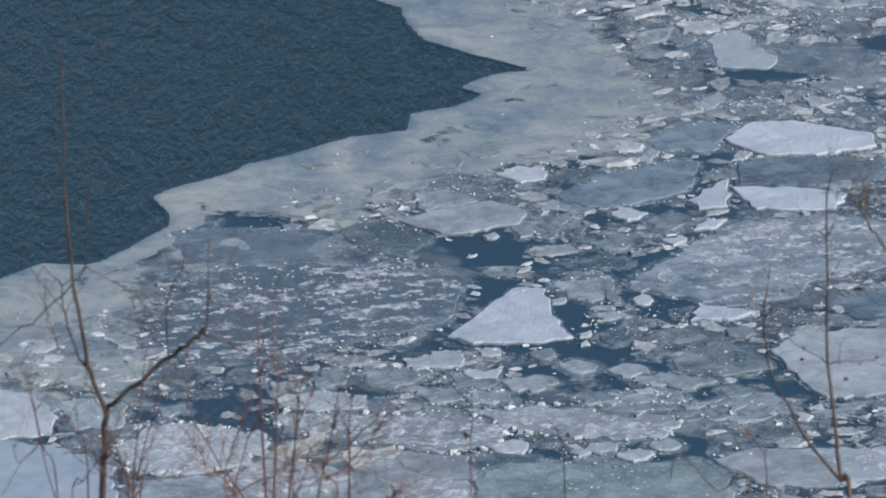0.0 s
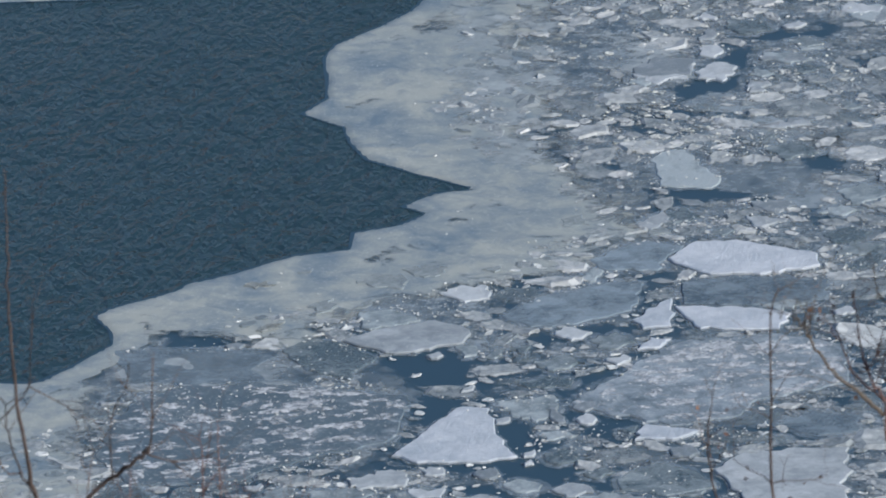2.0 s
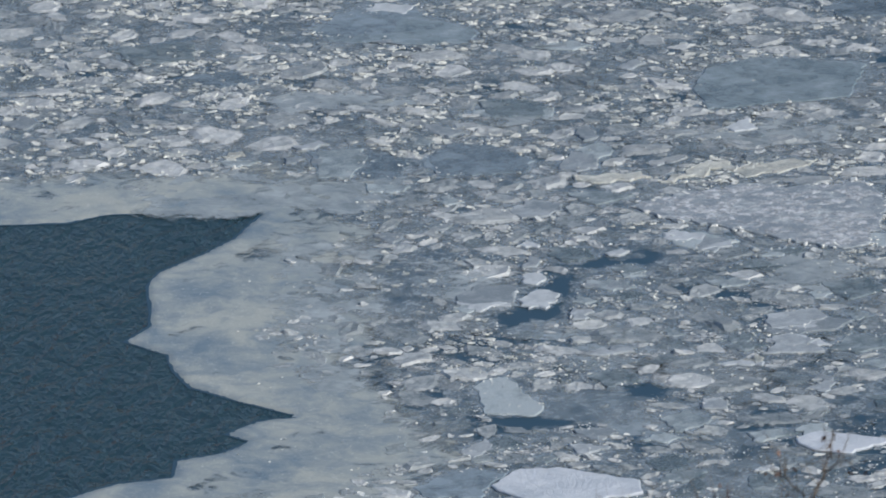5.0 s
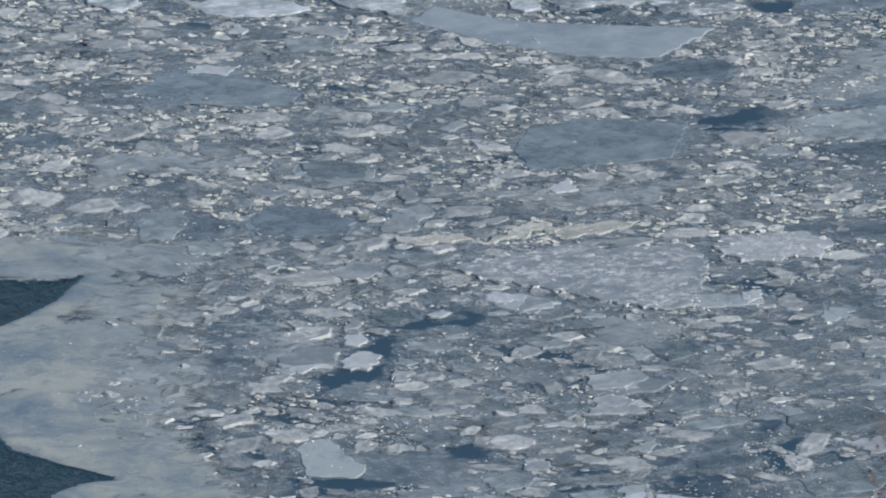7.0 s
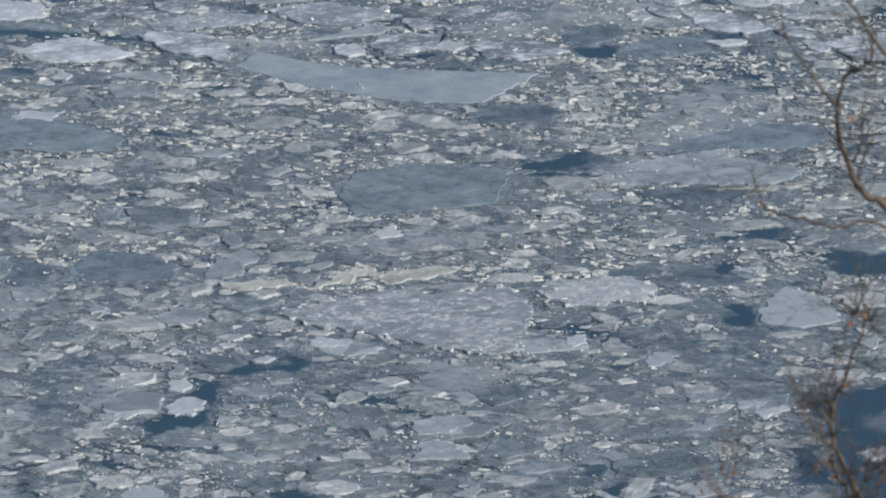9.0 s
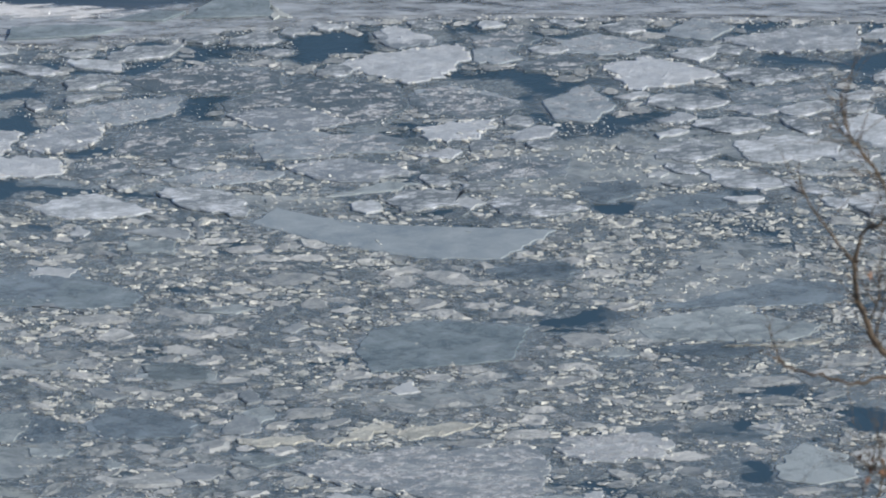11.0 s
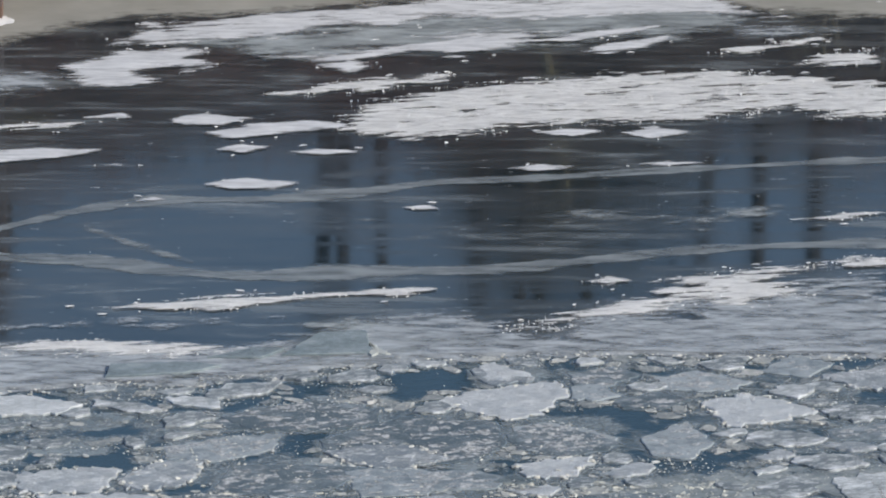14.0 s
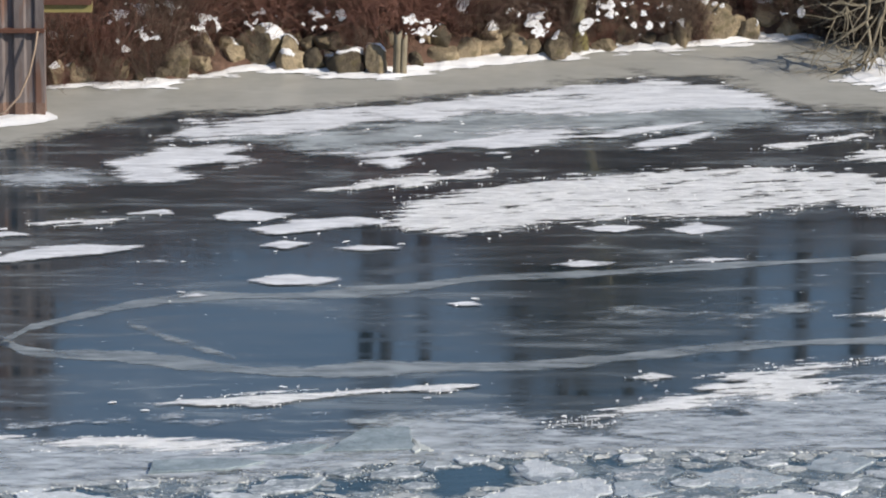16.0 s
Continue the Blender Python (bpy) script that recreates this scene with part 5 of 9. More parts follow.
floe("grey", [(0.99, 60.81), (1.20, 61.01), (1.36, 60.88), (1.25, 60.62), (1.04, 60.62)])
floe("grey", [(0.29, 60.43), (0.58, 60.94), (0.63, 60.68), (0.53, 60.43)])
floe("grey", [(0.06, 61.19), (0.32, 61.39), (0.53, 61.26), (0.37, 61.00), (0.17, 61.00)])
floe("pale", [(-0.56, 63.73), (-0.32, 63.90), (-0.21, 63.80), (-0.37, 63.69)])
floe("pale", [(1.56, 62.92), (1.75, 63.12), (1.88, 63.06), (1.77, 62.85)])
floe("pan", [(0.84, 81.47), (1.11, 81.68), (1.21, 81.42), (1.51, 81.30), (1.57, 81.09), (1.04, 80.94)])
floe("pan", [(-0.87, 78.48), (-0.42, 78.78), (0.17, 78.68), (0.57, 78.28), (0.04, 77.89), (-0.54, 78.09)])
floe("pan", [(1.36, 77.95), (1.65, 78.22), (2.18, 78.14), (1.90, 77.63), (1.45, 77.60)])
floe("pan", [(-0.15, 76.67), (0.42, 76.86), (1.05, 76.78), (1.32, 76.53), (0.67, 76.21), (0.16, 76.29)])
floe("crust", [(-2.09, 79.76), (-1.54, 80.11), (-1.02, 80.31), (-0.29, 79.90), (-0.22, 79.49), (-0.88, 79.25), (-1.72, 79.29)])
floe("crust", [(-3.20, 77.60), (-2.73, 78.23), (-2.25, 78.29), (-2.34, 77.79), (-2.71, 77.37), (-3.02, 77.17)])
floe("crust", [(1.28, 79.39), (1.74, 79.59), (2.26, 79.29), (2.51, 78.94), (1.98, 78.48), (1.46, 78.58)])
floe("rough", [(-0.11, 67.54), (0.46, 67.93), (0.98, 68.16), (1.55, 68.08), (2.29, 68.24), (2.51, 67.77), (2.43, 67.16), (2.27, 66.53), (1.80, 66.46), (1.35, 66.75), (0.79, 67.01), (0.34, 67.16)])
floe("rough", [(2.63, 67.89), (2.87, 68.36), (3.45, 68.55), (3.78, 68.23), (3.65, 67.89), (2.96, 67.74)])
floe("yellow", [(-0.68, 68.36), (0.00, 68.49), (0.15, 68.32), (-0.45, 68.18)])
floe("yellow", [(0.23, 68.19), (0.64, 68.72), (0.87, 68.85), (1.01, 68.63), (0.58, 68.36)])
floe("yellow", [(0.87, 68.57), (1.50, 68.85), (1.85, 68.85), (1.50, 68.53), (1.09, 68.36)])
floe("grey", [(0.23, 66.79), (0.62, 66.89), (1.01, 66.64), (0.67, 66.34), (0.34, 66.56)])
floe("pale", [(1.23, 64.60), (1.54, 64.81), (1.81, 64.74), (1.69, 64.39), (1.31, 64.36)])
floe("pale", [(-1.78, 65.03), (-1.54, 65.39), (-1.21, 65.36), (-1.23, 65.03), (-1.58, 64.79)])
floe("pale", [(1.20, 64.11), (1.42, 64.27), (1.74, 64.10), (1.47, 63.91)])
floe("grey", [(1.77, 65.53), (2.22, 65.67), (2.43, 65.38), (2.04, 65.10)])
floe("clear", [(-3.56, 72.68), (-3.03, 73.17), (-2.36, 73.06), (-1.75, 72.68), (-1.80, 72.25), (-2.58, 72.20), (-3.30, 72.30)])
floe("blue", [(-2.92, 68.47), (-2.74, 69.06), (-2.36, 68.87), (-2.40, 68.32), (-2.74, 68.27)])
floe("pan", [(-4.10, 76.97), (-3.22, 77.06), (-2.73, 76.93), (-2.69, 76.47), (-3.32, 76.34), (-4.07, 76.40)])
floe("pan", [(-3.20, 77.51), (-2.80, 77.94), (-2.26, 78.12), (-2.33, 77.55), (-2.77, 77.14)])
floe("tilt", [(-0.39, 82.52), (-0.34, 81.92), (-0.11, 82.00), (-0.26, 82.24)])
floe("rough", [(-3.98, 53.58), (-3.65, 53.67), (-3.35, 53.63), (-3.27, 53.40), (-3.30, 53.09), (-3.90, 53.08)])
floe("grey", [(-3.32, 54.12), (-3.09, 54.19), (-2.78, 54.10), (-2.73, 53.94), (-2.98, 53.87), (-3.24, 53.91)])


# worn rounded pieces between the near floes: kind, place, half width, half depth
for kind, x, y, w, h in (
        ("grey", -3.37, 55.58, 0.23, 0.20), ("pale", -2.89, 55.50, 0.23, 0.17), ("grey", -2.32, 55.24, 0.18, 0.11),
        ("grey", -3.22, 55.23, 0.17, 0.15), ("pale", -2.82, 56.06, 0.12, 0.12), ("grey", -1.83, 55.25, 0.29, 0.14),
        ("grey", -2.50, 55.84, 0.17, 0.13), ("pale", -2.06, 55.76, 0.19, 0.12), ("grey", -2.18, 56.43, 0.16, 0.16),
        ("grey", -1.53, 54.89, 0.15, 0.10), ("pale", -1.81, 54.80, 0.20, 0.12), ("grey", -2.21, 54.45, 0.20, 0.12),
        ("grey", -2.73, 54.45, 0.20, 0.13), ("pale", -3.00, 54.28, 0.17, 0.13), ("grey", -2.46, 54.29, 0.14, 0.09),
        ("grey", -1.71, 54.35, 0.16, 0.11), ("pale", -1.57, 55.55, 0.24, 0.15), ("grey", -1.13, 55.39, 0.16, 0.12)):
    turns = [2 * math.pi * (k + floe_rng.uniform(-0.3, 0.3)) / 9 for k in range(9)]
    floe(kind, [(x + w * floe_rng.uniform(0.8, 1.12) * math.cos(a), y + h * floe_rng.uniform(0.8, 1.12) * math.sin(a)) for a in turns])


# ---- shelf ice, and the thin slush that fills the field between the floes ----
def build_shelf():
    X, Y = np.meshgrid(np.arange(-14.0, -0.6, 0.06), np.arange(51.5, 69.5, 0.06), indexing="ij")
    gap = -depth_inside(X, Y, WATER_EDGE) + 0.05 * (fbm(X * 3, Y * 3, 4) - 0.5)
    loop = WATER_EDGE + SHELF_RIM + SHELF_NEAR
    inner = depth_inside(X, Y, loop) + 1.5 * (fbm(X * 1.1, Y * 1.6 + 5, 5) - 0.5) * np.clip(gap / 0.5, 0, 1)
    depth = np.where(gap < 0.25, gap, np.minimum(gap, np.maximum(inner + 0.25, 0.25 - gap)))
    fade = np.where(gap < 0.3, 1.0, np.clip((inner + 0.25) / 0.9, 0, 1)) * np.clip(gap / 0.03, 0.4, 1)
    Z = 0.016 - 0.03 * np.clip(1 - depth / 0.05, 0, 1)
    thing("ice_shelf", net("ice_shelf", X, Y, depth, Z, SHELF, fade), "smooth yellowish-grey ice shelf round the open bay", "ice shelf", kind="structure")


build_shelf()


def build_slush():
    X, Y = np.meshgrid(np.arange(-11.5, 10.5, 0.09), np.arange(50.5, 82.6, 0.09), indexing="ij")
    depth = np.full(X.shape, 1.0)
    inlet = np.full(X.shape, 1.0)
    for outline in LEADS:
        inlet = np.minimum(inlet, -depth_inside(X, Y, outline))
    depth = np.minimum(depth, inlet + 0.06)
    depth = np.minimum(depth, -depth_inside(X, Y, WATER_EDGE) - 0.3)
    depth = depth + 0.5 * (fbm(X * 3.5, Y * 3.5, 4) - 0.5)
    bare = np.interp(Y, [50, 57, 60, 64, 72, 75, 77, 83], [0.60, 0.58, 0.54, 0.40, 0.27, 0.29, 0.47, 0.52])
    depth = np.minimum(depth, fbm(X * 1.5 + 40, Y * 1.5 + 11, 4) - bare)
    Z = 0.008 + 0 * X
    thing("slush", net("slush", X, Y, depth + 0.03, Z, SLUSH, np.clip((depth + 0.03) / 0.12, 0, 1)), "thin blue-grey slush of half-sunken ice", "slush", kind="structure")


build_slush()

# ---- brash ice: thousands of broken pieces packed into the room that the floes leave ----
FIELD = (-11.0, 10.0, 51.0, 82.3)
CELL = 0.025
MARGIN = [(-30, 79), (-7.19, 80.62), (-5.19, 80.57), (-4.41, 80.82), (-3.49, 81.03), (-2.56, 81.03), (-1.76, 81.35), (-0.97, 81.63), (0.11, 81.97),
          (1.12, 82.1), (2.47, 82.17), (3.81, 82.1), (5.28, 82.1), (7.51, 81.99), (30, 81)]
gx = np.arange(FIELD[0], FIELD[1], CELL)
gy = np.arange(FIELD[2], FIELD[3], CELL)
GX, GY = np.meshgrid(gx, gy, indexing="ij")
taken = np.zeros(GX.shape, bool)


def window(outline):
    xs, ys = [p[0] for p in outline], [p[1] for p in outline]
    i0, i1 = np.clip([int((min(xs) - FIELD[0]) / CELL), int((max(xs) - FIELD[0]) / CELL) + 2], 0, len(gx))
    j0, j1 = np.clip([int((min(ys) - FIELD[2]) / CELL), int((max(ys) - FIELD[2]) / CELL) + 2], 0, len(gy))
    return slice(i0, i1), slice(j0, j1)


def take(outline, chance_of=1.0):
    w = window(outline)
    hit = inside(GX[w], GY[w], outline)
    taken[w] |= hit if chance_of >= 1 else hit & (vnoise(GX[w] * 3.1, GY[w] * 3.1) < chance_of)


for outline in FLOES:
    take(outline)
for outline in LEADS:
    take(outline, 0.86 if outline[0][1] > 74 else 0.46 if np.ptp([p[0] for p in outline]) > 1.3 else 0.72)
take(WATER_EDGE)
taken |= GY > np.interp(GX, [p[0] for p in MARGIN], [p[1] for p in MARGIN])
on_shelf = np.zeros(GX.shape, bool)
w = window(WATER_EDGE + SHELF_RIM + SHELF_NEAR)
on_shelf[w] = inside(GX[w], GY[w], WATER_EDGE + SHELF_RIM + SHELF_NEAR)
shelf_depth = np.zeros(GX.shape)
shelf_depth[w] = depth_inside(GX[w], GY[w], WATER_EDGE + SHELF_RIM + SHELF_NEAR)
bay_gap = np.full(GX.shape, 9.0)
bay_gap[w] = -depth_inside(GX[w], GY[w], WATER_EDGE)
taken |= on_shelf & (bay_gap < 0.35 + 1.5 * fbm(GX * 0.8, GY * 0.8, 3))
# small leads of open water wander through the field
openness = fbm(GX * 0.9 + 40, GY * 0.55 + 11, 4)
taken |= openness > np.interp(GY, [51, 58, 62, 67, 72, 76, 82], [0.64, 0.64, 0.645, 0.65, 0.70, 0.66, 0.64])

ring = [(math.cos(a), math.sin(a)) for a in np.linspace(0, 2 * math.pi, 10, endpoint=False)]
brash_rng = np.random.RandomState(21)


def free_spots(radius, tries, y0, y1, fit=0.9):
    found = []
    r_ring = radius * fit
    pts = np.stack((brash_rng.uniform(FIELD[0] + 0.6, FIELD[1] - 0.6, tries), brash_rng.uniform(y0, y1, tries)), 1)
    k = int(radius * 0.93 / CELL) + 1
    disc = np.hypot(*np.meshgrid(np.arange(-k, k + 1), np.arange(-k, k + 1), indexing="ij")) * CELL <= radius * 0.93
    for x, y in pts:
        i, j = int((x - FIELD[0]) / CELL), int((y - FIELD[2]) / CELL)
        if i - k < 0 or j - k < 0 or i + k + 1 > len(gx) or j + k + 1 > len(gy) or taken[i, j]:
            continue
        if any(taken[int((x + c * r_ring - FIELD[0]) / CELL), int((y + s * r_ring - FIELD[2]) / CELL)] for c, s in ring):
            continue
        taken[i - k:i + k + 1, j - k:j + k + 1] |= disc
        found.append((x, y, radius))
    return found


def chunk(r, thick, rng, tilt=0.03, foot=-0.04):
    """One broken piece: an uneven many-sided flake, its upper edge worn. Vertices and faces."""
    n = rng.randint(5, 9)
    a = np.sort(rng.uniform(0, 2 * math.pi, n) * 0.12 + np.linspace(0, 2 * math.pi, n, endpoint=False))
    rr = r * rng.uniform(0.78, 1.2, n)
    squash, turn = rng.uniform(0.5, 0.9), rng.normal(0, 0.6)
    x, y = rr * np.cos(a) * 1.12, rr * np.sin(a) * squash
    x, y = x * math.cos(turn) - y * math.sin(turn), x * math.sin(turn) + y * math.cos(turn)
    tx, ty = rng.normal(0, tilt, 2)
    shrink = rng.uniform(0.68, 0.9)
    top = thick + tx * x * shrink + ty * y * shrink + rng.normal(0, 0.08 * thick, n)
    low = thick * 0.55 + tx * x + ty * y
    verts = np.concatenate((np.stack((x * shrink, y * shrink, top), 1), np.stack((x, y, low), 1), np.stack((x * 0.97, y * 0.97, np.full(n, foot)), 1)))
    faces = [tuple(range(n))]
    for level in (0, n):
        faces += [(level + i, level + n + i, level + n + (i + 1) % n, level + (i + 1) % n) for i in range(n)]
    return verts, faces


def piece_of(r, rng, awash=False, skirt=True):
    """One worn piece of brash: a low faceted dome, soft at the waterline. Vertices, faces and how thickly it covers."""
    n = rng.randint(7, 11)
    a = np.linspace(0, 2 * math.pi, n, endpoint=False) + rng.uniform(-0.25, 0.25, n)
    rr = r * rng.uniform(0.7, 1.2, n)
    squash, turn = rng.uniform(0.5, 0.95), rng.normal(0, 0.5)
    x, y = rr * np.cos(a) * 1.15, rr * np.sin(a) * squash
    x, y = x * math.cos(turn) - y * math.sin(turn), x * math.sin(turn) + y * math.cos(turn)
    tx, ty = rng.normal(0, 0.05 if awash else min(0.18, 0.011 / r + 0.018), 2)
    shrink = rng.uniform(0.62, 0.88)
    high = 0.011 if awash else 0.012 + 0.04 * r * rng.uniform(0.1, 1.6)
    top = np.maximum(high + tx * x * shrink + ty * y * shrink + rng.normal(0, 0.10 * high, n), 0.010)
    inner = shrink * rng.uniform(0.35, 0.6)
    lumps = np.maximum(high + inner * (tx * x + ty * y) + rng.normal(-0.1, 0.05 if awash else 0.22, n) * high, 0.0108)
    rim = rng.uniform(0, 2 * math.pi)
    if not awash:
        top = top + np.maximum(0, np.cos(a - rim) - 0.2) * rng.uniform(0, 0.014)
    mid = (rng.normal(0, 0.08) * r, rng.normal(0, 0.06) * r)
    z = rng.uniform(0.0078, 0.0098)
    rings = [np.array([(*mid, max(high * rng.uniform(0.95, 1.2), 0.011))]), np.stack((x * inner, y * inner, lumps), 1), np.stack((x * shrink, y * shrink, top), 1), np.stack((x, y, np.full(n, z + 0.0006)), 1)]
    full = rng.uniform(0.18, 0.42) if awash else 1.0
    cover = [full] * (1 + 2 * n) + [0.25 * full if awash else 0.38] * n
    faces = [(0, 1 + i, 1 + (i + 1) % n) for i in range(n)]
    levels = [1, 1 + n]
    if skirt:
        grow = rng.uniform(1.12, 1.6, n)
        rings.append(np.stack((x * grow, y * grow, np.full(n, z)), 1))
        cover += [0.0] * n
        levels.append(1 + 2 * n)
    for level in levels:
        faces += [(level + i, level + n + i, level + n + (i + 1) % n, level + (i + 1) % n) for i in range(n)]
    return np.concatenate(rings), faces, cover


def pack(name, spots, material, label, category, awash=False, skirt=True):
    """Many pieces joined into one mesh."""
    verts, faces, cover, start = [], [], [], 0
    for x, y, r, z in spots:
        v, f, c = piece_of(r, brash_rng, awash, skirt)
        verts.append(v + (x, y, z))
        faces += [tuple(i + start for i in q) for q in f]
        cover += c
        start += len(v)
    me = mesh_from(name, np.concatenate(verts).tolist(), faces, material)
    set_cover(me, cover)
    return thing(name, me, label, category, kind="stuff")


def joined(name, spots, material, label, category, thick_of, tilt=0.03, foot_of=None):
    verts, faces, start = [], [], 0
    for x, y, r, *z in spots:
        v, f = chunk(r, thick_of(r), brash_rng, tilt, foot_of(r) if foot_of else -0.04)
        verts.append(v + (x, y, z[0] if z else 0.0))
        faces += [tuple(i + start for i in q) for q in f]
        start += len(v)
    return thing(name, mesh_from(name, np.concatenate(verts).tolist(), faces, material), label, category, kind="stuff")


# pans: flat crusted pieces in the far part of the field
pans = []
for radius, tries in ((0.55, 900), (0.42, 1500), (0.30, 2500), (0.2, 4000)):
    pans += free_spots(radius, tries, 75.3, 82.2, 0.95)
for x, y, r in pans:
    v, f = chunk(r * 1.05, 0.03 + brash_rng.uniform(0, 0.012), brash_rng)
    n = len(v) // 3
    outline = ragged([tuple(p[:2]) for p in v[n:2 * n]], 0.08, 0.03, brash_rng)
    me, rim = slab("ice_pan", outline, 0.028 + brash_rng.uniform(0, 0.014), -0.05, PAN, 0.012, 0.08)
    ob = thing("ice_pan", me, "flat grey ice pan with a frosted white crust", "ice pan", "ice pans")
    ob.location = (x, y, 0)
    part("wet_rim", rim, ob, "thin half-sunken rim of wet ice")

pieces = []
for radius, tries, y0, y1 in ((0.32, 160, 51, 60), (0.25, 420, 51, 74), (0.18, 2200, 51, 78), (0.13, 9000, 51, 82.2), (0.12, 2500, 80.0, 82.3), (0.09, 30000, 51, 80.5), (0.09, 4000, 80.0, 82.3), (0.06, 5000, 80.0, 82.3), (0.058, 60000, 51, 78.5), (0.036, 60000, 51, 78.0)):
    pieces += free_spots(radius, tries, y0, y1)
large = sorted((p for p in pieces if p[2] >= 0.13), key=lambda p: p[1])
single = [p for p in large if -8 < p[0] < 2][:300]
chosen = set(single)
for x, y, r in single:
    v, f, c = piece_of(r * 1.15, brash_rng)
    me = mesh_from("ice_fragment", v.tolist(), f, BRASH_ONE)
    set_cover(me, c)
    ob = thing("ice_fragment", me, "broken fragment of grey-white river ice", "ice fragment", "brash ice fragments")
    ob.location = (x, y, 0)


def lift(x, y):
    """Pieces that lie on the shelf lie higher."""
    return 0.006 if on_shelf[int((x - FIELD[0]) / CELL), int((y - FIELD[2]) / CELL)] else 0.0


rest = [(x, y, r * 1.15, lift(x, y)) for x, y, r in pieces if (x, y, r) not in chosen]
luck = brash_rng.rand(len(rest)) - np.array([0.24 if 67.6 < p[1] < 70.4 else 0.12 if 62 < p[1] < 77 else 0.0 for p in rest])
pack("brash_ice", [p for p, k in zip(rest, luck) if 0.34 < k < 0.88 or (p[2] > 0.12 and k <= 0.34) or (p[2] > 0.09 and k >= 0.88)], BRASH, "densely packed broken grey and blue brash ice", "brash ice")
pack("white_brash_ice", [(x, y, 0.8 * r, z) for (x, y, r, z), k in zip(rest, luck) if k >= 0.88 and r <= 0.09], WHITE_BRASH, "scattered white pieces of brash ice", "brash ice", skirt=False)
pack("awash_ice", [(x, y, 1.5 * r, z) for (x, y, r, z), k in zip(rest, luck) if k <= 0.34 and r <= 0.12], BRASH, "half-sunken soft-edged pieces of brash ice", "brash ice", awash=True)


def sunken(count):
    """Soft-edged plates that lie just under the surface."""
    verts, faces, cover, start, n = [], [], [], 0, 12
    for k in range(count):
        x, y = brash_rng.uniform(-9.5, 9.0), brash_rng.uniform(51.5, 81.5)
        r = 0.12 + 0.55 * brash_rng.rand() ** 2
        i, j = int((x - FIELD[0]) / CELL), int((y - FIELD[2]) / CELL)
        if on_shelf[i, j] or bay_gap[i, j] < r + 0.15 or y > np.interp(x, [p[0] for p in MARGIN], [p[1] for p in MARGIN]) - r:
            continue
        if y < 60 and brash_rng.rand() < 0.3:
            continue
        if any(inside([x], [y], o)[0] for o in LEADS) and brash_rng.rand() < 0.85:
            continue
        a = np.linspace(0, 2 * math.pi, n, endpoint=False) + brash_rng.normal(0, 0.3)
        rr = r * brash_rng.uniform(0.75, 1.2, n)
        px_, py_ = 1.4 * rr * np.cos(a), 0.85 * rr * np.sin(a)
        z = 0.0052 + 0.0024 * (k % 61) / 61
        verts += [(x, y, z)] + [(x + 0.7 * u, y + 0.7 * w, z) for u, w in zip(px_, py_)] + [(x + u, y + w, z) for u, w in zip(px_, py_)]
        cover += [0.9] + [brash_rng.uniform(0.5, 0.9) for _ in range(n)] + [0.0] * n
        faces += [(start, start + 1 + i, start + 1 + (i + 1) % n) for i in range(n)]
        faces += [(start + 1 + i, start + 1 + n + i, start + 1 + n + (i + 1) % n, start + 1 + (i + 1) % n) for i in range(n)]
        start += 1 + 2 * n
    me = mesh_from("sunken_ice", verts, faces, AWASH)
    set_cover(me, cover)
    thing("sunken_ice", me, "blurred blue-grey plates of ice under the surface", "sunken ice", kind="stuff")


sunken(1500)


def scattered(count, y0, y1, thresh, lo, hi, shelf_share):
    cx, cy = brash_rng.uniform(-9.5, 9.0, count), brash_rng.uniform(y0, y1, count)
    ci, cj = ((cx - FIELD[0]) / CELL).astype(int), ((cy - FIELD[2]) / CELL).astype(int)
    clump = fbm(cx * 1.4 + 7, cy * 2.2, 5) + 0.14 * brash_rng.rand(count)
    okay = ~inside(cx, cy, WATER_EDGE) & (clump > thresh) & (cy < np.interp(cx, [p[0] for p in MARGIN], [p[1] for p in MARGIN]))
    okay &= (bay_gap[ci, cj] > 0.12) & (~on_shelf[ci, cj] | (brash_rng.rand(count) < shelf_share))
    for outline in SMOOTH:
        okay &= ~inside(cx, cy, outline) | (brash_rng.rand(count) < 0.03)
    for outline in LEADS:
        okay &= ~inside(cx, cy, outline) | (brash_rng.rand(count) < 0.03)
    n = okay.sum()
    return list(zip(cx[okay], cy[okay], lo + (hi - lo) * brash_rng.rand(n) ** 2, brash_rng.uniform(0.012, 0.03, n)))


def edge_bits():
    """Splinters pushed up along the edges of the floes."""
    out = []
    for outline in FLOES + [MARGIN[1:-1]]:
        for (x0, y0), (x1, y1) in zip(outline, outline[1:] + outline[:1]):
            length = math.hypot(x1 - x0, y1 - y0)
            for _ in range(int(length / 0.06)):
                k = brash_rng.rand()
                x, y = x0 + k * (x1 - x0) + brash_rng.normal(0, 0.04), y0 + k * (y1 - y0) + brash_rng.normal(0, 0.04)
                if vnoise(np.array([x * 2.1]), np.array([y * 2.1]))[0] + 0.3 * brash_rng.rand() > 0.79:
                    out.append((x, y, 0.004 + 0.014 * brash_rng.rand() ** 2, brash_rng.uniform(0.014, 0.034)))
    for (x0, y0), (x1, y1) in zip(MARGIN[1:-2], MARGIN[2:-1]):
        for _ in range(int(60 * (x1 - x0))):
            k = brash_rng.rand()
            out.append((x0 + k * (x1 - x0) + brash_rng.normal(0, 0.03), y0 + k * (y1 - y0) + brash_rng.normal(-0.02, 0.13), 0.006 + 0.022 * brash_rng.rand() ** 2, brash_rng.uniform(0.016, 0.026)))
    return out


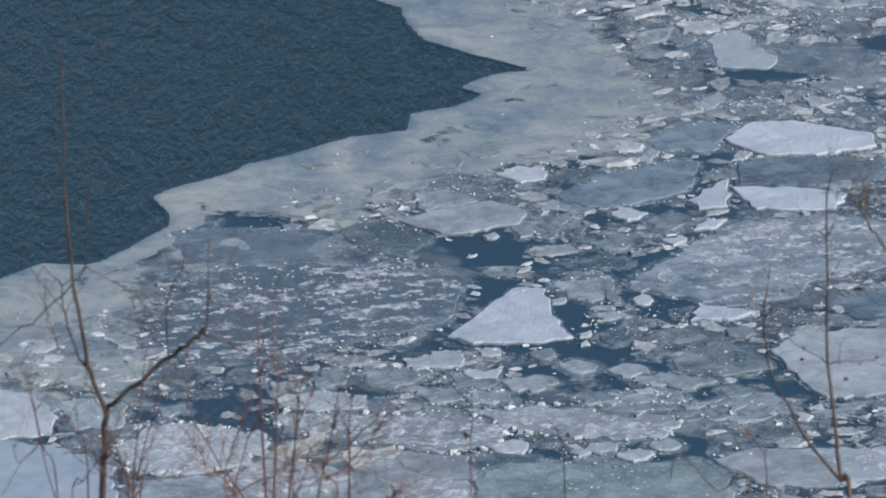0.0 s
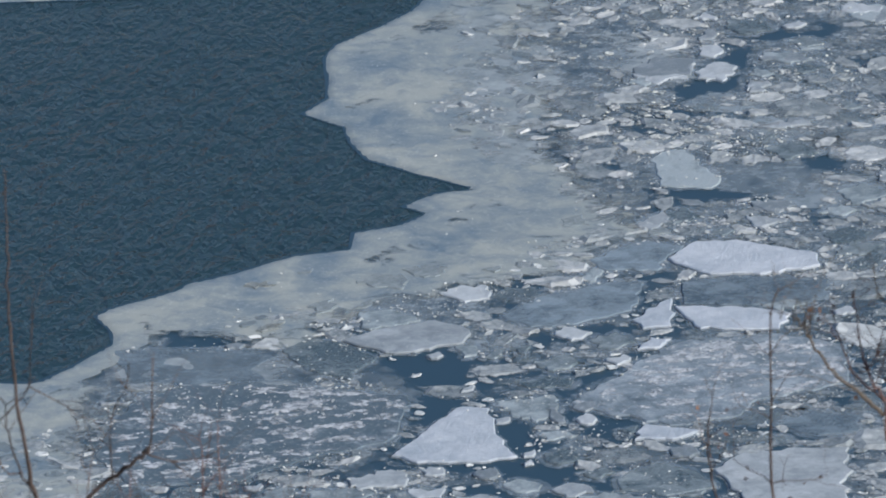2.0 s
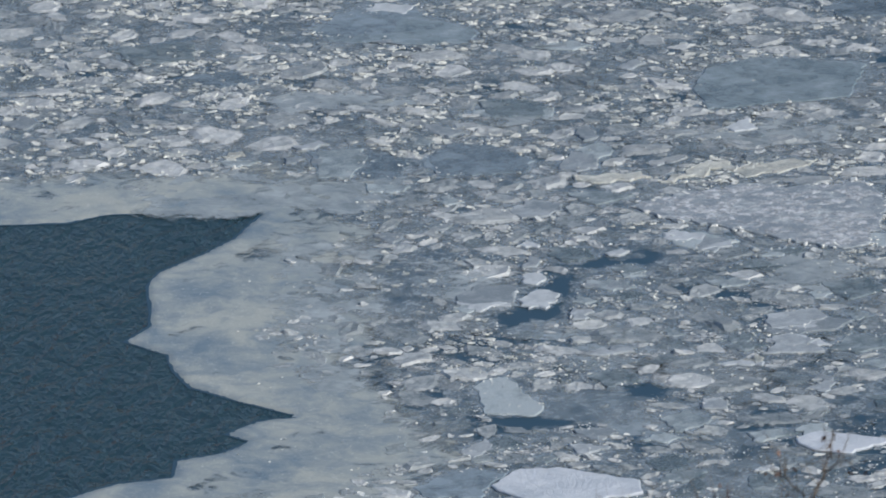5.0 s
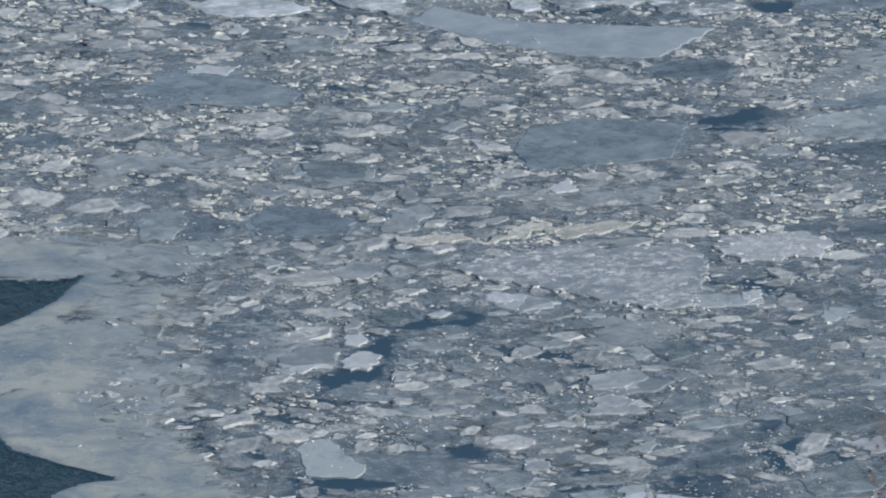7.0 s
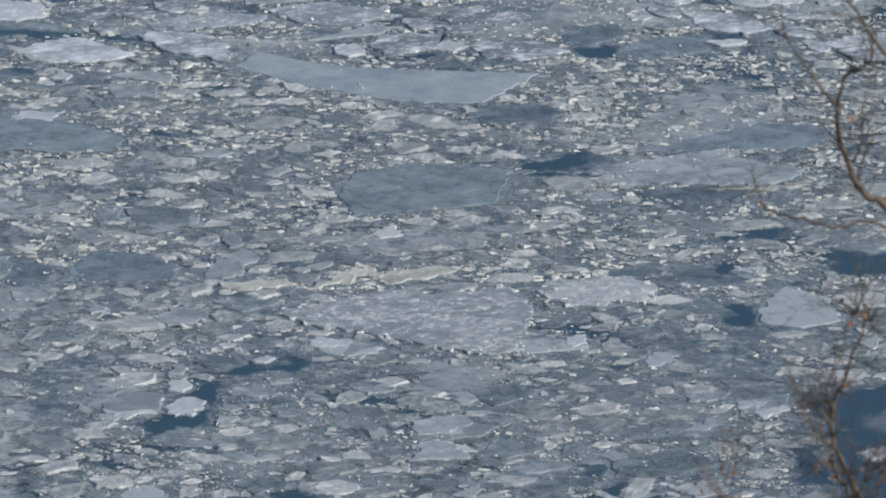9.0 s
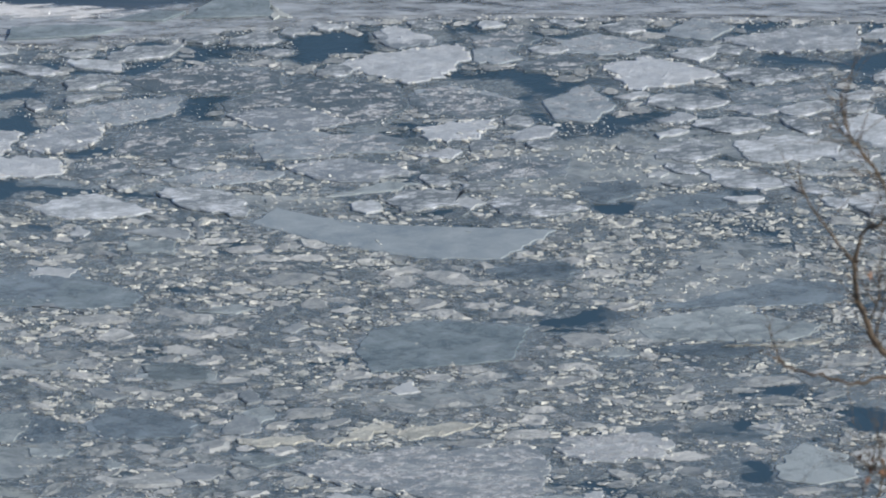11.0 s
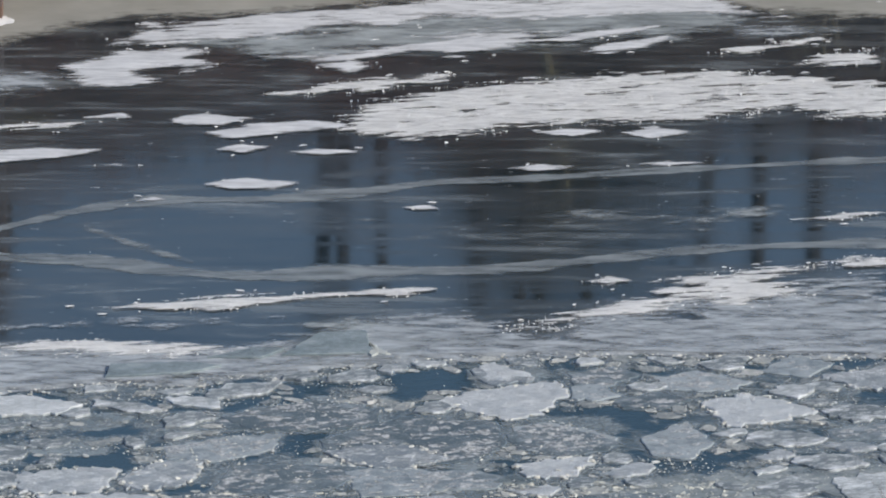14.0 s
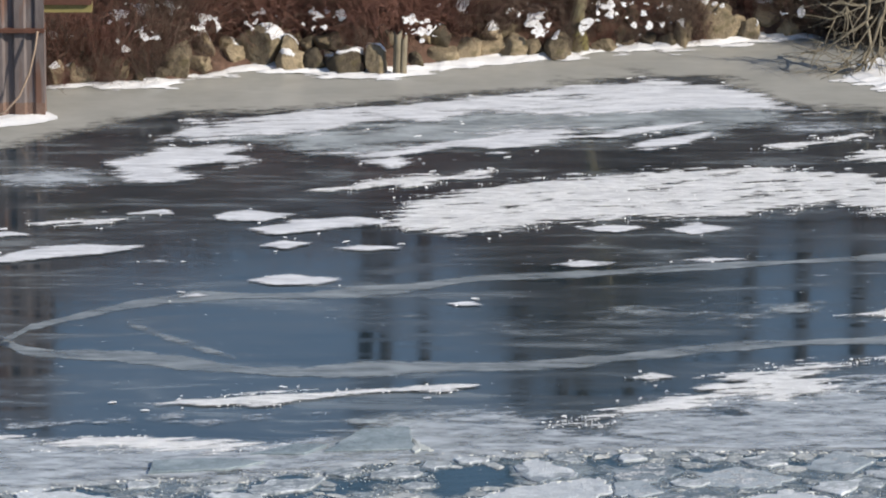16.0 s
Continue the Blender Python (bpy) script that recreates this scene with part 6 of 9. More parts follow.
# crumbs: small bright splinters lying on and between the pieces, their white also standing in for sun glints; rubble:
# angular blocks heaped in the middle of the river
def on_pieces():
    """Broken bits that lie on the far rims of the brash pieces, bright in place of sunlit edges."""
    out = []
    for x, y, r, z in rest:
        if r > 0.06 and brash_rng.rand() < 0.38:
            for _ in range(brash_rng.randint(1, 5)):
                out.append((x + brash_rng.normal(0, 0.55) * r, y + brash_rng.uniform(-0.3, 0.6) * r, 0.004 + 0.014 * brash_rng.rand() ** 2, z + 0.012))
    return out


# the scatter from 76 to 82 m is there as glints on the pans
joined("ice_crumbs", scattered(60000, 51.5, 64, 0.60, 0.003, 0.013, 0.08) + scattered(24000, 64, 82, 0.64, 0.004, 0.017, 0.12) + scattered(9000, 76, 82, 0.55, 0.005, 0.013, 0.0) + edge_bits() + on_pieces(),
       CRUMB, "small bright ice splinters, partly standing in for sun glints", "ice crumbs", lambda r: r * brash_rng.uniform(0.08, 0.32), 0.16, lambda r: -0.3 * r)
pack("ice_rubble", [(x, y, 1.5 * r, 0.12 * z) for x, y, r, z in scattered(22000, 68.2, 77.5, 0.555, 0.008, 0.045, 0.0) + scattered(6500, 63, 68.2, 0.60, 0.006, 0.034, 0.0)],
     RUBBLE, "cream-white ice rubble heaped between plates", "ice rubble", skirt=False)

# blocks pushed up along the edges of the rough floes
for ob, outline, top in ROUGH:
    for (x0, y0), (x1, y1) in zip(outline, outline[1:] + outline[:1]):
        for _ in range(int(math.hypot(x1 - x0, y1 - y0) / (0.10 if top < 0.03 else 0.2))):
            k, r = brash_rng.rand(), 0.010 + 0.032 * brash_rng.rand() ** 2
            v, f = chunk(r, r * brash_rng.uniform(0.15, 0.45), brash_rng, 0.2, -0.5 * r)
            block = part("ice_block", mesh_from("ice_block", v.tolist(), f, CRUMB), ob)
            block.location = (x0 + k * (x1 - x0) + brash_rng.normal(0, 0.03), y0 + k * (y1 - y0) + brash_rng.normal(0, 0.03), top)

# ---- haze: thin, soft-edged ice frozen over the broken pieces, plan outlines in metres ----
haze_count = 0


def haze(outline, cut):
    global haze_count
    haze_count += 1
    me = blanket("hazy_ice", outline, HAZE, 0.0150 + 0.0004 * (haze_count % 9), 0.30, (0.07, 0.06), (0.9, 1.4), 0.001, cut, 0.5, 0.55, 2.3 * haze_count, (2.0, 4.0), cap=9.0)
    thing("hazy_ice", me, "thin hazy film of ice frozen over broken pieces", "ice film", kind="structure")


haze([(1.67, 76.06), (2.21, 77.30), (3.12, 77.89), (4.29, 77.95), (4.96, 77.36), (4.89, 76.06), (3.67, 75.68), (2.29, 75.41)], 0.00)
haze([(3.94, 73.32), (4.02, 73.85), (4.73, 74.30), (5.33, 74.03), (5.40, 73.32), (5.12, 72.62), (4.13, 72.36), (3.72, 72.62)], -0.15)
haze([(-0.60, 77.40), (0.17, 77.79), (0.68, 77.60), (1.06, 77.01), (0.16, 76.82), (-0.41, 76.82)], 0.00)
haze([(-1.60, 75.88), (-0.84, 76.10), (0.41, 75.84), (0.72, 75.50), (-0.21, 75.19), (-1.27, 75.24)], -0.10)
haze([(-1.94, 77.36), (-1.31, 77.79), (-0.73, 77.60), (-0.85, 77.07), (-1.61, 76.88)], 0.00)
haze([(3.64, 77.79), (4.95, 78.28), (6.67, 78.08), (7.03, 76.82), (5.78, 76.24), (4.54, 76.63)], 0.10)
haze([(-4.38, 73.88), (-3.55, 74.45), (-2.95, 74.18), (-2.94, 73.73), (-3.75, 73.52)], 0.00)
haze([(-1.72, 69.99), (-1.61, 70.35), (-1.02, 70.28), (-0.84, 69.99), (-1.25, 69.79)], -0.05)
haze([(-5.02, 68.47), (-3.99, 68.55), (-3.17, 68.27), (-2.37, 68.32), (-2.30, 67.62), (-3.14, 67.28), (-3.82, 67.31), (-4.96, 67.47)], -0.10)
haze([(-3.47, 67.16), (-2.73, 67.01), (-2.46, 65.68), (-2.69, 64.25), (-2.53, 62.87), (-2.99, 62.33), (-3.49, 63.97), (-3.71, 66.26)], 0.00)
haze([(-6.30, 58.44), (-5.65, 58.59), (-4.94, 58.58), (-4.62, 58.22), (-4.69, 57.86), (-5.44, 57.77), (-6.04, 57.85)], -0.10)
haze([(-2.31, 66.26), (-1.42, 66.12), (-1.07, 65.10), (-1.38, 63.97), (-1.98, 64.25)], 0.15)
haze([(2.90, 71.60), (3.50, 72.05), (4.30, 72.10), (4.95, 71.65), (4.80, 71.10), (3.60, 70.95)], 0.00)
haze([(-4.30, 70.90), (-3.30, 71.30), (-2.20, 71.10), (-1.70, 70.40), (-2.60, 69.80), (-3.90, 70.00)], 0.20)
haze([(-0.10, 70.00), (1.60, 70.25), (3.20, 69.90), (3.00, 69.20), (1.20, 68.90), (0.10, 69.20)], 0.25)
haze([(0.81, 66.26), (1.60, 66.56), (2.42, 65.97), (1.84, 64.96), (1.02, 65.39)], 0.15)


# ---- fixed ice before the far bank ----
far_line = ragged(MARGIN + [(30, 200)], 0.12, 0.03, brash_rng)
far_line = [p for p in far_line if p[1] < 83 and p[0] < 30.01][:]
far_line = far_line[:max(i for i, p in enumerate(far_line) if p[0] > 20) + 1]
fixed = far_line + [(60, 82), (60, 97), (24, 101), (9.7, 102.5), (4, 103), (-4, 101.5), (-10, 99.5), (-22, 96), (-60, 90), (-60, 79)]
thing("ice_sheet", slab("ice_sheet", fixed, 0.03, -0.06, SHEET, 0.015), "smooth dark glassy river ice with frosted wisps", "ice sheet", kind="structure")
margin_pts = [p for p in far_line if -9 < p[0] < 10]
foot_v, foot_c = [], []
for mx, my in margin_pts:
    w = 0.10 + 0.30 * float(vnoise(np.array([mx * 2.3]), np.array([4.4]))[0]) ** 2
    foot_v += [(mx, my + 0.10, 0.0335), (mx, my - 0.02, 0.0325), (mx, my - 0.4 * w, 0.018), (mx, my - w, 0.0095)]
    foot_c += [1.0, 1.0, 0.85, 0.0]
foot_me = mesh_from("ice_foot", foot_v, [(4 * i + j, 4 * i + j + 1, 4 * i + j + 5, 4 * i + j + 4) for i in range(len(margin_pts) - 1) for j in range(3)], RIME, True)
set_cover(foot_me, foot_c)
thing("ice_foot", foot_me, "pale frosted foot of the fixed ice", "ice edge", kind="structure")
LAYERS = {
    "shore": (SHORE_ICE, 0.034, "shore_ice", "smooth grey-green ice along the stony bank", "shore ice"),
    "snow": (SNOW, 0.046, "snow_patch", "wind-packed white snow lying on dark ice", "snow patch"),
    "bright": (BRIGHT_SNOW, 0.047, "snow_patch", "crumbly snow over dark ice, whitened to stand in for sun glitter", "snow patch"),
    "frost": (FROST, 0.038, "frosted_ice", "dull grey frosted patch on smooth ice", "frosted ice"),
    "rime": (RIME, 0.040, "frosted_ice", "pale frosted margin of the fixed ice", "frosted ice"),
    "rim": (FRESH_SNOW, 0.050, "shore_snow", "low rim of fresh snow at the foot of the bank", "snow"),
}
# thickness, soft edge, streaks, coarse grain, depth to which gaps reach
FORMS = {"shore": (0.004, 1.1, 0.3, (1.0, 2.5), 9.0), "snow": (0.008, 0.30, 0.55, (0.7, 3.0), 0.38), "bright": (0.010, 0.42, 1.2, (0.8, 4.0), 0.32),
         "frost": (0.004, 1.4, 0.12, (1.0, 2.5), 9.0), "rime": (0.004, 1.0, 0.5, (1.0, 2.5), 9.0), "rim": (0.05, 0.08, 0.9, (1.6, 3.5), 9.0)}
drift_count = 0
flake_rng = np.random.RandomState(77)


def flake_mesh(length, width, seed):
    """A thin, slightly domed flake of snow, long in the wind's direction."""
    rng = np.random.RandomState(seed)
    n = 9
    rim = [(0.5 * length * math.cos(a) * rng.uniform(0.6, 1.1), 0.5 * width * math.sin(a) * rng.uniform(0.4, 1.1)) for a in np.linspace(0, 2 * math.pi, n, endpoint=False)]
    verts = [(x, y, 0.0) for x, y in rim] + [(0.55 * x, 0.55 * y, 0.006 * rng.uniform(0.4, 1.4)) for x, y in rim] + [(0, 0, 0.007)]
    faces = [(i, (i + 1) % n, n + (i + 1) % n, n + i) for i in range(n)] + [(n + i, n + (i + 1) % n, 2 * n) for i in range(n)]
    return mesh_from("flake", verts, faces, FLAKE, True)


FLAKES = [flake_mesh(l, w, 900 + i) for i, (l, w) in enumerate(((0.05, 0.04), (0.09, 0.05), (0.16, 0.05), (0.26, 0.06), (0.06, 0.06), (0.42, 0.06)))]


def drift(kind, outline, rag, cut):
    global drift_count
    drift_count += 1
    material, z, name, label, category = LAYERS[kind]
    thick, soft, streak, grain, cap = FORMS[kind]
    soft = max(0.16, 2.0 * rag) if kind in ("snow", "bright") else soft
    z = z + 0.0006 * (drift_count % 7)
    me = blanket(name, outline, material, z, rag, grain=grain, thick=thick, cut=cut, soft=soft, shift=1.9 * drift_count, streak=streak, cap=cap, cell=(0.04, 0.028) if kind == "bright" else (0.05, 0.035), limit=MARGIN if kind == "rime" else None)
    pieces_of = islands(me)
    ob = thing(name, pieces_of[0], label, category, "snow patches" if name == "snow_patch" else "", "structure" if kind in ("shore", "frost", "rime") else "")
    for piece in pieces_of[1:40]:
        if len(piece.polygons) > 3:
            part("torn_edge", piece, ob)
    if name != "snow_patch":
        return
    if kind == "bright":
        # spots for the white grains that stand in for sun glints
        grid = [v.co for v in pieces_of[0].vertices]
        for _ in range(int(0.20 * len(grid))):
            p = grid[flake_rng.randint(len(grid))]
            if vnoise(np.array([p.x * 1.3]), np.array([p.y * 4.0]))[0] + 0.35 * flake_rng.rand() > 0.62:
                glint_spots.append((p.x, p.y, 0.003 + 0.013 * flake_rng.rand() ** 2, p.z))
    xs, ys = [p[0] for p in outline], [p[1] for p in outline]
    area = (max(xs) - min(xs)) * (max(ys) - min(ys))
    count = int(min(110, (5 if kind == "bright" else 1.5) * area ** 0.7 + 2))
    tries = 0
    while count and tries < 900:
        tries += 1
        x, y = flake_rng.uniform(min(xs) - 0.7, max(xs) + 0.7), flake_rng.uniform(min(ys) - 0.35, max(ys) + 0.3)
        d = float(depth_inside([x], [y], outline)[0])
        if -0.22 < d < (0.5 if kind == "bright" else 0.05) and y < float(shore_y(x)) - 1.2:
            flake = part("flake", FLAKES[(0, 0, 1, 4, 4, 2)[flake_rng.randint(6)]], ob)
            flake.location = (x, y, z + (thick + 0.004 if d > 0.05 else -0.006))
            flake.rotation_euler = (flake_rng.normal(0, 0.05), flake_rng.normal(0, 0.05), flake_rng.normal(0.12, 0.25))
            count -= 1


# near-white grains: the sun's glitter on the snow is put into their colour
GLINT = plain_mat("glint_white_snow", (0.80, 0.81, 0.82), (0.98, 0.98, 0.97), 30.0, 0.2, 0.3, 0.01)
glint_spots = []


def tilted_plate(outline, lift, turn):
    """A plate of clear ice pushed up onto the fixed ice, one edge raised."""
    cx, cy = np.mean([p[0] for p in outline]), np.mean([p[1] for p in outline])
    line = ragged([(x - cx, y - cy) for x, y in outline], 0.12, 0.012, brash_rng)
    ob = thing("ice_plate", slab("ice_plate", line, 0.05, -0.02, ICE["clear"], 0.012), "clear ice plate pushed up onto the fixed ice", "ice plate")
    ob.location, ob.rotation_euler = (cx, cy, 0.03 + lift), turn


def seam(line, width, strength=1.0):
    """A refrozen crack: a flat band of grey ice that wanders over the sheet."""
    pts = np.array(line)
    steps = np.concatenate(([0], np.cumsum(np.hypot(*np.diff(pts, axis=0).T))))
    s = np.arange(0, steps[-1], 0.12)
    x, y = np.interp(s, steps, pts[:, 0]), np.interp(s, steps, pts[:, 1])
    k = np.ones(9) / 9
    y[4:-4], x[4:-4] = np.convolve(y, k, "valid"), np.convolve(x, k, "valid")
    y = y + (fbm(x * 1.1, s * 0 + 3.3, 3) - 0.5) * 0.10
    half = 1.7 * width * (0.5 + 0.9 * (fbm(x * 1.6, s * 0 + 8.8, 3) - 0.5)) * 0.95
    verts, faces = [], []
    for i in range(len(s)):
        for k_, z in ((-1, 0.0345), (-0.6, 0.037), (-0.15, 0.039), (0.3, 0.039), (1, 0.0345)):
            verts.append((x[i], y[i] + k_ * half[i] * 0.5 + 0.015 * k_ * (vnoise(x[i] * 9, k_ * 3.0) - 0.5), z))
    for i in range(len(s) - 1):
        for j in range(4):
            faces.append((i * 5 + j, (i + 1) * 5 + j, (i + 1) * 5 + j + 1, i * 5 + j + 1))
    me = mesh_from("ice_seam", verts, faces, SEAM, True)
    set_cover(me, np.array([0.0, 0.6, 1.0, 0.9, 0.0] * len(s)) * strength)
    thing("ice_seam", me, "pale grey refrozen crack winding over dark ice", "ice seam", "refrozen cracks", "structure")



# ---- snow, frost and seams on the fixed ice, plan outlines in metres ----
drift("shore", [(-7.67, 96.19), (-6.05, 95.25), (-5.17, 96.05), (-3.96, 96.97), (-2.63, 97.27), (-1.14, 97.56), (0.52, 98.16), (1.72, 98.64), (2.93, 99.15), (4.12, 98.7), (5.24, 97.27), (6.16, 97.06), (8.75, 96.77), (9.87, 100.54), (5.39, 101.81), (4.24, 101.81), (2.25, 101.17), (0.62, 100.54), (-0.76, 99.92), (-1.81, 100.23), (-2.87, 100.23), (-3.96, 99.31), (-5.63, 99), (-7.85, 98.7)], 0.25, -0.35)
drift("frost", [(-0.6, 87.59), (1.55, 87.96), (3.72, 88.33), (5.61, 88.57), (5.55, 87.59), (2.95, 86.87), (0.11, 86.63)], 0.9, 0.45)
drift("rime", [(-5.7, 83.41), (-2.63, 83.52), (-0.58, 83.64), (-1.93, 82.86), (-5.32, 82.75)], 0.5, 0.2)
drift("rime", [(1.99, 82.1), (2.09, 83.24), (3.55, 83.86), (4.6, 84.31), (6.35, 84.65), (8.44, 84.76), (8.17, 81.78), (1.99, 81.84)], 0.7, -0.25)
drift("frost", [(-2.11, 82.04), (-1.66, 82.93), (-1.12, 83.41), (-0.16, 83.5), (0.79, 83.02), (1.46, 82.32), (0.78, 82.1), (-0.57, 81.97)], 0.45, 0.0)
drift("rime", [(-6.3, 82.14), (-4.61, 82.1), (-2.59, 82.1), (-1.51, 82.1), (-1.77, 81.42), (-3.48, 80.82), (-6.17, 80.3)], 0.3, -0.5)
drift("frost", [(0.54, 86.63), (1.53, 86.99), (3.33, 87.59), (4.4, 87.59), (4.23, 86.87), (2.24, 86.63)], 0.6, 0.35)
drift("rime", [(-4.28, 82.32), (-2.59, 82.1), (-0.57, 82.53), (-1.51, 82.1), (-3.93, 81.99)], 0.2, 0.0)
drift("rime", [(2.43, 83.41), (3.88, 83.75), (5.33, 83.86), (8.02, 83.97), (7.88, 82.32), (3.47, 81.89), (2.13, 81.93)], 0.5, -0.3)
drift("rime", [(-5.69, 82.1), (-3.27, 82.21), (-1.24, 82.1), (0.78, 82.1), (0.78, 81.71), (-1.9, 81.46), (-3.22, 81.03), (-5.59, 80.62)], 0.25, -0.4)
drift("frost", [(1.74, 86.63), (2.97, 87.35), (5.12, 87.59), (5.58, 87.23), (3.65, 86.63)], 0.7, 0.5)
drift("rime", [(-0.64, 82.52), (-0.16, 83.33), (0.52, 83.45), (1.20, 83.02), (1.87, 82.59), (2.81, 82.28), (5.29, 82.28), (6.17, 82.06), (6.14, 81.68), (0.78, 81.68), (-0.43, 81.89)], 0.35, -0.35)
drift("frost", [(-1.64, 82.09), (-1.18, 82.74), (-0.57, 83.25), (0.18, 83.25), (0.52, 82.63), (-0.16, 81.85), (-1.23, 81.66)], 0.30, -0.30)
drift("rime", [(2.32, 84.18), (3.57, 84.41), (5.49, 85.56), (6.41, 85.56), (6.28, 83.74), (4.21, 83.29), (2.50, 83.18)], 0.60, 0.25)
drift("frost", [(-3.92, 96.12), (-2.62, 96.90), (-0.19, 97.87), (2.53, 98.99), (4.12, 98.84), (5.64, 97.34), (5.43, 96.32), (3.99, 95.31), (1.66, 94.89), (-0.64, 94.19), (-2.17, 94.19), (-3.50, 95.03)], 0.50, 0.45)
drift("snow", [(-4.02, 95.60), (-3.77, 96.23), (-3.48, 96.69), (-2.62, 96.81), (-2.08, 97.16), (-1.29, 97.55), (-0.19, 97.78), (0.92, 98.23), (1.72, 98.69), (2.68, 98.84), (2.93, 99.14), (3.33, 98.99), (3.95, 98.53), (4.41, 98.08), (5.17, 97.34), (5.32, 97.13), (4.84, 97.05), (3.66, 97.05), (2.48, 96.96), (1.38, 96.69), (0.60, 96.81), (-0.03, 96.40), (-0.73, 96.52), (-1.28, 96.23), (-1.74, 95.80), (-2.21, 96.00), (-2.67, 95.88), (-3.29, 95.60)], 0.24, 0.05)
drift("snow", [(-1.96, 95.03), (-1.42, 95.31), (-0.65, 95.37), (0.12, 95.94), (0.90, 96.32), (1.69, 96.52), (2.47, 96.40), (2.07, 95.88), (1.28, 95.26), (0.74, 94.89), (0.12, 95.17), (-0.34, 94.67), (-0.72, 94.05), (-0.95, 94.47), (-1.41, 94.61)], 0.24, 0.04)
drift("snow", [(1.83, 95.83), (2.62, 96.20), (3.57, 96.55), (3.01, 96.17), (2.30, 95.80)], 0.08, -0.02)
drift("snow", [(2.36, 95.20), (2.84, 95.71), (3.70, 96.06), (3.37, 95.43), (2.82, 95.12)], 0.12, -0.02)
drift("snow", [(-4.56, 94.61), (-3.74, 95.26), (-2.97, 95.46), (-2.66, 95.26), (-2.80, 95.03), (-2.50, 94.97), (-2.41, 94.75), (-2.64, 94.47), (-2.93, 94.19), (-3.09, 94.41), (-3.47, 94.19), (-3.23, 93.91), (-3.45, 93.58), (-3.90, 93.42), (-4.45, 93.86)], 0.22, -0.02)
drift("rime", [(-6.14, 94.19), (-5.55, 94.47), (-4.94, 94.61), (-4.47, 94.25), (-4.50, 93.36), (-5.24, 93.04), (-6.09, 93.31)], 0.35, 0.00)
drift("bright", [(-1.85, 93.17), (-1.25, 93.56), (-0.64, 93.86), (0.58, 94.05), (0.65, 93.78), (-0.18, 93.50), (-1.09, 93.20), (-1.62, 93.04)], 0.12, 0.00)
drift("bright", [(-0.70, 92.07), (-0.26, 92.82), (0.42, 93.23), (1.34, 93.64), (2.41, 94.05), (3.56, 94.25), (4.70, 94.11), (5.46, 94.05), (5.98, 93.91), (6.96, 93.64), (6.87, 92.23), (5.87, 92.15), (5.23, 92.42), (4.46, 92.15), (3.48, 91.88), (2.36, 91.80), (1.46, 91.54), (1.01, 91.22), (0.56, 91.09), (-0.03, 91.17), (-0.62, 91.36), (-0.70, 91.62)], 0.24, -0.02)
drift("bright", [(1.79, 93.50), (2.79, 93.97), (3.79, 94.19), (4.71, 94.19), (3.93, 93.75), (2.78, 93.47)], 0.15, 0.00)
drift("snow", [(-3.10, 91.99), (-2.58, 92.26), (-1.97, 92.02), (-2.34, 91.72), (-2.86, 91.72)], 0.07, -0.02)
drift("snow", [(-2.59, 91.33), (-1.97, 91.70), (-1.08, 91.91), (-0.63, 91.62), (-1.66, 91.33), (-2.18, 91.07)], 0.10, -0.02)
drift("snow", [(-2.37, 90.57), (-2.10, 90.81), (-1.74, 90.70), (-2.02, 90.42)], 0.05, -0.02)
drift("snow", [(1.83, 91.36), (2.20, 91.51), (2.72, 91.43), (2.27, 91.20)], 0.06, -0.02)
drift("snow", [(2.90, 91.33), (3.36, 91.62), (3.83, 91.36), (3.31, 91.12)], 0.06, -0.02)
drift("snow", [(-5.95, 89.80), (-5.33, 90.44), (-4.68, 90.63), (-3.93, 90.50), (-4.29, 90.26), (-5.02, 90.03)], 0.07, -0.03)
drift("bright", [(-5.47, 91.59), (-4.88, 91.83), (-4.21, 91.80), (-4.50, 91.59)], 0.08, 0.00)
drift("snow", [(-4.15, 92.04), (-3.70, 92.26), (-3.58, 92.07)], 0.04, -0.02)
drift("snow", [(-6.11, 91.07), (-5.67, 91.20), (-5.48, 91.09), (-6.09, 90.86)], 0.05, -0.02)
drift("bright", [(4.37, 95.23), (4.77, 95.60), (5.40, 95.74), (5.93, 96.14), (5.55, 95.57), (4.91, 95.23)], 0.10, 0.00)
drift("bright", [(5.42, 94.58), (5.83, 95.17), (6.46, 95.31), (6.42, 94.75)], 0.12, 0.00)
drift("rime", [(4.12, 96.61), (4.83, 96.90), (6.13, 96.52), (6.67, 96.17), (5.57, 96.00), (4.78, 95.86)], 0.25, -0.05)
drift("snow", [(-2.46, 89.02), (-1.99, 89.25), (-1.30, 89.07), (-1.62, 88.82), (-2.13, 88.85)], 0.05, -0.02)
drift("snow", [(-3.34, 88.28), (-3.17, 88.42), (-3.00, 88.33)], 0.03, -0.01)
drift("snow", [(-3.82, 89.83), (-3.65, 89.93), (-3.54, 89.80)], 0.03, -0.01)
drift("snow", [(-1.47, 90.47), (-1.06, 90.63), (-0.58, 90.50), (-0.99, 90.34)], 0.05, -0.02)
drift("snow", [(1.40, 89.70), (1.80, 89.88), (2.24, 89.80), (1.80, 89.60)], 0.05, -0.02)
drift("snow", [(2.94, 89.91), (3.49, 90.06), (4.00, 89.98), (3.48, 89.83)], 0.05, -0.01)
drift("snow", [(0.04, 88.01), (0.33, 88.13), (0.55, 87.91), (0.22, 87.86)], 0.05, 0.00)
drift("bright", [(-3.84, 83.81), (-2.78, 84.08), (-2.17, 84.31), (-1.00, 84.42), (-0.55, 84.40), (-1.54, 84.12), (-2.09, 83.74), (-2.50, 83.81)], 0.10, 0.00)
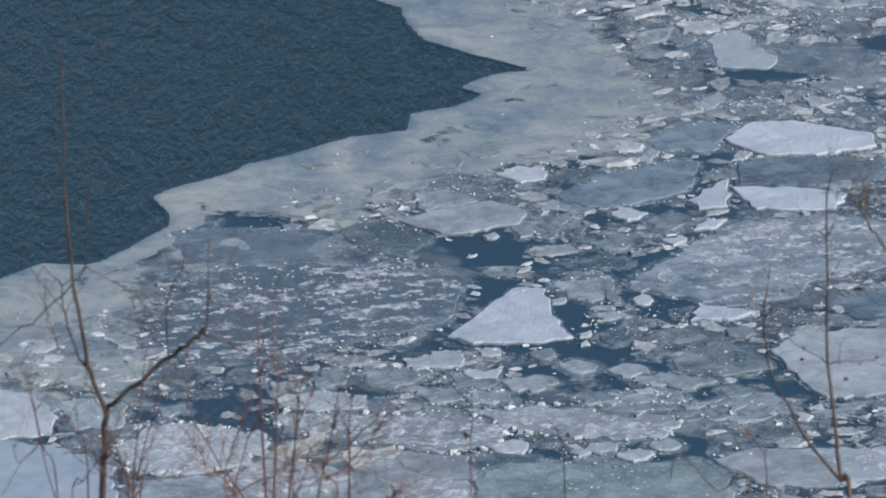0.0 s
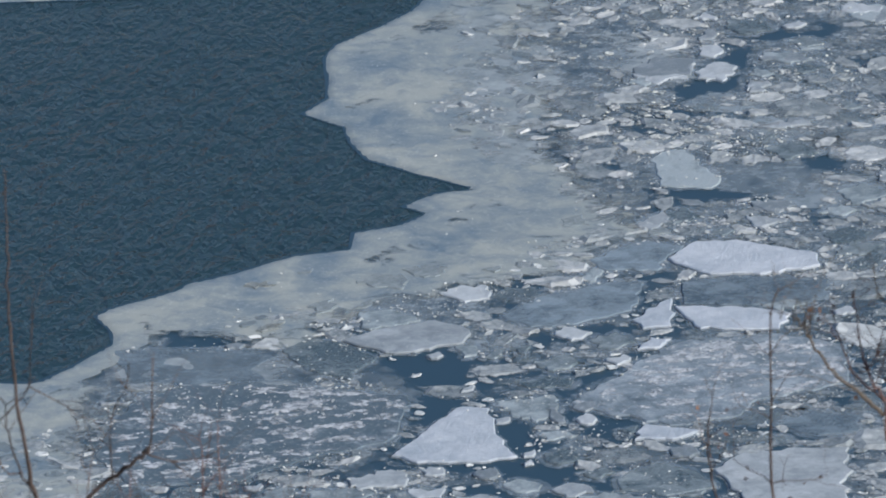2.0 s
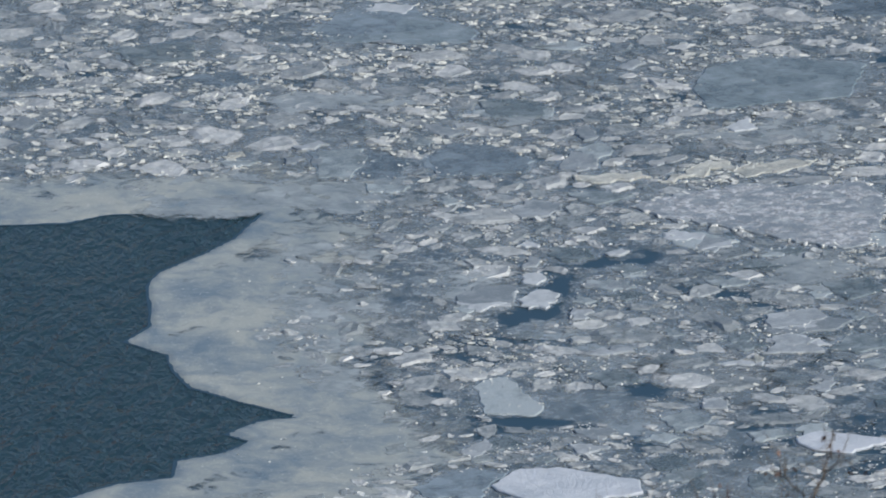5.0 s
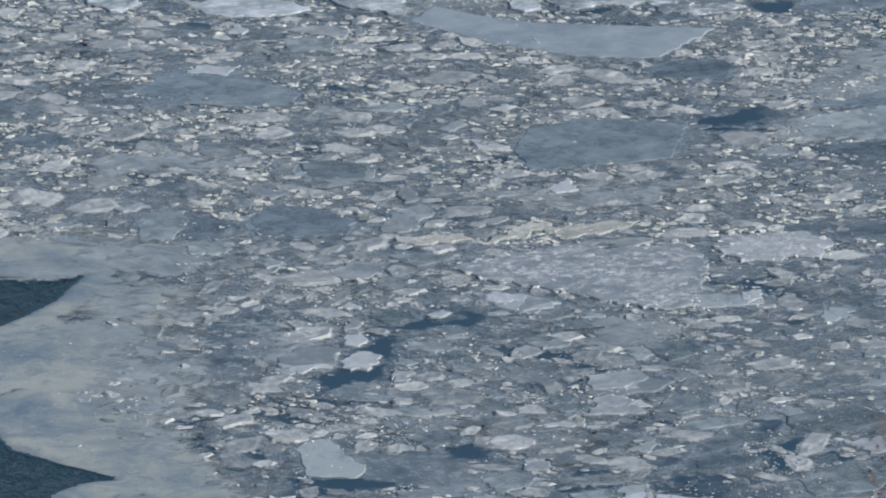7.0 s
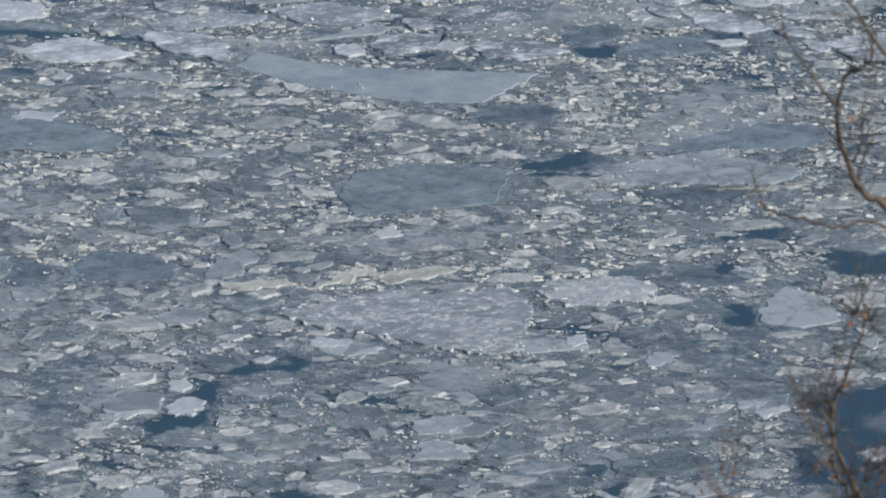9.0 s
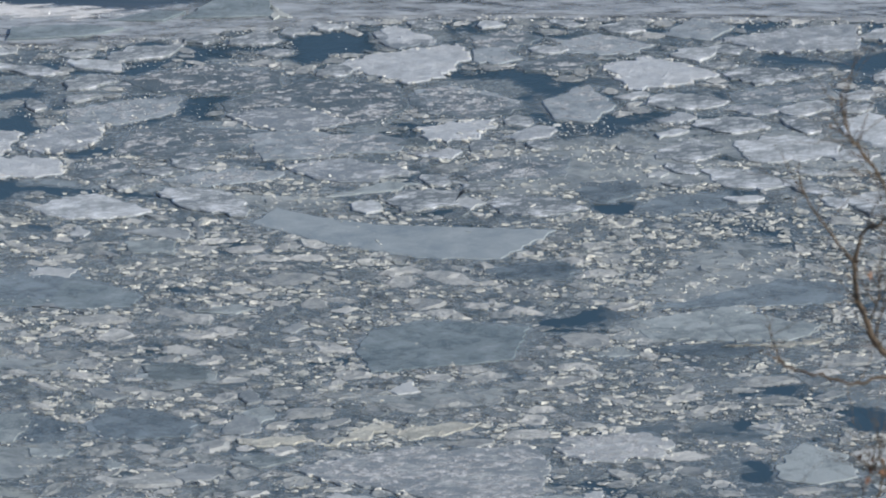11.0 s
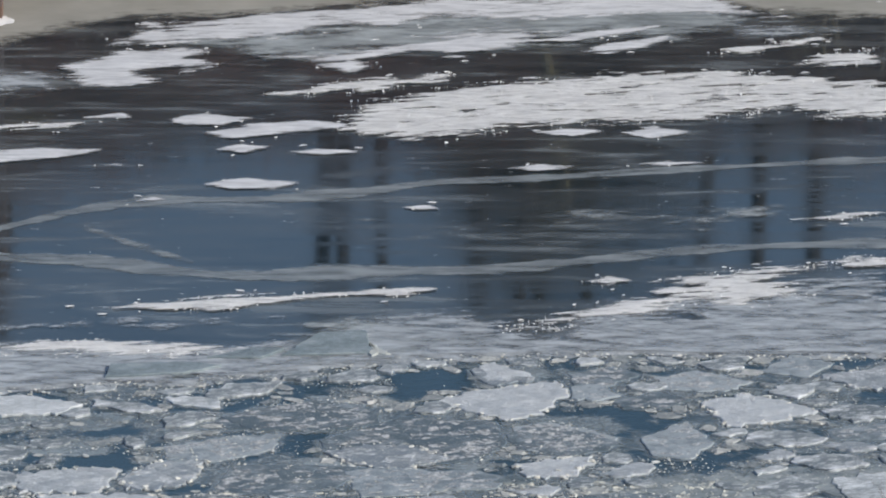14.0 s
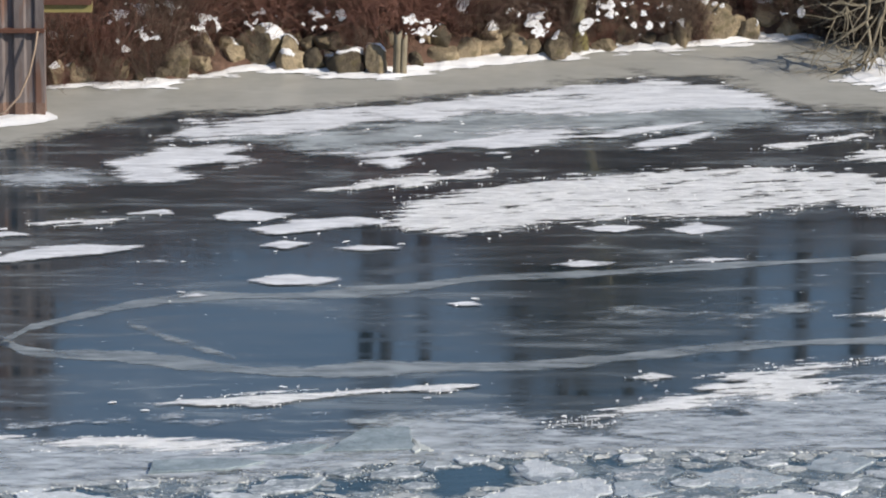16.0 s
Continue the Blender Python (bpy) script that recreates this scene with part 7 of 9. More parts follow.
drift("bright", [(-0.68, 84.37), (-0.17, 84.58), (0.42, 84.60), (-0.03, 84.26)], 0.07, 0.00)
drift("bright", [(-4.95, 82.22), (-3.95, 82.53), (-3.07, 82.42), (-1.98, 82.18), (-2.58, 82.01), (-3.93, 82.03)], 0.14, 0.00)
drift("bright", [(-5.58, 82.48), (-5.25, 82.61), (-5.04, 82.53), (-5.57, 82.35)], 0.06, 0.00)
drift("bright", [(1.26, 82.90), (1.82, 83.39), (2.31, 83.83), (3.01, 84.40), (3.59, 85.08), (4.45, 85.55), (5.50, 85.78), (6.43, 85.83), (6.41, 85.55), (5.00, 85.36), (4.42, 84.97), (4.88, 84.40), (4.23, 83.90), (3.55, 84.03), (2.85, 83.59), (2.09, 83.34), (1.74, 82.96)], 0.22, 0.00)
drift("bright", [(2.26, 84.85), (2.62, 85.04), (2.89, 84.90), (2.54, 84.71)], 0.08, 0.03)
drift("bright", [(4.97, 87.45), (5.62, 87.81), (6.13, 87.81), (5.59, 87.40)], 0.12, 0.06)
drift("rim", [(-6.6, 96.57), (-5.93, 97.06), (-5.49, 97.03), (-5.35, 96.83), (-5.51, 96.57), (-6.58, 96.16)], 0.05, 0.0)
drift("rim", [(-5.62, 98.7), (-4.66, 98.7), (-3.95, 99), (-3.8, 99.31), (-2.86, 99.86), (-1.81, 99.86), (-0.76, 99.55), (0.62, 100.29), (1.75, 100.61), (2.25, 100.86), (3.39, 100.92), (4.22, 101.43), (5.37, 101.49), (5.43, 101.02), (4.2, 100.8), (3.37, 100.36), (2.23, 100.23), (1.74, 99.92), (0.61, 99.68), (-0.19, 99.25), (-0.75, 98.94), (-1.79, 99.12), (-2.84, 99.18), (-3.79, 98.82), (-3.93, 98.4), (-4.64, 98.22), (-5.6, 98.28)], 0.22, 0.0)
drift("rim", [(5.55, 98.7), (5.84, 99.46), (6.26, 99.92), (7.39, 99.92), (7.26, 97.95), (6.17, 98.25)], 0.2, 0.0)
seam([(-5.35, 86.70), (-5.15, 87.11), (-4.67, 87.42), (-4.19, 87.84), (-3.48, 88.25), (-2.77, 88.40), (-2.19, 88.35), (-1.62, 88.40), (-0.97, 88.57), (-0.32, 88.70), (0.33, 89.15), (1.57, 89.27), (3.04, 89.58), (4.51, 89.88), (5.75, 90.09), (7.46, 90.21)], 0.50)
seam([(-5.35, 86.70), (-5.53, 86.37), (-5.38, 86.09), (-5.08, 85.90), (-4.59, 85.87), (-4.10, 85.87), (-3.39, 85.57), (-2.68, 85.29), (-1.84, 85.11), (-1.14, 85.22), (-0.59, 85.34), (0.81, 85.34), (1.51, 85.50), (2.21, 85.71), (2.92, 85.99), (3.64, 86.23), (4.49, 86.39), (5.54, 86.46), (7.19, 86.56)], 0.66)
seam([(-3.98, 87.18), (-3.5, 86.63), (-3.13, 86.25), (-2.55, 85.69)], 0.42, 0.4)
tilted_plate([(-1.41, 81.93), (-0.98, 82.71), (-0.42, 82.8), (-0.33, 82.06), (-0.9, 81.97)], 0.0, (0.05, 0.02, 0))
tilted_plate([(-3.48, 81.12), (-3.44, 81.54), (-2.64, 81.63), (-2.1, 81.54), (-2.56, 81.25)], 0.0, (0.04, 0.01, 0))
tilted_plate([(-2.31, 81.84), (-1.78, 82.19), (-1.38, 82.14), (-1.64, 81.84)], 0.0, (0.03, -0.01, 0))


joined("snow_grains", glint_spots, GLINT, "white grains standing in for sun glints on wind-blown snow", "snow grains", lambda r: r * brash_rng.uniform(0.15, 0.45), 0.25, lambda r: -0.4 * r)

# ---- far bank ----
bank_rng = np.random.RandomState(5)


def tube(points, radii, sides=5):
    """Vertices and faces of a tapered stem along points."""
    pts = [Vector(p) for p in points]
    verts, faces = [], []
    for i, p in enumerate(pts):
        d = (pts[min(i + 1, len(pts) - 1)] - pts[max(i - 1, 0)]).normalized()
        u = d.cross(Vector((0.31, 0.95, 0.12))).normalized()
        v = d.cross(u)
        for k in range(sides):
            a = 2 * math.pi * k / sides
            verts.append(tuple(p + (u * math.cos(a) + v * math.sin(a)) * radii[i]))
    for i in range(len(pts) - 1):
        for k in range(sides):
            a, b = i * sides + k, i * sides + (k + 1) % sides
            faces.append((a, b, b + sides, a + sides))
    faces.append(tuple(range(sides))[::-1])
    faces.append(tuple((len(pts) - 1) * sides + k for k in range(sides)))
    return verts, faces


class Bundle:
    """Stems gathered into one mesh."""

    def __init__(self):
        self.verts, self.faces = [], []

    def add(self, vf):
        n = len(self.verts)
        self.verts += vf[0]
        self.faces += [tuple(i + n for i in f) for f in vf[1]]

    def mesh(self, name, material):
        return mesh_from(name, self.verts, self.faces, material, True)


def wander(start, way, length, steps, wobble, rng, droop=0.0):
    p, d = Vector(start), Vector(way).normalized()
    out = [p.copy()]
    for _ in range(steps):
        d = (d + Vector(rng.normal(0, wobble, 3)) + Vector((0, 0, -droop))).normalized()
        p = p + d * (length / steps)
        out.append(p.copy())
    return out


def branchy(bundle, start, way, length, radius, rng, levels, wobble=0.12, kids=4, sides=5, spread=0.8, lift=0.25):
    """A limb that tapers and forks into finer ones."""
    steps = max(3, int(5 if levels else 4))
    line = wander(start, way, length, steps, wobble, rng)
    radii = [radius * (1 - 0.75 * i / steps) for i in range(steps + 1)]
    bundle.add(tube(line, radii, sides))
    if levels == 0:
        return
    for k in range(kids):
        i = rng.randint(max(1, steps // 3), steps + 1)
        d = (line[i] - line[i - 1]).normalized()
        side = Vector(rng.normal(0, 1, 3))
        side = (side - d * side.dot(d)).normalized()
        way2 = d * (1 - 0.4 * spread) + side * spread + Vector((0, 0, lift))
        branchy(bundle, line[i], way2, length * rng.uniform(0.4, 0.65), radii[i] * 0.65, rng, levels - 1, wobble, kids, max(3, sides - 1), spread, lift)


def boulder(x, back, size, squash, cap, seed, spot=None):
    rng = np.random.RandomState(seed)
    bm = bmesh.new()
    bmesh.ops.create_icosphere(bm, subdivisions=4 if spot else 3, radius=1.0)
    off = Vector(rng.uniform(-50, 50, 3))
    flats = [(Vector(rng.normal(0, 1, 3)).normalized(), rng.uniform(0.45, 0.72)) for _ in range(10)]
    for v in bm.verts:
        p = v.co.normalized()
        for n, d in flats:
            over = p.dot(n) - d
            if over > 0:
                p = p - n * over
        p = p * (1 + 0.08 * noise.noise(p * 1.7 + off) + 0.07 * noise.noise(p * 4 + off) + 0.03 * noise.noise(p * 11 + off))
        v.co = Vector((p.x * size * rng_sx(seed), p.y * size * 0.9, p.z * size * squash))
    for f in bm.faces:
        f.smooth = True
    me = bpy.data.meshes.new("boulder")
    bm.to_mesh(me)
    me.materials.append(STONE)
    y = float(shore_y(x)) + back
    z = max(0.0, float(ground_z(x, y))) + size * squash * 0.45
    if spot:
        y, z = spot
    label = "brown mossy riprap boulder capped with snow" if cap else "brown mossy riprap boulder at the waterline"
    ob = thing("boulder", me, label, "boulder", "riprap boulders")
    ob.location, ob.rotation_euler = (x, y, z), (0, 0, 0.0 if spot else rng.uniform(0, 6.28))
    if cap:
        capm = bmesh.new()
        keep = {}
        for f in bm.faces:
            if f.normal.z > 0.58 and noise.noise(f.calc_center_median() * 3 + off) > cap + 0.04:
                vs = []
                for v in f.verts:
                    if v.index not in keep:
                        keep[v.index] = capm.verts.new(v.co + v.normal * (0.006 + 0.012 * max(0, v.normal.z)))
                    vs.append(keep[v.index])
                capm.faces.new(vs).smooth = True
        cm = bpy.data.meshes.new("snow_cap")
        capm.to_mesh(cm)
        cm.materials.append(FRESH_SNOW)
        capm.free()
        for piece in islands(cm)[:4] if len(cm.polygons) else []:
            part("snow_cap", piece, ob, "patchy white snow cap")
    bm.free()


def rng_sx(seed):
    return 0.85 + 0.4 * ((seed * 37) % 100) / 100


def stone(x, y, foot, width, height, cap, seed):
    """A boulder of a given width and height, its foot sunk a little."""
    boulder(x, 0, width * 0.62, height / width * 1.1, cap, seed, (y, foot + height * 0.42))


seed = 100
for row, (back, gap, lo, hi) in enumerate(((0.45, 0.5, 0.12, 0.24), (0.85, 0.5, 0.12, 0.25), (1.3, 0.7, 0.12, 0.25))):
    x = -9.0 + 0.2 * row
    while x < 9.0:
        size = bank_rng.uniform(lo, hi)
        boulder(x, back + bank_rng.uniform(-0.08, 0.12), size, bank_rng.uniform(0.75, 1.1), (0.02 if bank_rng.rand() < 0.5 else 0), seed)
        seed += 1
        x += size * bank_rng.uniform(1.1, 1.5) + gap * bank_rng.uniform(0, 2)


def shrub(height, stems, material, label, seed, lean=0.0, spread=0.22):
    """A many-stemmed leafless shrub at the origin."""
    rng = np.random.RandomState(seed)
    b = Bundle()
    for _ in range(stems):
        foot = (rng.normal(0, spread), rng.normal(0, spread), -0.1)
        way = (rng.normal(lean, 0.28), rng.normal(-0.25, 0.28), 1.0)
        h = height * rng.uniform(0.5, 1.1)
        line = wander(foot, way, h, 5, 0.09, rng, droop=rng.uniform(0, 0.30) if rng.rand() < 0.5 else 0.0)
        r = rng.uniform(0.003, 0.008)
        b.add(tube(line, [r * (1 - 0.14 * i) for i in range(6)], 3))
        for _k in range(3):
            i = rng.randint(1, 5)
            way2 = (rng.normal(0, 0.5), rng.normal(0, 0.5), rng.uniform(-0.4, 1.2))
            b.add(tube(wander(line[i], way2, h * 0.4, 3, 0.15, rng, 0.08), [r * 0.6, r * 0.5, r * 0.4, r * 0.3], 3))
    return thing("shrub", b.mesh("shrub", material), label, "shrub", "bank shrubs")


def bank_spot(x, back, sink=0.05):
    y = float(shore_y(x)) + back
    return x, y, float(ground_z(x, y)) - sink


kinds = [shrub(1.0 + 0.12 * i, 130, (RED_TWIG, BRUSH_BARK)[i % 2], ("leafless reddish-brown shrub thicket on the bank", "leafless grey-brown shrub thicket on the bank")[i % 2], 400 + i,
               lean=(-0.15, 0.1, 0.2)[i % 3]) for i in range(8)]
for i, ob in enumerate(kinds):
    ob.matrix_basis = pose(*bank_spot(-8.5 + 2.3 * i, 1.0))
for i in range(170):
    x = bank_rng.uniform(-9.5, 9.5)
    back = (-0.15 if x < -3.6 else 0.22) + bank_rng.choice((0.55, 0.75, 0.95, 1.2, 1.5, 1.8)) + bank_rng.uniform(-0.2, 0.2)
    size = bank_rng.uniform(0.65, 1.05)
    copy_thing(kinds[bank_rng.randint(8)], pose(*bank_spot(x, back), 0, 0, bank_rng.uniform(-60, 60)) @ Matrix.Diagonal((size, size, size, 1)))
# taller thicket behind, mirrored in the smooth ice
for i in range(110):
    size = bank_rng.uniform(1.0, 1.6)
    spot = bank_spot(bank_rng.uniform(-12, 12), bank_rng.uniform(2.6, 5.6))
    copy_thing(kinds[bank_rng.randint(8)], pose(*spot, 0, 0, bank_rng.uniform(-60, 60)) @ Matrix.Diagonal((size, size, size, 1)))
tall = shrub(1.1, 150, OLIVE_BARK, "tall leafless olive-brown thicket higher on the bank", 440)
tall.matrix_basis = pose(*bank_spot(3.0, 5.0))
for i in range(20):
    size = bank_rng.uniform(2.2, 5.2) if i < 11 else bank_rng.uniform(2.0, 3.8)
    spot = bank_spot(0.5 + 0.38 * i + bank_rng.uniform(-0.35, 0.35) if i < 11 else 4.9 + 0.6 * (i - 11), bank_rng.uniform(5.0, 8.0))
    copy_thing(tall, pose(*spot, 0, 0, bank_rng.uniform(-60, 60)) @ Matrix.Diagonal((0.36 * size, 0.36 * size, size, 1)))
for i in range(18):
    size = bank_rng.uniform(1.3, 1.8)
    spot = bank_spot(bank_rng.uniform(-9.0, -3.4), bank_rng.uniform(2.6, 4.2))
    copy_thing(tall, pose(*spot, 0, 0, bank_rng.uniform(-60, 60)) @ Matrix.Diagonal((0.6 * size, 0.6 * size, size, 1)))

# low tufts between the boulders
for i in range(24):
    size = bank_rng.uniform(0.3, 0.55)
    spot = bank_spot(bank_rng.uniform(-6.0, 6.0), bank_rng.uniform(0.05, 0.5))
    copy_thing(kinds[bank_rng.randint(8)], pose(*spot, 0, 0, bank_rng.uniform(-60, 60)) @ Matrix.Diagonal((size, size, size, 1)))

# snow lying between the stems: broken, uneven patches
for i in range(85):
    x, back = bank_rng.uniform(-7, 7), bank_rng.uniform(0.3, 1.9)
    size = bank_rng.uniform(0.03, 0.095)
    line = [(size * bank_rng.uniform(0.5, 1.2) * math.cos(a), 0.7 * size * bank_rng.uniform(0.5, 1.2) * math.sin(a)) for a in np.linspace(0, 6.28, 8, endpoint=False)]
    me = blanket("snow_clump", line, FRESH_SNOW, 0.0, 0.17, (0.022, 0.022), (7, 7), 0.02, 0.05, 1.2, 0.05, 5.3 * i, (9, 9))
    if not len(me.polygons):
        continue
    ob = thing("snow_clump", me, "small clump of snow caught in the brush", "snow", "snow clumps")
    sx, sy, sz = bank_spot(x, back)
    ob.location, ob.rotation_euler = (sx, sy - 0.42, sz + 0.24 + bank_rng.uniform(0, 0.25)), (bank_rng.uniform(0.4, 0.9), bank_rng.uniform(-0.2, 0.2), 0)

# a dark, dense bush at the foot of the dead tree
dark_bush = shrub(1.1, 260, DARK_BARK, "dark dense leafless bush beside the dead branches", 431, 0.1, 0.3)
dark_bush.matrix_basis = pose(*bank_spot(6.0, 0.3))
for x, back, size in ((6.5, 0.2, 1.1), (5.7, 0.7, 1.0), (6.9, 0.6, 1.2), (5.3, 0.5, 0.6)):
    copy_thing(dark_bush, pose(*bank_spot(x, back), 0, 0, 40 * x) @ Matrix.Diagonal((size, size, size, 1)))

# ---- riprap along the waterline: plan, foot height, width, height, snow cap ----
stone(-5.47, 98.57, 0.02, 0.35, 0.38, 0.05, 500)
stone(-5.24, 98.68, 0.06, 0.24, 0.30, 0.02, 501)
stone(-5.05, 98.64, 0.00, 0.37, 0.25, 0, 502)
stone(-4.54, 98.74, 0.04, 0.27, 0.33, 0, 503)
stone(-3.71, 99.01, 0.02, 0.45, 0.60, 0, 504)
stone(-3.46, 99.15, 0.04, 0.32, 0.33, 0, 505)
stone(-2.99, 99.68, 0.15, 0.27, 0.25, 0.02, 506)
stone(-2.96, 99.55, 0.07, 0.29, 0.28, 0, 507)
stone(-2.56, 99.66, -0.01, 0.58, 0.59, 0.02, 508)
stone(-2.18, 99.42, -0.01, 0.35, 0.50, 0.03, 509)
stone(-2.08, 99.37, -0.01, 0.42, 0.38, 0.04, 510)
stone(-2.12, 99.96, 0.17, 0.31, 0.25, 0, 511)
stone(-1.68, 99.90, 0.13, 0.34, 0.32, 0, 512)
stone(-1.31, 99.31, -0.01, 0.50, 0.48, 0.02, 513)
stone(-0.93, 99.19, -0.01, 0.34, 0.50, 0.02, 514)
stone(-1.60, 99.54, -0.01, 0.29, 0.28, 0.03, 515)
stone(-1.80, 99.39, -0.01, 0.32, 0.33, 0, 516)
stone(-0.39, 99.51, 0.01, 0.32, 0.25, 0, 517)
stone(0.05, 99.79, -0.00, 0.48, 0.28, 0, 518)
stone(0.39, 99.99, -0.00, 0.52, 0.35, 0, 519)
stone(0.82, 100.46, 0.13, 0.60, 0.30, 0, 520)
stone(0.66, 100.13, 0.03, 0.44, 0.30, 0, 521)
stone(0.99, 100.16, -0.01, 0.50, 0.34, 0, 522)
stone(1.30, 100.14, -0.01, 0.32, 0.30, 0, 523)
stone(1.62, 100.07, -0.01, 0.47, 0.40, 0.02, 524)
stone(2.18, 101.08, 0.26, 0.21, 0.22, 0, 525)
stone(2.27, 100.78, 0.12, 0.21, 0.22, 0, 526)
stone(2.50, 100.64, 0.03, 0.23, 0.30, 0, 527)
stone(2.32, 100.42, -0.01, 0.32, 0.22, 0.02, 528)
stone(2.66, 100.64, 0.01, 0.24, 0.20, 0.05, 529)
stone(3.48, 100.68, -0.01, 0.29, 0.52, 0.02, 530)
stone(3.89, 101.05, -0.01, 0.51, 0.54, 0, 531)
stone(4.20, 101.08, -0.01, 0.33, 0.37, 0, 532)
stone(4.38, 101.03, -0.01, 0.36, 0.37, 0.04, 533)
stone(4.72, 101.45, 0.14, 0.36, 0.29, 0, 534)
stone(3.22, 100.68, -0.01, 0.28, 0.25, 0, 535)
stone(2.97, 100.69, -0.01, 0.33, 0.25, 0, 536)
stone(4.99, 101.23, 0.01, 0.33, 0.31, 0.03, 537)
stone(-4.30, 98.72, 0.01, 0.24, 0.18, 0, 538)
stone(-3.98, 98.82, 0.04, 0.24, 0.22, 0.04, 539)



# ---- steel sheet pile, wooden post, trunk and the trees above the bank ----
def sheet_pile(x0, x1, y, height):
    """A pile of interlocked steel sheets, ribbed, with a rusty band and foot."""
    root = thing("steel_pile", None, "weathered grey-brown ribbed steel sheet pile with rusty foot", "steel pile")
    root.location = ((x0 + x1) / 2, y, 0)
    half = (x1 - x0) / 2
    ribs = [(-half, 0.25), (-half, -0.02), (-half * 0.82, -0.05), (-half * 0.45, -0.05), (-half * 0.36, 0.0), (-half * 0.12, 0.0), (-half * 0.03, -0.05),
            (half * 0.30, -0.05), (half * 0.38, -0.02), (half * 0.62, -0.02), (half * 0.70, -0.05), (half, -0.05), (half, 0.35), (0, 0.6)]
    for name, z0, z1, mat, grow, label in (("sheet", 0.24, height, RUST, 1.0, ""), ("rusty_foot", -0.5, 0.24, RUST_FOOT, 1.0, "rust-red foot")):
        n = len(ribs)
        verts = [(px * grow, py, z0) for px, py in ribs] + [(px * grow, py, z1) for px, py in ribs]
        faces = [(i, (i + 1) % n, (i + 1) % n + n, i + n) for i in range(n)] + [tuple(range(n, 2 * n))]
        part(name, mesh_from(name, verts, faces, mat), root, label)
    bandv = [(sx * (half + 0.012), sy, z) for z in (1.26, 1.31) for sx, sy in ((-1, -0.115), (1, -0.115), (1, 0.3), (-1, 0.3))]
    part("band", mesh_from("band", bandv, [(0, 1, 5, 4), (1, 2, 6, 5), (2, 3, 7, 6), (3, 0, 4, 7), (4, 5, 6, 7), (3, 2, 1, 0)], RUST_BAND), root, "rusty horizontal band")
    return root


pile = sheet_pile(-6.32, -5.52, 96.9, 4.5)
rope = Bundle()
rope.add(tube([(-5.60, 96.74, 1.30), (-5.64, 96.70, 1.05), (-5.72, 96.68, 0.72), (-5.86, 96.66, 0.40), (-6.05, 96.65, 0.18), (-6.25, 96.65, 0.08)], [0.016] * 6, 5))
thing("mooring_rope", rope.mesh("mooring_rope", ROPE), "frayed tan rope hanging down the steel pile", "rope")


def weathered_post(x, y, radius, height, lean):
    root = thing("wooden_post", None, "split grey weathered wooden mooring post frozen in at the bank", "wooden post")
    root.location = (x, y, 0)
    for k, (dx, r, h) in enumerate(((-0.035, radius, height), (0.05, radius * 0.8, height * 0.9))):
        n, verts, faces = 10, [], []
        for i, z in enumerate(np.linspace(-0.4, h, 7)):
            for a in range(n):
                t = 2 * math.pi * a / n
                rr = r * (1 + 0.14 * math.sin(3 * t + k) + 0.06 * math.sin(7 * t)) * (1 - 0.05 * i / 6)
                verts.append((dx + lean * z + rr * math.cos(t), rr * math.sin(t), z + (0.05 * math.sin(2.3 * t + k) if i == 6 else 0)))
        for i in range(6):
            faces += [(i * n + a, i * n + (a + 1) % n, (i + 1) * n + (a + 1) % n, (i + 1) * n + a) for a in range(n)]
        faces.append(tuple(6 * n + a for a in range(n)))
        part("timber", mesh_from("timber", verts, faces, OLD_WOOD, True), root)


weathered_post(-0.62, 99.05, 0.062, 0.66, 0.03)


def leaning_trunk(x, y, base_r, height, material, label, seed, lean=(0.1, 0.1), crown=3, flare=1.5, wobble=0.05):
    rng = np.random.RandomState(seed)
    root = thing("tree", None, label, "tree", "bank trees")
    z = float(ground_z(x, y))
    root.location = (x, y, z - 0.1)
    line = wander((0, 0, 0), (lean[0], lean[1], 1), height, 9, wobble, rng)
    radii = [base_r * (flare if i == 0 else 1.0 - 0.085 * i) for i in range(10)]
    part("trunk", mesh_from("trunk", *tube(line, radii, 9), material, True), root)
    b = Bundle()
    for k in range(crown * 4):
        i = rng.randint(4, 10)
        a = rng.uniform(0, 6.28)
        branchy(b, line[i], (math.cos(a), math.sin(a), 0.7), height * rng.uniform(0.15, 0.32), radii[i] * 0.5, rng, 2, 0.14, 3, 4)
    part("limbs", b.mesh("limbs", material), root)


leaning_trunk(1.86, 100.42, 0.115, 3.8, LICHEN_BARK, "old tree trunk with yellow lichen at the foot of the bank", 7, (0.06, 0.15), crown=2, flare=2.3)


def beam(x0, x1, y, z0, z1, pile):
    """A yellow-painted beam under a brown plank, bolted to the pile."""
    for name, a, b, d, mat, label in (("beam", z0, z1, 0.10, YELLOW_PAINT, "faded yellow beam"), ("plank", z1 + 0.003, z1 + 0.16, 0.16, RUST_BAND, "rusty brown plank")):
        ox, oy, _ = pile.location
        verts = [(x - ox, y + sy * d - oy, z) for z in (a, b) for x, sy in ((x0, -1), (x1, -1), (x1, 1), (x0, 1))]
        part(name, mesh_from(name, verts, [(0, 1, 5, 4), (1, 2, 6, 5), (2, 3, 7, 6), (3, 0, 4, 7), (4, 5, 6, 7), (3, 2, 1, 0)], mat), pile, label)


beam(-5.60, -4.86, 97.1, 1.50, 1.62, pile)

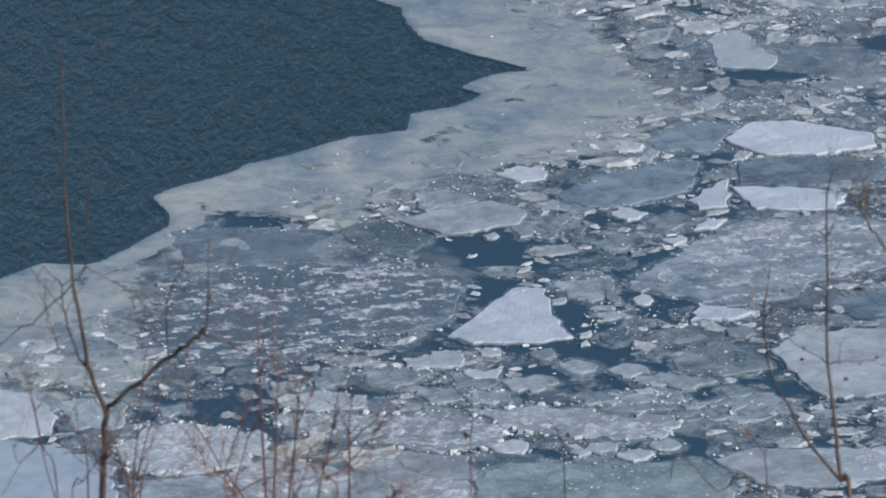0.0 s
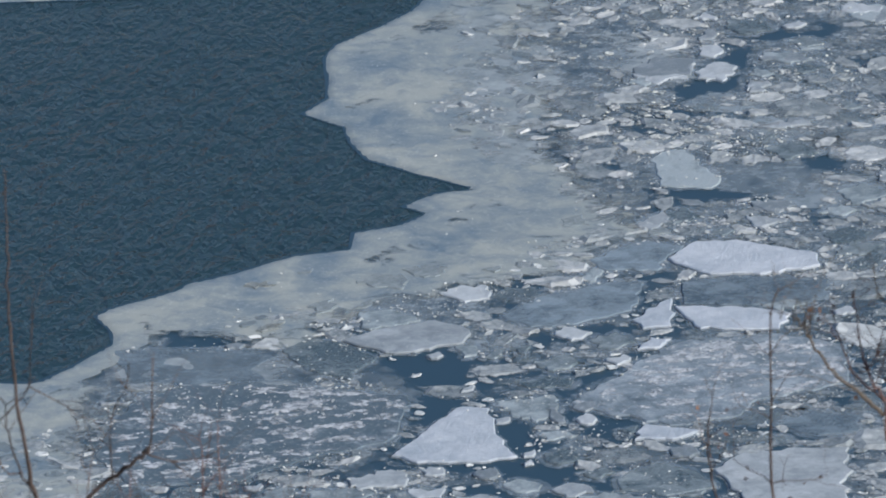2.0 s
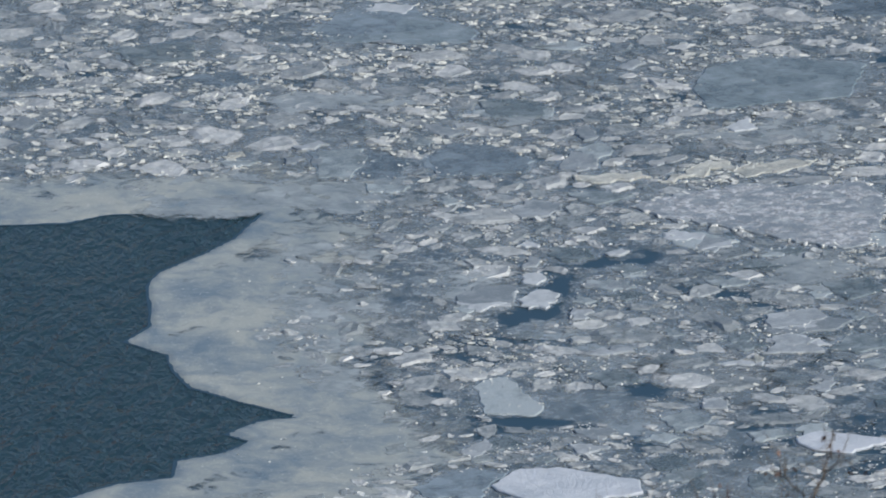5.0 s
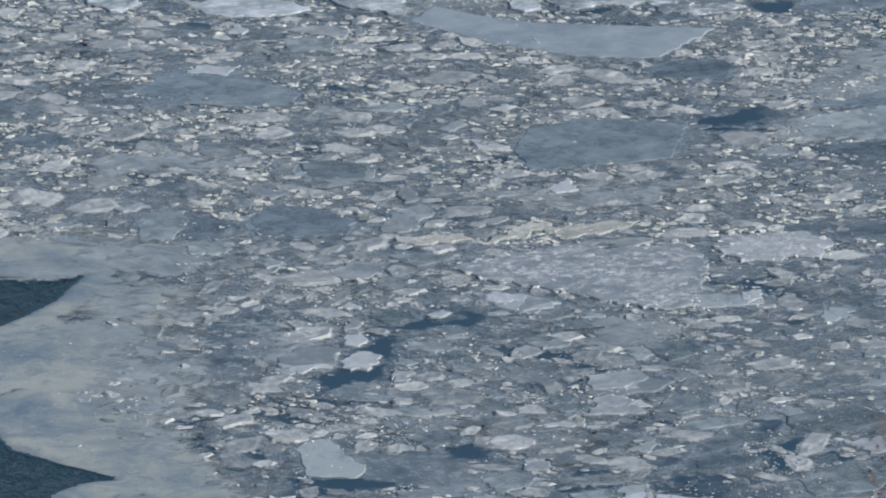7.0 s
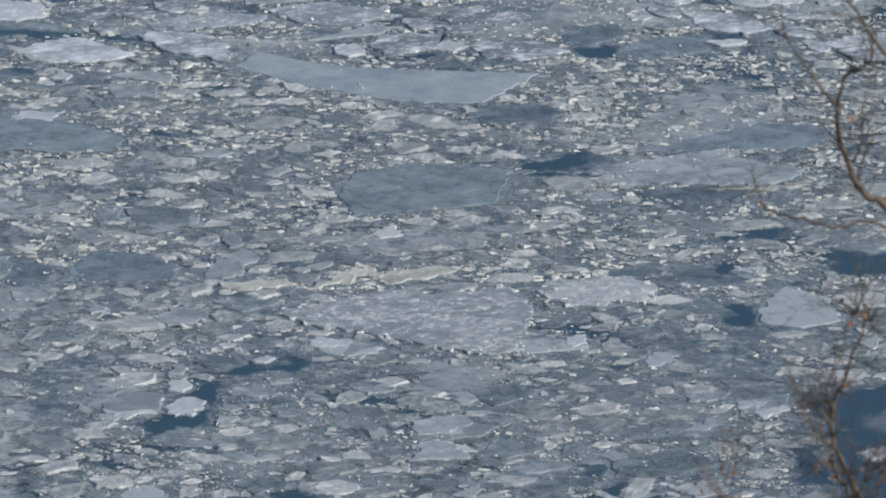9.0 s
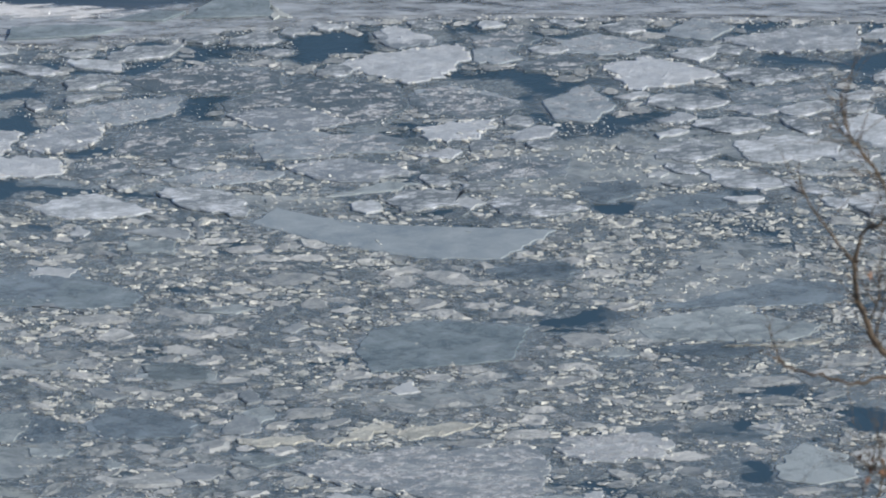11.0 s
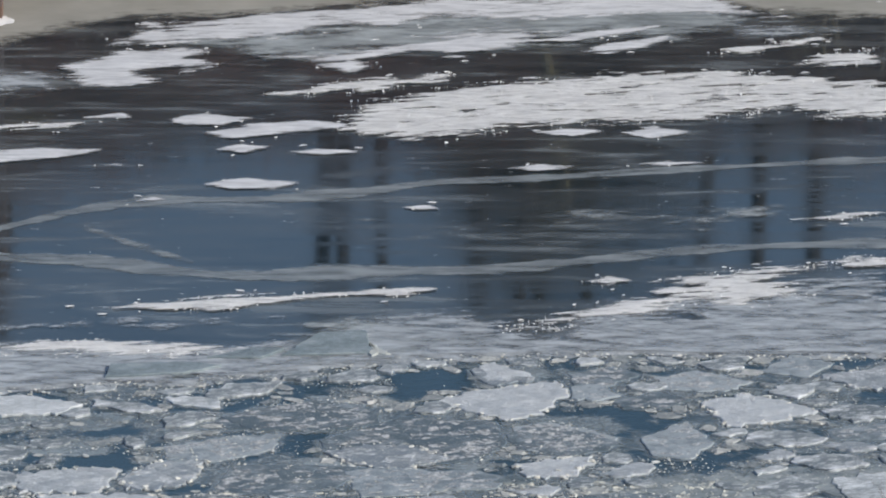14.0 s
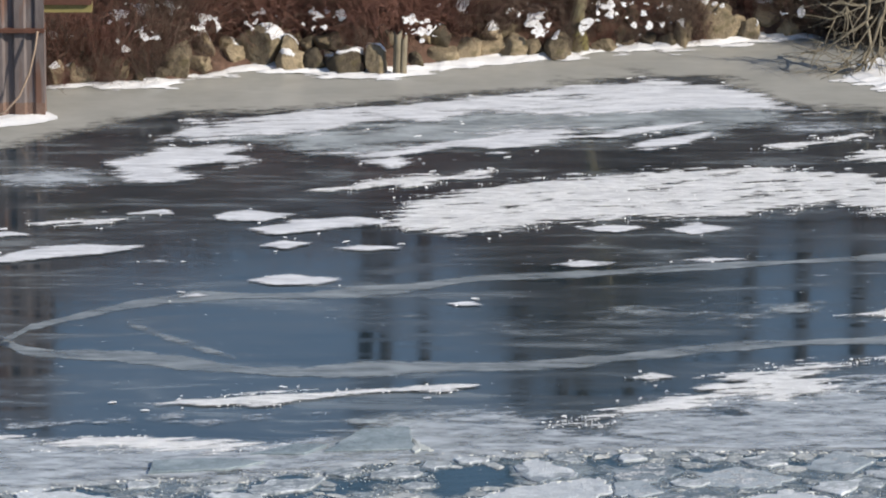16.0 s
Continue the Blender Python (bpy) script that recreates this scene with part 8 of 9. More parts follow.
# trees higher up the bank, mirrored in the smooth ice
for i, (px, dist, r, h) in enumerate(((-1.1, 106.5, 0.15, 11), (-0.85, 107.5, 0.13, 12), (-0.3, 106.0, 0.12, 10), (1.2, 106.5, 0.19, 13), (2.0, 105.8, 0.13, 11),
                                      (2.25, 108.0, 0.13, 12), (2.95, 107.0, 0.12, 12), (-6.1, 108.0, 0.11, 11), (6.4, 106.4, 0.16, 13), (4.9, 109.0, 0.13, 12), (5.6, 107.2, 0.15, 11))):
    leaning_trunk(px, dist, r, h, DARK_BARK, "bare dark tree standing on the far bank", 50 + i, (0.0, 0.0), 2, wobble=0.012)


# ---- leafless plants on the near bluff, in front of the river ----
near_rng = np.random.RandomState(9)


def smooth_line(points, extra=4):
    """The points with smooth in-between ones."""
    pts = [Vector(p) for p in points]
    out = []
    for i in range(len(pts) - 1):
        p0, p1, p2, p3 = pts[max(i - 1, 0)], pts[i], pts[i + 1], pts[min(i + 2, len(pts) - 1)]
        for k in range(extra):
            t = k / extra
            out.append(0.5 * ((2 * p1) + (p2 - p0) * t + (2 * p0 - 5 * p1 + 4 * p2 - p3) * t * t + (3 * p1 - p0 - 3 * p2 + p3) * t ** 3))
    out.append(pts[-1])
    return out


limbs = []


def limb(r0, r1, *points):
    """A limb of the plant that is built next: its radius at foot and tip, and the places that it bends through."""
    limbs.append((r0, r1, points))


def plant(name, label, material, twigs, leaves):
    """A leafless woody plant: its limbs, procedural twigs and dry leaves; it roots in the slope below."""
    root = thing(name, None, label, name.replace("_", " "), "plants on the near slope")
    first = Vector(limbs[0][2][0])
    foot = Vector((first.x + near_rng.uniform(-0.15, 0.15), first.y - 0.2, float(ground_z(first.x, first.y - 0.2)) - 0.1))
    root.location = foot
    lines = []
    for i, (r0, r1, pts) in enumerate(limbs):
        line = smooth_line(([foot + (first - foot) * 0.0, foot + (first - foot) * 0.55 + Vector((0.04, 0, 0))] if i == 0 else []) + [Vector(p) for p in pts])
        shake = 0.0 if i == 0 else 0.25
        sway = [Vector((0, near_rng.normal(0, 1) * shake * 0.2, 0)) * (k / len(line)) for k in range(len(line))]
        crook = 0.3 * r1 + 0.04 * r0
        line = [p - foot + s + Vector((near_rng.normal(0, crook), 0, near_rng.normal(0, crook))) for p, s in zip(line, sway)]
        n = len(line)
        start = r0 * (1.1 if i == 0 else 1)
        radii = [start + (r1 - start) * (k / (n - 1)) for k in range(n)]
        radii = [r * (1 + 0.18 * (near_rng.rand() - 0.5)) for r in radii]
        part("trunk" if i == 0 else "limb", mesh_from("limb", *tube(line, radii, 7), material, True), root)
        lines.append((line, radii, i))
    if twigs:
        b = Bundle()
        for _ in range(twigs):
            line, radii, i = lines[near_rng.randint(len(lines))]
            k = near_rng.randint(len(line) * (2 if i == 0 else 1) // 3, len(line))
            d = (line[k] - line[max(k - 1, 0)]).normalized() if k else Vector((0, 0, 1))
            side = Vector((near_rng.normal(0, 1), near_rng.normal(0, 0.5), near_rng.normal(0.3, 0.6)))
            size = near_rng.uniform(0.08, 0.3) * (3.0 if name == "fallen_tree" else 1.0)
            r = min(radii[k] * 0.7, 0.009 if name == "fallen_tree" else 0.0022)
            way = d * 0.8 + side * 0.6
            stem = wander(line[k], way, size, 5, 0.16, near_rng)
            b.add(tube(stem, [r, r * 0.9, r * 0.8, r * 0.65, r * 0.5, r * 0.35], 4))
            if near_rng.rand() < 0.5:
                b.add(tube(wander(stem[3], way + Vector(near_rng.normal(0, 0.6, 3)), size * 0.5, 3, 0.15, near_rng), [r * 0.6, r * 0.5, r * 0.4, r * 0.3], 3))
        tagged(part("twig_spray", b.mesh("twig_spray", material), root), kind="stuff")
    for _ in range(leaves):
        line, radii, i = lines[near_rng.randint(len(lines))]
        k = near_rng.randint(len(line) // 2, len(line))
        p = line[k] + Vector(near_rng.normal(0, 0.035, 3))
        a = near_rng.uniform(0.015, 0.032)
        curl = near_rng.uniform(0.2, 0.6)
        verts = [(0, 0, 0), (0.35 * a, 0.3 * a, -0.5 * a), (0.1 * a, curl * a, -0.6 * a), (-0.3 * a, 0.35 * a, -0.55 * a), (0.05 * a, 0.2 * a, -1.25 * a)]
        leaf = part("leaf", mesh_from("leaf", verts, [(0, 1, 2), (0, 2, 3), (1, 4, 2), (3, 2, 4)], LEAF, True), root, "curled russet dry leaf")
        leaf.location, leaf.rotation_euler = p, near_rng.uniform(-1, 1, 3)
    limbs.clear()


# limbs: radius at foot and tip in metres, then places along it
limb(0.0139, 0.0128, (-3.19, 26.81, 13.40), (-3.17, 26.81, 13.64), (-3.16, 26.81, 13.83))
limb(0.0106, 0.0025, (-3.16, 26.81, 13.83), (-3.22, 26.81, 14.01), (-3.24, 26.80, 14.19), (-3.27, 26.80, 14.42), (-3.28, 26.80, 14.65), (-3.29, 26.80, 14.85), (-3.28, 26.80, 15.11), (-3.28, 26.80, 15.46))
limb(0.0116, 0.0076, (-3.16, 26.81, 13.83), (-3.10, 26.82, 13.89), (-2.91, 26.84, 14.05), (-2.79, 26.85, 14.14), (-2.75, 26.86, 14.16))
limb(0.0063, 0.0021, (-2.75, 26.86, 14.16), (-2.73, 26.86, 14.22), (-2.71, 26.86, 14.60))
limb(0.0038, 0.0015, (-2.75, 26.86, 14.16), (-2.61, 26.87, 14.12), (-2.40, 26.89, 14.15))
limb(0.0038, 0.0015, (-2.89, 26.84, 14.04), (-2.90, 26.84, 14.18), (-2.88, 26.85, 14.35), (-2.82, 26.85, 14.48), (-2.81, 26.85, 14.58))
limb(0.0040, 0.0021, (-3.27, 26.80, 14.42), (-3.39, 26.79, 14.29), (-3.60, 26.76, 14.14))
limb(0.0038, 0.0012, (-3.27, 26.80, 14.42), (-3.22, 26.81, 14.49), (-3.20, 26.81, 14.72), (-3.18, 26.81, 14.93))
limb(0.0030, 0.0012, (-3.22, 26.81, 14.49), (-3.07, 26.82, 14.39), (-2.88, 26.85, 14.23))
limb(0.0055, 0.0017, (-3.21, 26.81, 13.99), (-3.26, 26.80, 14.09), (-3.31, 26.80, 14.27), (-3.33, 26.79, 14.42), (-3.40, 26.78, 14.52))
limb(0.0034, 0.0015, (-3.26, 26.80, 14.10), (-3.33, 26.79, 14.11), (-3.38, 26.79, 14.25), (-3.38, 26.79, 14.45))
limb(0.0025, 0.0012, (-2.84, 26.85, 14.10), (-2.79, 26.86, 13.98), (-2.74, 26.86, 13.83))
plant("sapling", "slender leafless grey-brown sapling with a forked trunk", BARK, 60, 0)
limb(0.0045, 0.0016, (-3.25, 25.80, 13.92), (-3.30, 25.79, 14.17), (-3.35, 25.78, 14.53))
limb(0.0027, 0.0014, (-3.30, 25.79, 14.20), (-3.39, 25.78, 14.10), (-3.42, 25.77, 14.18))
limb(0.0036, 0.0014, (-3.13, 25.81, 13.91), (-3.13, 25.81, 14.14), (-3.17, 25.81, 14.34))
limb(0.0055, 0.0018, (-2.95, 25.83, 13.90), (-2.96, 25.83, 13.98), (-3.06, 25.82, 14.31), (-3.12, 25.81, 14.49))
limb(0.0041, 0.0016, (-2.95, 25.83, 13.98), (-2.90, 25.84, 14.38), (-2.86, 25.84, 14.67))
limb(0.0029, 0.0016, (-2.96, 25.83, 13.97), (-2.85, 25.84, 14.00), (-2.74, 25.86, 14.01))
limb(0.0027, 0.0014, (-2.96, 25.83, 13.97), (-3.07, 25.82, 14.03), (-3.22, 25.80, 14.14))
plant("bush", "thin many-stemmed leafless bush on the near slope", BARK, 20, 0)
limb(0.0072, 0.0019, (-2.56, 27.38, 13.12), (-2.57, 27.38, 13.52), (-2.57, 27.38, 13.89), (-2.58, 27.38, 14.00))
limb(0.0053, 0.0017, (-2.53, 27.38, 13.12), (-2.50, 27.39, 13.62), (-2.50, 27.39, 14.05))
limb(0.0043, 0.0017, (-2.47, 27.39, 13.11), (-2.41, 27.39, 13.57), (-2.41, 27.39, 13.70))
limb(0.0036, 0.0014, (-2.64, 27.37, 13.12), (-2.85, 27.35, 13.51), (-2.88, 27.35, 13.85))
limb(0.0038, 0.0014, (-2.35, 27.40, 13.11), (-2.27, 27.41, 13.46), (-2.24, 27.41, 13.64))
limb(0.0053, 0.0017, (-2.21, 27.41, 13.11), (-2.20, 27.41, 13.43), (-2.19, 27.41, 13.61))
limb(0.0034, 0.0014, (-2.71, 27.37, 13.12), (-2.63, 27.37, 13.42), (-2.57, 27.38, 13.52))
limb(0.0031, 0.0014, (-2.20, 27.41, 13.31), (-2.10, 27.42, 13.42), (-2.03, 27.43, 13.55))
limb(0.0029, 0.0014, (-2.73, 27.36, 13.15), (-2.54, 27.38, 13.24), (-2.34, 27.40, 13.27))
limb(0.0029, 0.0014, (-2.58, 27.38, 13.20), (-2.41, 27.39, 13.35), (-2.32, 27.40, 13.38))
plant("bush", "thin reddish leafless bush on the near slope", MAROON_TWIG, 110, 0)
limb(0.0027, 0.0010, (-1.63, 18.93, 17.27), (-1.61, 18.93, 17.38), (-1.62, 18.93, 17.50), (-1.65, 18.93, 17.54))
limb(0.0023, 0.0010, (-1.61, 18.93, 17.33), (-1.52, 18.94, 17.44), (-1.47, 18.94, 17.52))
limb(0.0023, 0.0010, (-1.62, 18.93, 17.33), (-1.72, 18.92, 17.43), (-1.80, 18.91, 17.50))
limb(0.0023, 0.0010, (-1.61, 18.93, 17.35), (-1.42, 18.95, 17.40), (-1.32, 18.95, 17.47))
limb(0.0023, 0.0010, (-1.56, 18.94, 17.29), (-1.57, 18.93, 17.42), (-1.55, 18.94, 17.51))
limb(0.0020, 0.0010, (-1.63, 18.93, 17.31), (-1.84, 18.91, 17.39), (-1.88, 18.91, 17.47))
limb(0.0020, 0.0008, (-1.56, 18.94, 17.33), (-1.39, 18.95, 17.41), (-1.37, 18.95, 17.51))
limb(0.0020, 0.0008, (-1.66, 18.93, 17.33), (-1.69, 18.92, 17.46), (-1.72, 18.92, 17.54))
plant("bush", "dense brown twiggy bush close to the bluff", MAROON_TWIG, 110, 0)
limb(0.0042, 0.0016, (-3.15, 26.60, 13.05), (-3.36, 26.60, 13.53), (-3.43, 26.60, 13.92), (-3.47, 26.60, 14.14))
limb(0.0042, 0.0016, (-3.15, 26.60, 13.05), (-3.03, 26.60, 13.53), (-3.10, 26.60, 13.69), (-3.15, 26.60, 13.78))
limb(0.0042, 0.0016, (-3.15, 26.60, 13.05), (-3.04, 26.60, 13.53), (-2.97, 26.60, 13.82), (-2.90, 26.60, 14.05))
limb(0.0042, 0.0016, (-3.15, 26.60, 13.05), (-3.00, 26.60, 13.60), (-3.16, 26.60, 13.66), (-3.29, 26.60, 13.90))
limb(0.0042, 0.0016, (-3.15, 26.60, 13.05), (-3.29, 26.60, 13.53), (-3.22, 26.60, 13.64), (-3.11, 26.60, 13.82), (-3.07, 26.60, 13.99))
plant("bush", "low many-stemmed reddish bush below the sapling", MAROON_TWIG, 80, 0)
limb(0.0042, 0.0016, (-2.40, 26.60, 13.05), (-2.65, 26.60, 13.53), (-2.60, 26.60, 13.82), (-2.53, 26.60, 13.98))
limb(0.0042, 0.0016, (-2.40, 26.60, 13.05), (-2.38, 26.60, 13.54), (-2.37, 26.60, 13.64), (-2.35, 26.60, 13.95), (-2.31, 26.60, 14.10))
limb(0.0042, 0.0016, (-2.40, 26.60, 13.05), (-2.61, 26.60, 13.53), (-2.73, 26.60, 13.69), (-2.78, 26.60, 13.82))
limb(0.0042, 0.0016, (-2.40, 26.60, 13.05), (-2.19, 26.60, 13.54), (-2.25, 26.60, 13.68), (-2.09, 26.60, 13.83), (-1.99, 26.60, 13.90))
limb(0.0042, 0.0016, (-2.40, 26.60, 13.05), (-2.37, 26.60, 13.54), (-2.21, 26.60, 13.64), (-2.04, 26.60, 13.70))
plant("bush", "low tangled maroon bush on the near slope", MAROON_TWIG, 120, 4)
limb(0.0040, 0.0024, (-1.66, 26.95, 13.34), (-1.66, 26.95, 13.61), (-1.65, 26.95, 13.72))
limb(0.0019, 0.0012, (-1.66, 26.95, 13.61), (-1.73, 26.94, 13.70))
plant("sprout", "single thin stem with a dried red leaf", MAROON_TWIG, 2, 3)
limb(0.0038, 0.0019, (-1.27, 26.97, 13.34), (-1.27, 26.97, 13.57), (-1.30, 26.97, 13.68))
limb(0.0019, 0.0014, (-1.27, 26.97, 13.61), (-1.26, 26.97, 13.66))
plant("sprout", "single thin bare stem on the near slope", BARK, 2, 1)
limb(0.0052, 0.0019, (-0.49, 27.00, 13.33), (-0.63, 26.99, 13.38), (-0.76, 26.99, 13.53), (-0.81, 26.99, 13.54), (-0.83, 26.99, 13.44))
limb(0.0038, 0.0017, (-0.43, 27.00, 13.33), (-0.44, 27.00, 13.56), (-0.52, 27.00, 13.66))
plant("sprout", "thin arching bare stem on the near slope", BARK, 5, 2)
limb(0.0118, 0.0024, (-0.08, 27.00, 13.30), (-0.12, 27.00, 13.43), (-0.14, 27.00, 13.62), (-0.16, 27.00, 13.83), (-0.18, 27.00, 14.03), (-0.18, 27.00, 14.34), (-0.18, 27.00, 14.73), (-0.15, 27.00, 14.85))
limb(0.0075, 0.0024, (-0.12, 27.00, 13.43), (-0.23, 27.00, 13.57), (-0.32, 27.00, 13.73), (-0.42, 27.00, 13.98), (-0.44, 27.00, 14.19), (-0.42, 27.00, 14.37))
limb(0.0028, 0.0014, (-0.43, 27.00, 14.01), (-0.36, 27.00, 14.16))
limb(0.0028, 0.0014, (-0.18, 27.00, 14.27), (-0.33, 27.00, 14.34))
limb(0.0028, 0.0014, (-0.18, 27.00, 13.97), (-0.33, 27.00, 14.08))
limb(0.0030, 0.0014, (-0.18, 27.00, 13.97), (0.05, 27.00, 14.01))
plant("bush", "dark upright leafless bush with few dry leaves", BARK, 24, 10)
limb(0.0085, 0.0056, (0.33, 26.00, 14.62), (0.32, 26.00, 14.74), (0.33, 26.00, 14.84), (0.34, 26.00, 14.99), (0.34, 26.00, 15.14))
limb(0.0056, 0.0022, (0.34, 26.00, 15.14), (0.35, 26.00, 15.28), (0.35, 26.00, 15.43))
limb(0.0041, 0.0019, (0.33, 26.00, 14.82), (0.29, 26.00, 14.94), (0.30, 26.00, 15.03))
limb(0.0048, 0.0019, (0.33, 26.00, 14.82), (0.37, 26.00, 14.97), (0.41, 26.00, 15.09), (0.45, 26.00, 15.17))
limb(0.0041, 0.0019, (0.33, 26.00, 14.83), (0.42, 26.00, 14.89), (0.48, 26.00, 14.97), (0.57, 26.00, 15.04))
limb(0.0074, 0.0048, (0.33, 26.00, 14.20), (0.31, 26.00, 14.42), (0.29, 26.00, 14.62), (0.28, 26.00, 14.74), (0.28, 26.00, 14.82), (0.24, 26.00, 14.89), (0.20, 26.00, 14.96))
limb(0.0048, 0.0020, (0.20, 26.00, 14.96), (0.18, 26.00, 15.06), (0.16, 26.00, 15.21), (0.15, 26.00, 15.29))
limb(0.0037, 0.0019, (0.20, 26.00, 14.95), (0.24, 26.00, 15.01), (0.26, 26.00, 15.09), (0.27, 26.00, 15.17))
limb(0.0048, 0.0019, (0.28, 26.00, 14.82), (0.22, 26.00, 14.87), (0.16, 26.00, 14.94), (0.11, 26.00, 15.04), (0.06, 26.00, 15.14), (0.03, 26.00, 15.18))
limb(0.0033, 0.0017, (0.24, 26.00, 14.89), (0.26, 26.00, 14.95), (0.29, 26.00, 15.06))
limb(0.0037, 0.0017, (0.33, 26.00, 14.79), (0.44, 26.00, 14.79), (0.52, 26.00, 14.77))
plant("bush", "dark upright leafless bush with hanging russet leaves", MAROON_TWIG, 34, 22)
limb(0.0088, 0.0075, (0.36, 26.50, 14.38), (0.27, 26.50, 14.52), (0.22, 26.50, 14.58), (0.17, 26.50, 14.63))
limb(0.0075, 0.0036, (0.17, 26.50, 14.63), (0.09, 26.50, 14.69), (0.03, 26.50, 14.77), (-0.02, 26.50, 14.86), (-0.05, 26.50, 14.92), (-0.09, 26.50, 14.96))
limb(0.0032, 0.0014, (-0.05, 26.50, 14.92), (-0.03, 26.50, 14.98), (-0.04, 26.50, 15.03))
limb(0.0030, 0.0014, (-0.08, 26.50, 14.95), (-0.12, 26.50, 14.97), (-0.14, 26.50, 15.01))
limb(0.0027, 0.0014, (-0.02, 26.50, 14.86), (-0.02, 26.50, 14.93), (-0.01, 26.50, 14.98))
limb(0.0025, 0.0012, (-0.07, 26.50, 14.94), (-0.08, 26.50, 14.99), (-0.06, 26.50, 15.04))
plant("bush", "pale ochre stem ending in a reddish twig tuft", OCHRE_BARK, 22, 8)
limb(0.0093, 0.0080, (0.56, 26.00, 14.83), (0.54, 26.00, 14.95), (0.53, 26.00, 15.02), (0.55, 26.00, 15.10))
limb(0.0080, 0.0054, (0.55, 26.00, 15.10), (0.60, 26.00, 15.20), (0.64, 26.00, 15.30), (0.66, 26.00, 15.34))
limb(0.0054, 0.0019, (0.66, 26.00, 15.34), (0.70, 26.00, 15.41), (0.73, 26.00, 15.49), (0.75, 26.00, 15.59), (0.77, 26.00, 15.66))
limb(0.0027, 0.0014, (0.74, 26.00, 15.50), (0.79, 26.00, 15.54), (0.84, 26.00, 15.54))
limb(0.0048, 0.0019, (0.66, 26.00, 15.33), (0.65, 26.00, 15.39), (0.62, 26.00, 15.43), (0.58, 26.00, 15.47), (0.58, 26.00, 15.53))
limb(0.0024, 0.0014, (0.59, 26.00, 15.47), (0.55, 26.00, 15.48), (0.53, 26.00, 15.49))
limb(0.0066, 0.0041, (0.51, 26.00, 15.00), (0.48, 26.00, 15.04), (0.40, 26.00, 15.12), (0.35, 26.00, 15.17), (0.31, 26.00, 15.21))
limb(0.0041, 0.0016, (0.31, 26.00, 15.21), (0.27, 26.00, 15.26), (0.24, 26.00, 15.30), (0.23, 26.00, 15.38))
limb(0.0027, 0.0014, (0.30, 26.00, 15.22), (0.33, 26.00, 15.29), (0.35, 26.00, 15.37))
limb(0.0027, 0.0014, (0.35, 26.00, 15.17), (0.34, 26.00, 15.25), (0.33, 26.00, 15.32))
limb(0.0031, 0.0014, (0.53, 26.00, 15.03), (0.51, 26.00, 15.10), (0.49, 26.00, 15.15), (0.49, 26.00, 15.19))
limb(0.0031, 0.0014, (0.55, 26.00, 15.06), (0.59, 26.00, 15.10), (0.64, 26.00, 15.12))
plant("bush", "russet leafless bush with curled dry leaves", OCHRE_BARK, 60, 34)
limb(0.0066, 0.0022, (1.77, 25.94, 15.63), (1.76, 25.94, 15.72), (1.73, 25.94, 15.82), (1.70, 25.94, 16.01))
limb(0.0026, 0.0013, (1.72, 25.94, 15.86), (1.65, 25.95, 15.91))
limb(0.0044, 0.0018, (1.76, 25.94, 15.75), (1.67, 25.95, 15.70), (1.60, 25.95, 15.74))
limb(0.0024, 0.0013, (1.74, 25.94, 15.91), (1.77, 25.94, 16.10))
plant("bush", "small bush with a few rusty dry leaves", MAROON_TWIG, 40, 26)
limb(0.0136, 0.0106, (2.32, 25.00, 15.90), (2.25, 25.00, 16.08), (2.21, 25.00, 16.18), (2.16, 25.00, 16.27), (2.11, 25.00, 16.37))
limb(0.0106, 0.0068, (2.11, 25.00, 16.37), (2.07, 25.00, 16.45), (2.05, 25.00, 16.52), (2.05, 25.00, 16.61), (2.08, 25.00, 16.71))
limb(0.0068, 0.0024, (2.08, 25.00, 16.71), (2.10, 25.00, 16.77), (2.12, 25.00, 16.85), (2.15, 25.00, 16.93), (2.16, 25.00, 17.00), (2.15, 25.00, 17.08), (2.14, 25.00, 17.15))
limb(0.0091, 0.0060, (2.25, 25.00, 16.06), (2.19, 25.00, 16.16), (2.14, 25.00, 16.25), (2.09, 25.00, 16.34), (2.05, 25.00, 16.42))
limb(0.0030, 0.0014, (2.05, 25.00, 16.42), (2.00, 25.00, 16.47), (1.99, 25.00, 16.52), (1.96, 25.00, 16.61), (1.92, 25.00, 16.70), (1.87, 25.00, 16.80), (1.84, 25.00, 16.89))
limb(0.0045, 0.0018, (2.05, 25.00, 16.56), (2.01, 25.00, 16.61), (1.98, 25.00, 16.65), (1.95, 25.00, 16.63))
limb(0.0045, 0.0018, (2.06, 25.00, 16.61), (2.03, 25.00, 16.68), (2.02, 25.00, 16.75))
limb(0.0036, 0.0018, (2.10, 25.00, 16.76), (2.08, 25.00, 16.82), (2.07, 25.00, 16.86))
limb(0.0036, 0.0018, (2.15, 25.00, 16.96), (2.19, 25.00, 16.97), (2.20, 25.00, 17.01))
limb(0.0033, 0.0018, (2.16, 25.00, 16.99), (2.13, 25.00, 17.02), (2.12, 25.00, 17.06))
limb(0.0045, 0.0021, (2.07, 25.00, 16.45), (2.02, 25.00, 16.50), (2.00, 25.00, 16.56))
limb(0.0055, 0.0021, (2.21, 25.00, 16.18), (2.23, 25.00, 16.27), (2.24, 25.00, 16.36), (2.27, 25.00, 16.45))
limb(0.0036, 0.0018, (2.16, 25.00, 16.28), (2.18, 25.00, 16.35), (2.19, 25.00, 16.42))
limb(0.0033, 0.0018, (2.05, 25.00, 16.42), (2.00, 25.00, 16.41), (1.98, 25.00, 16.38))
plant("bush", "tall ochre-barked bush with dry leaf clusters", OCHRE_BARK, 260, 60)
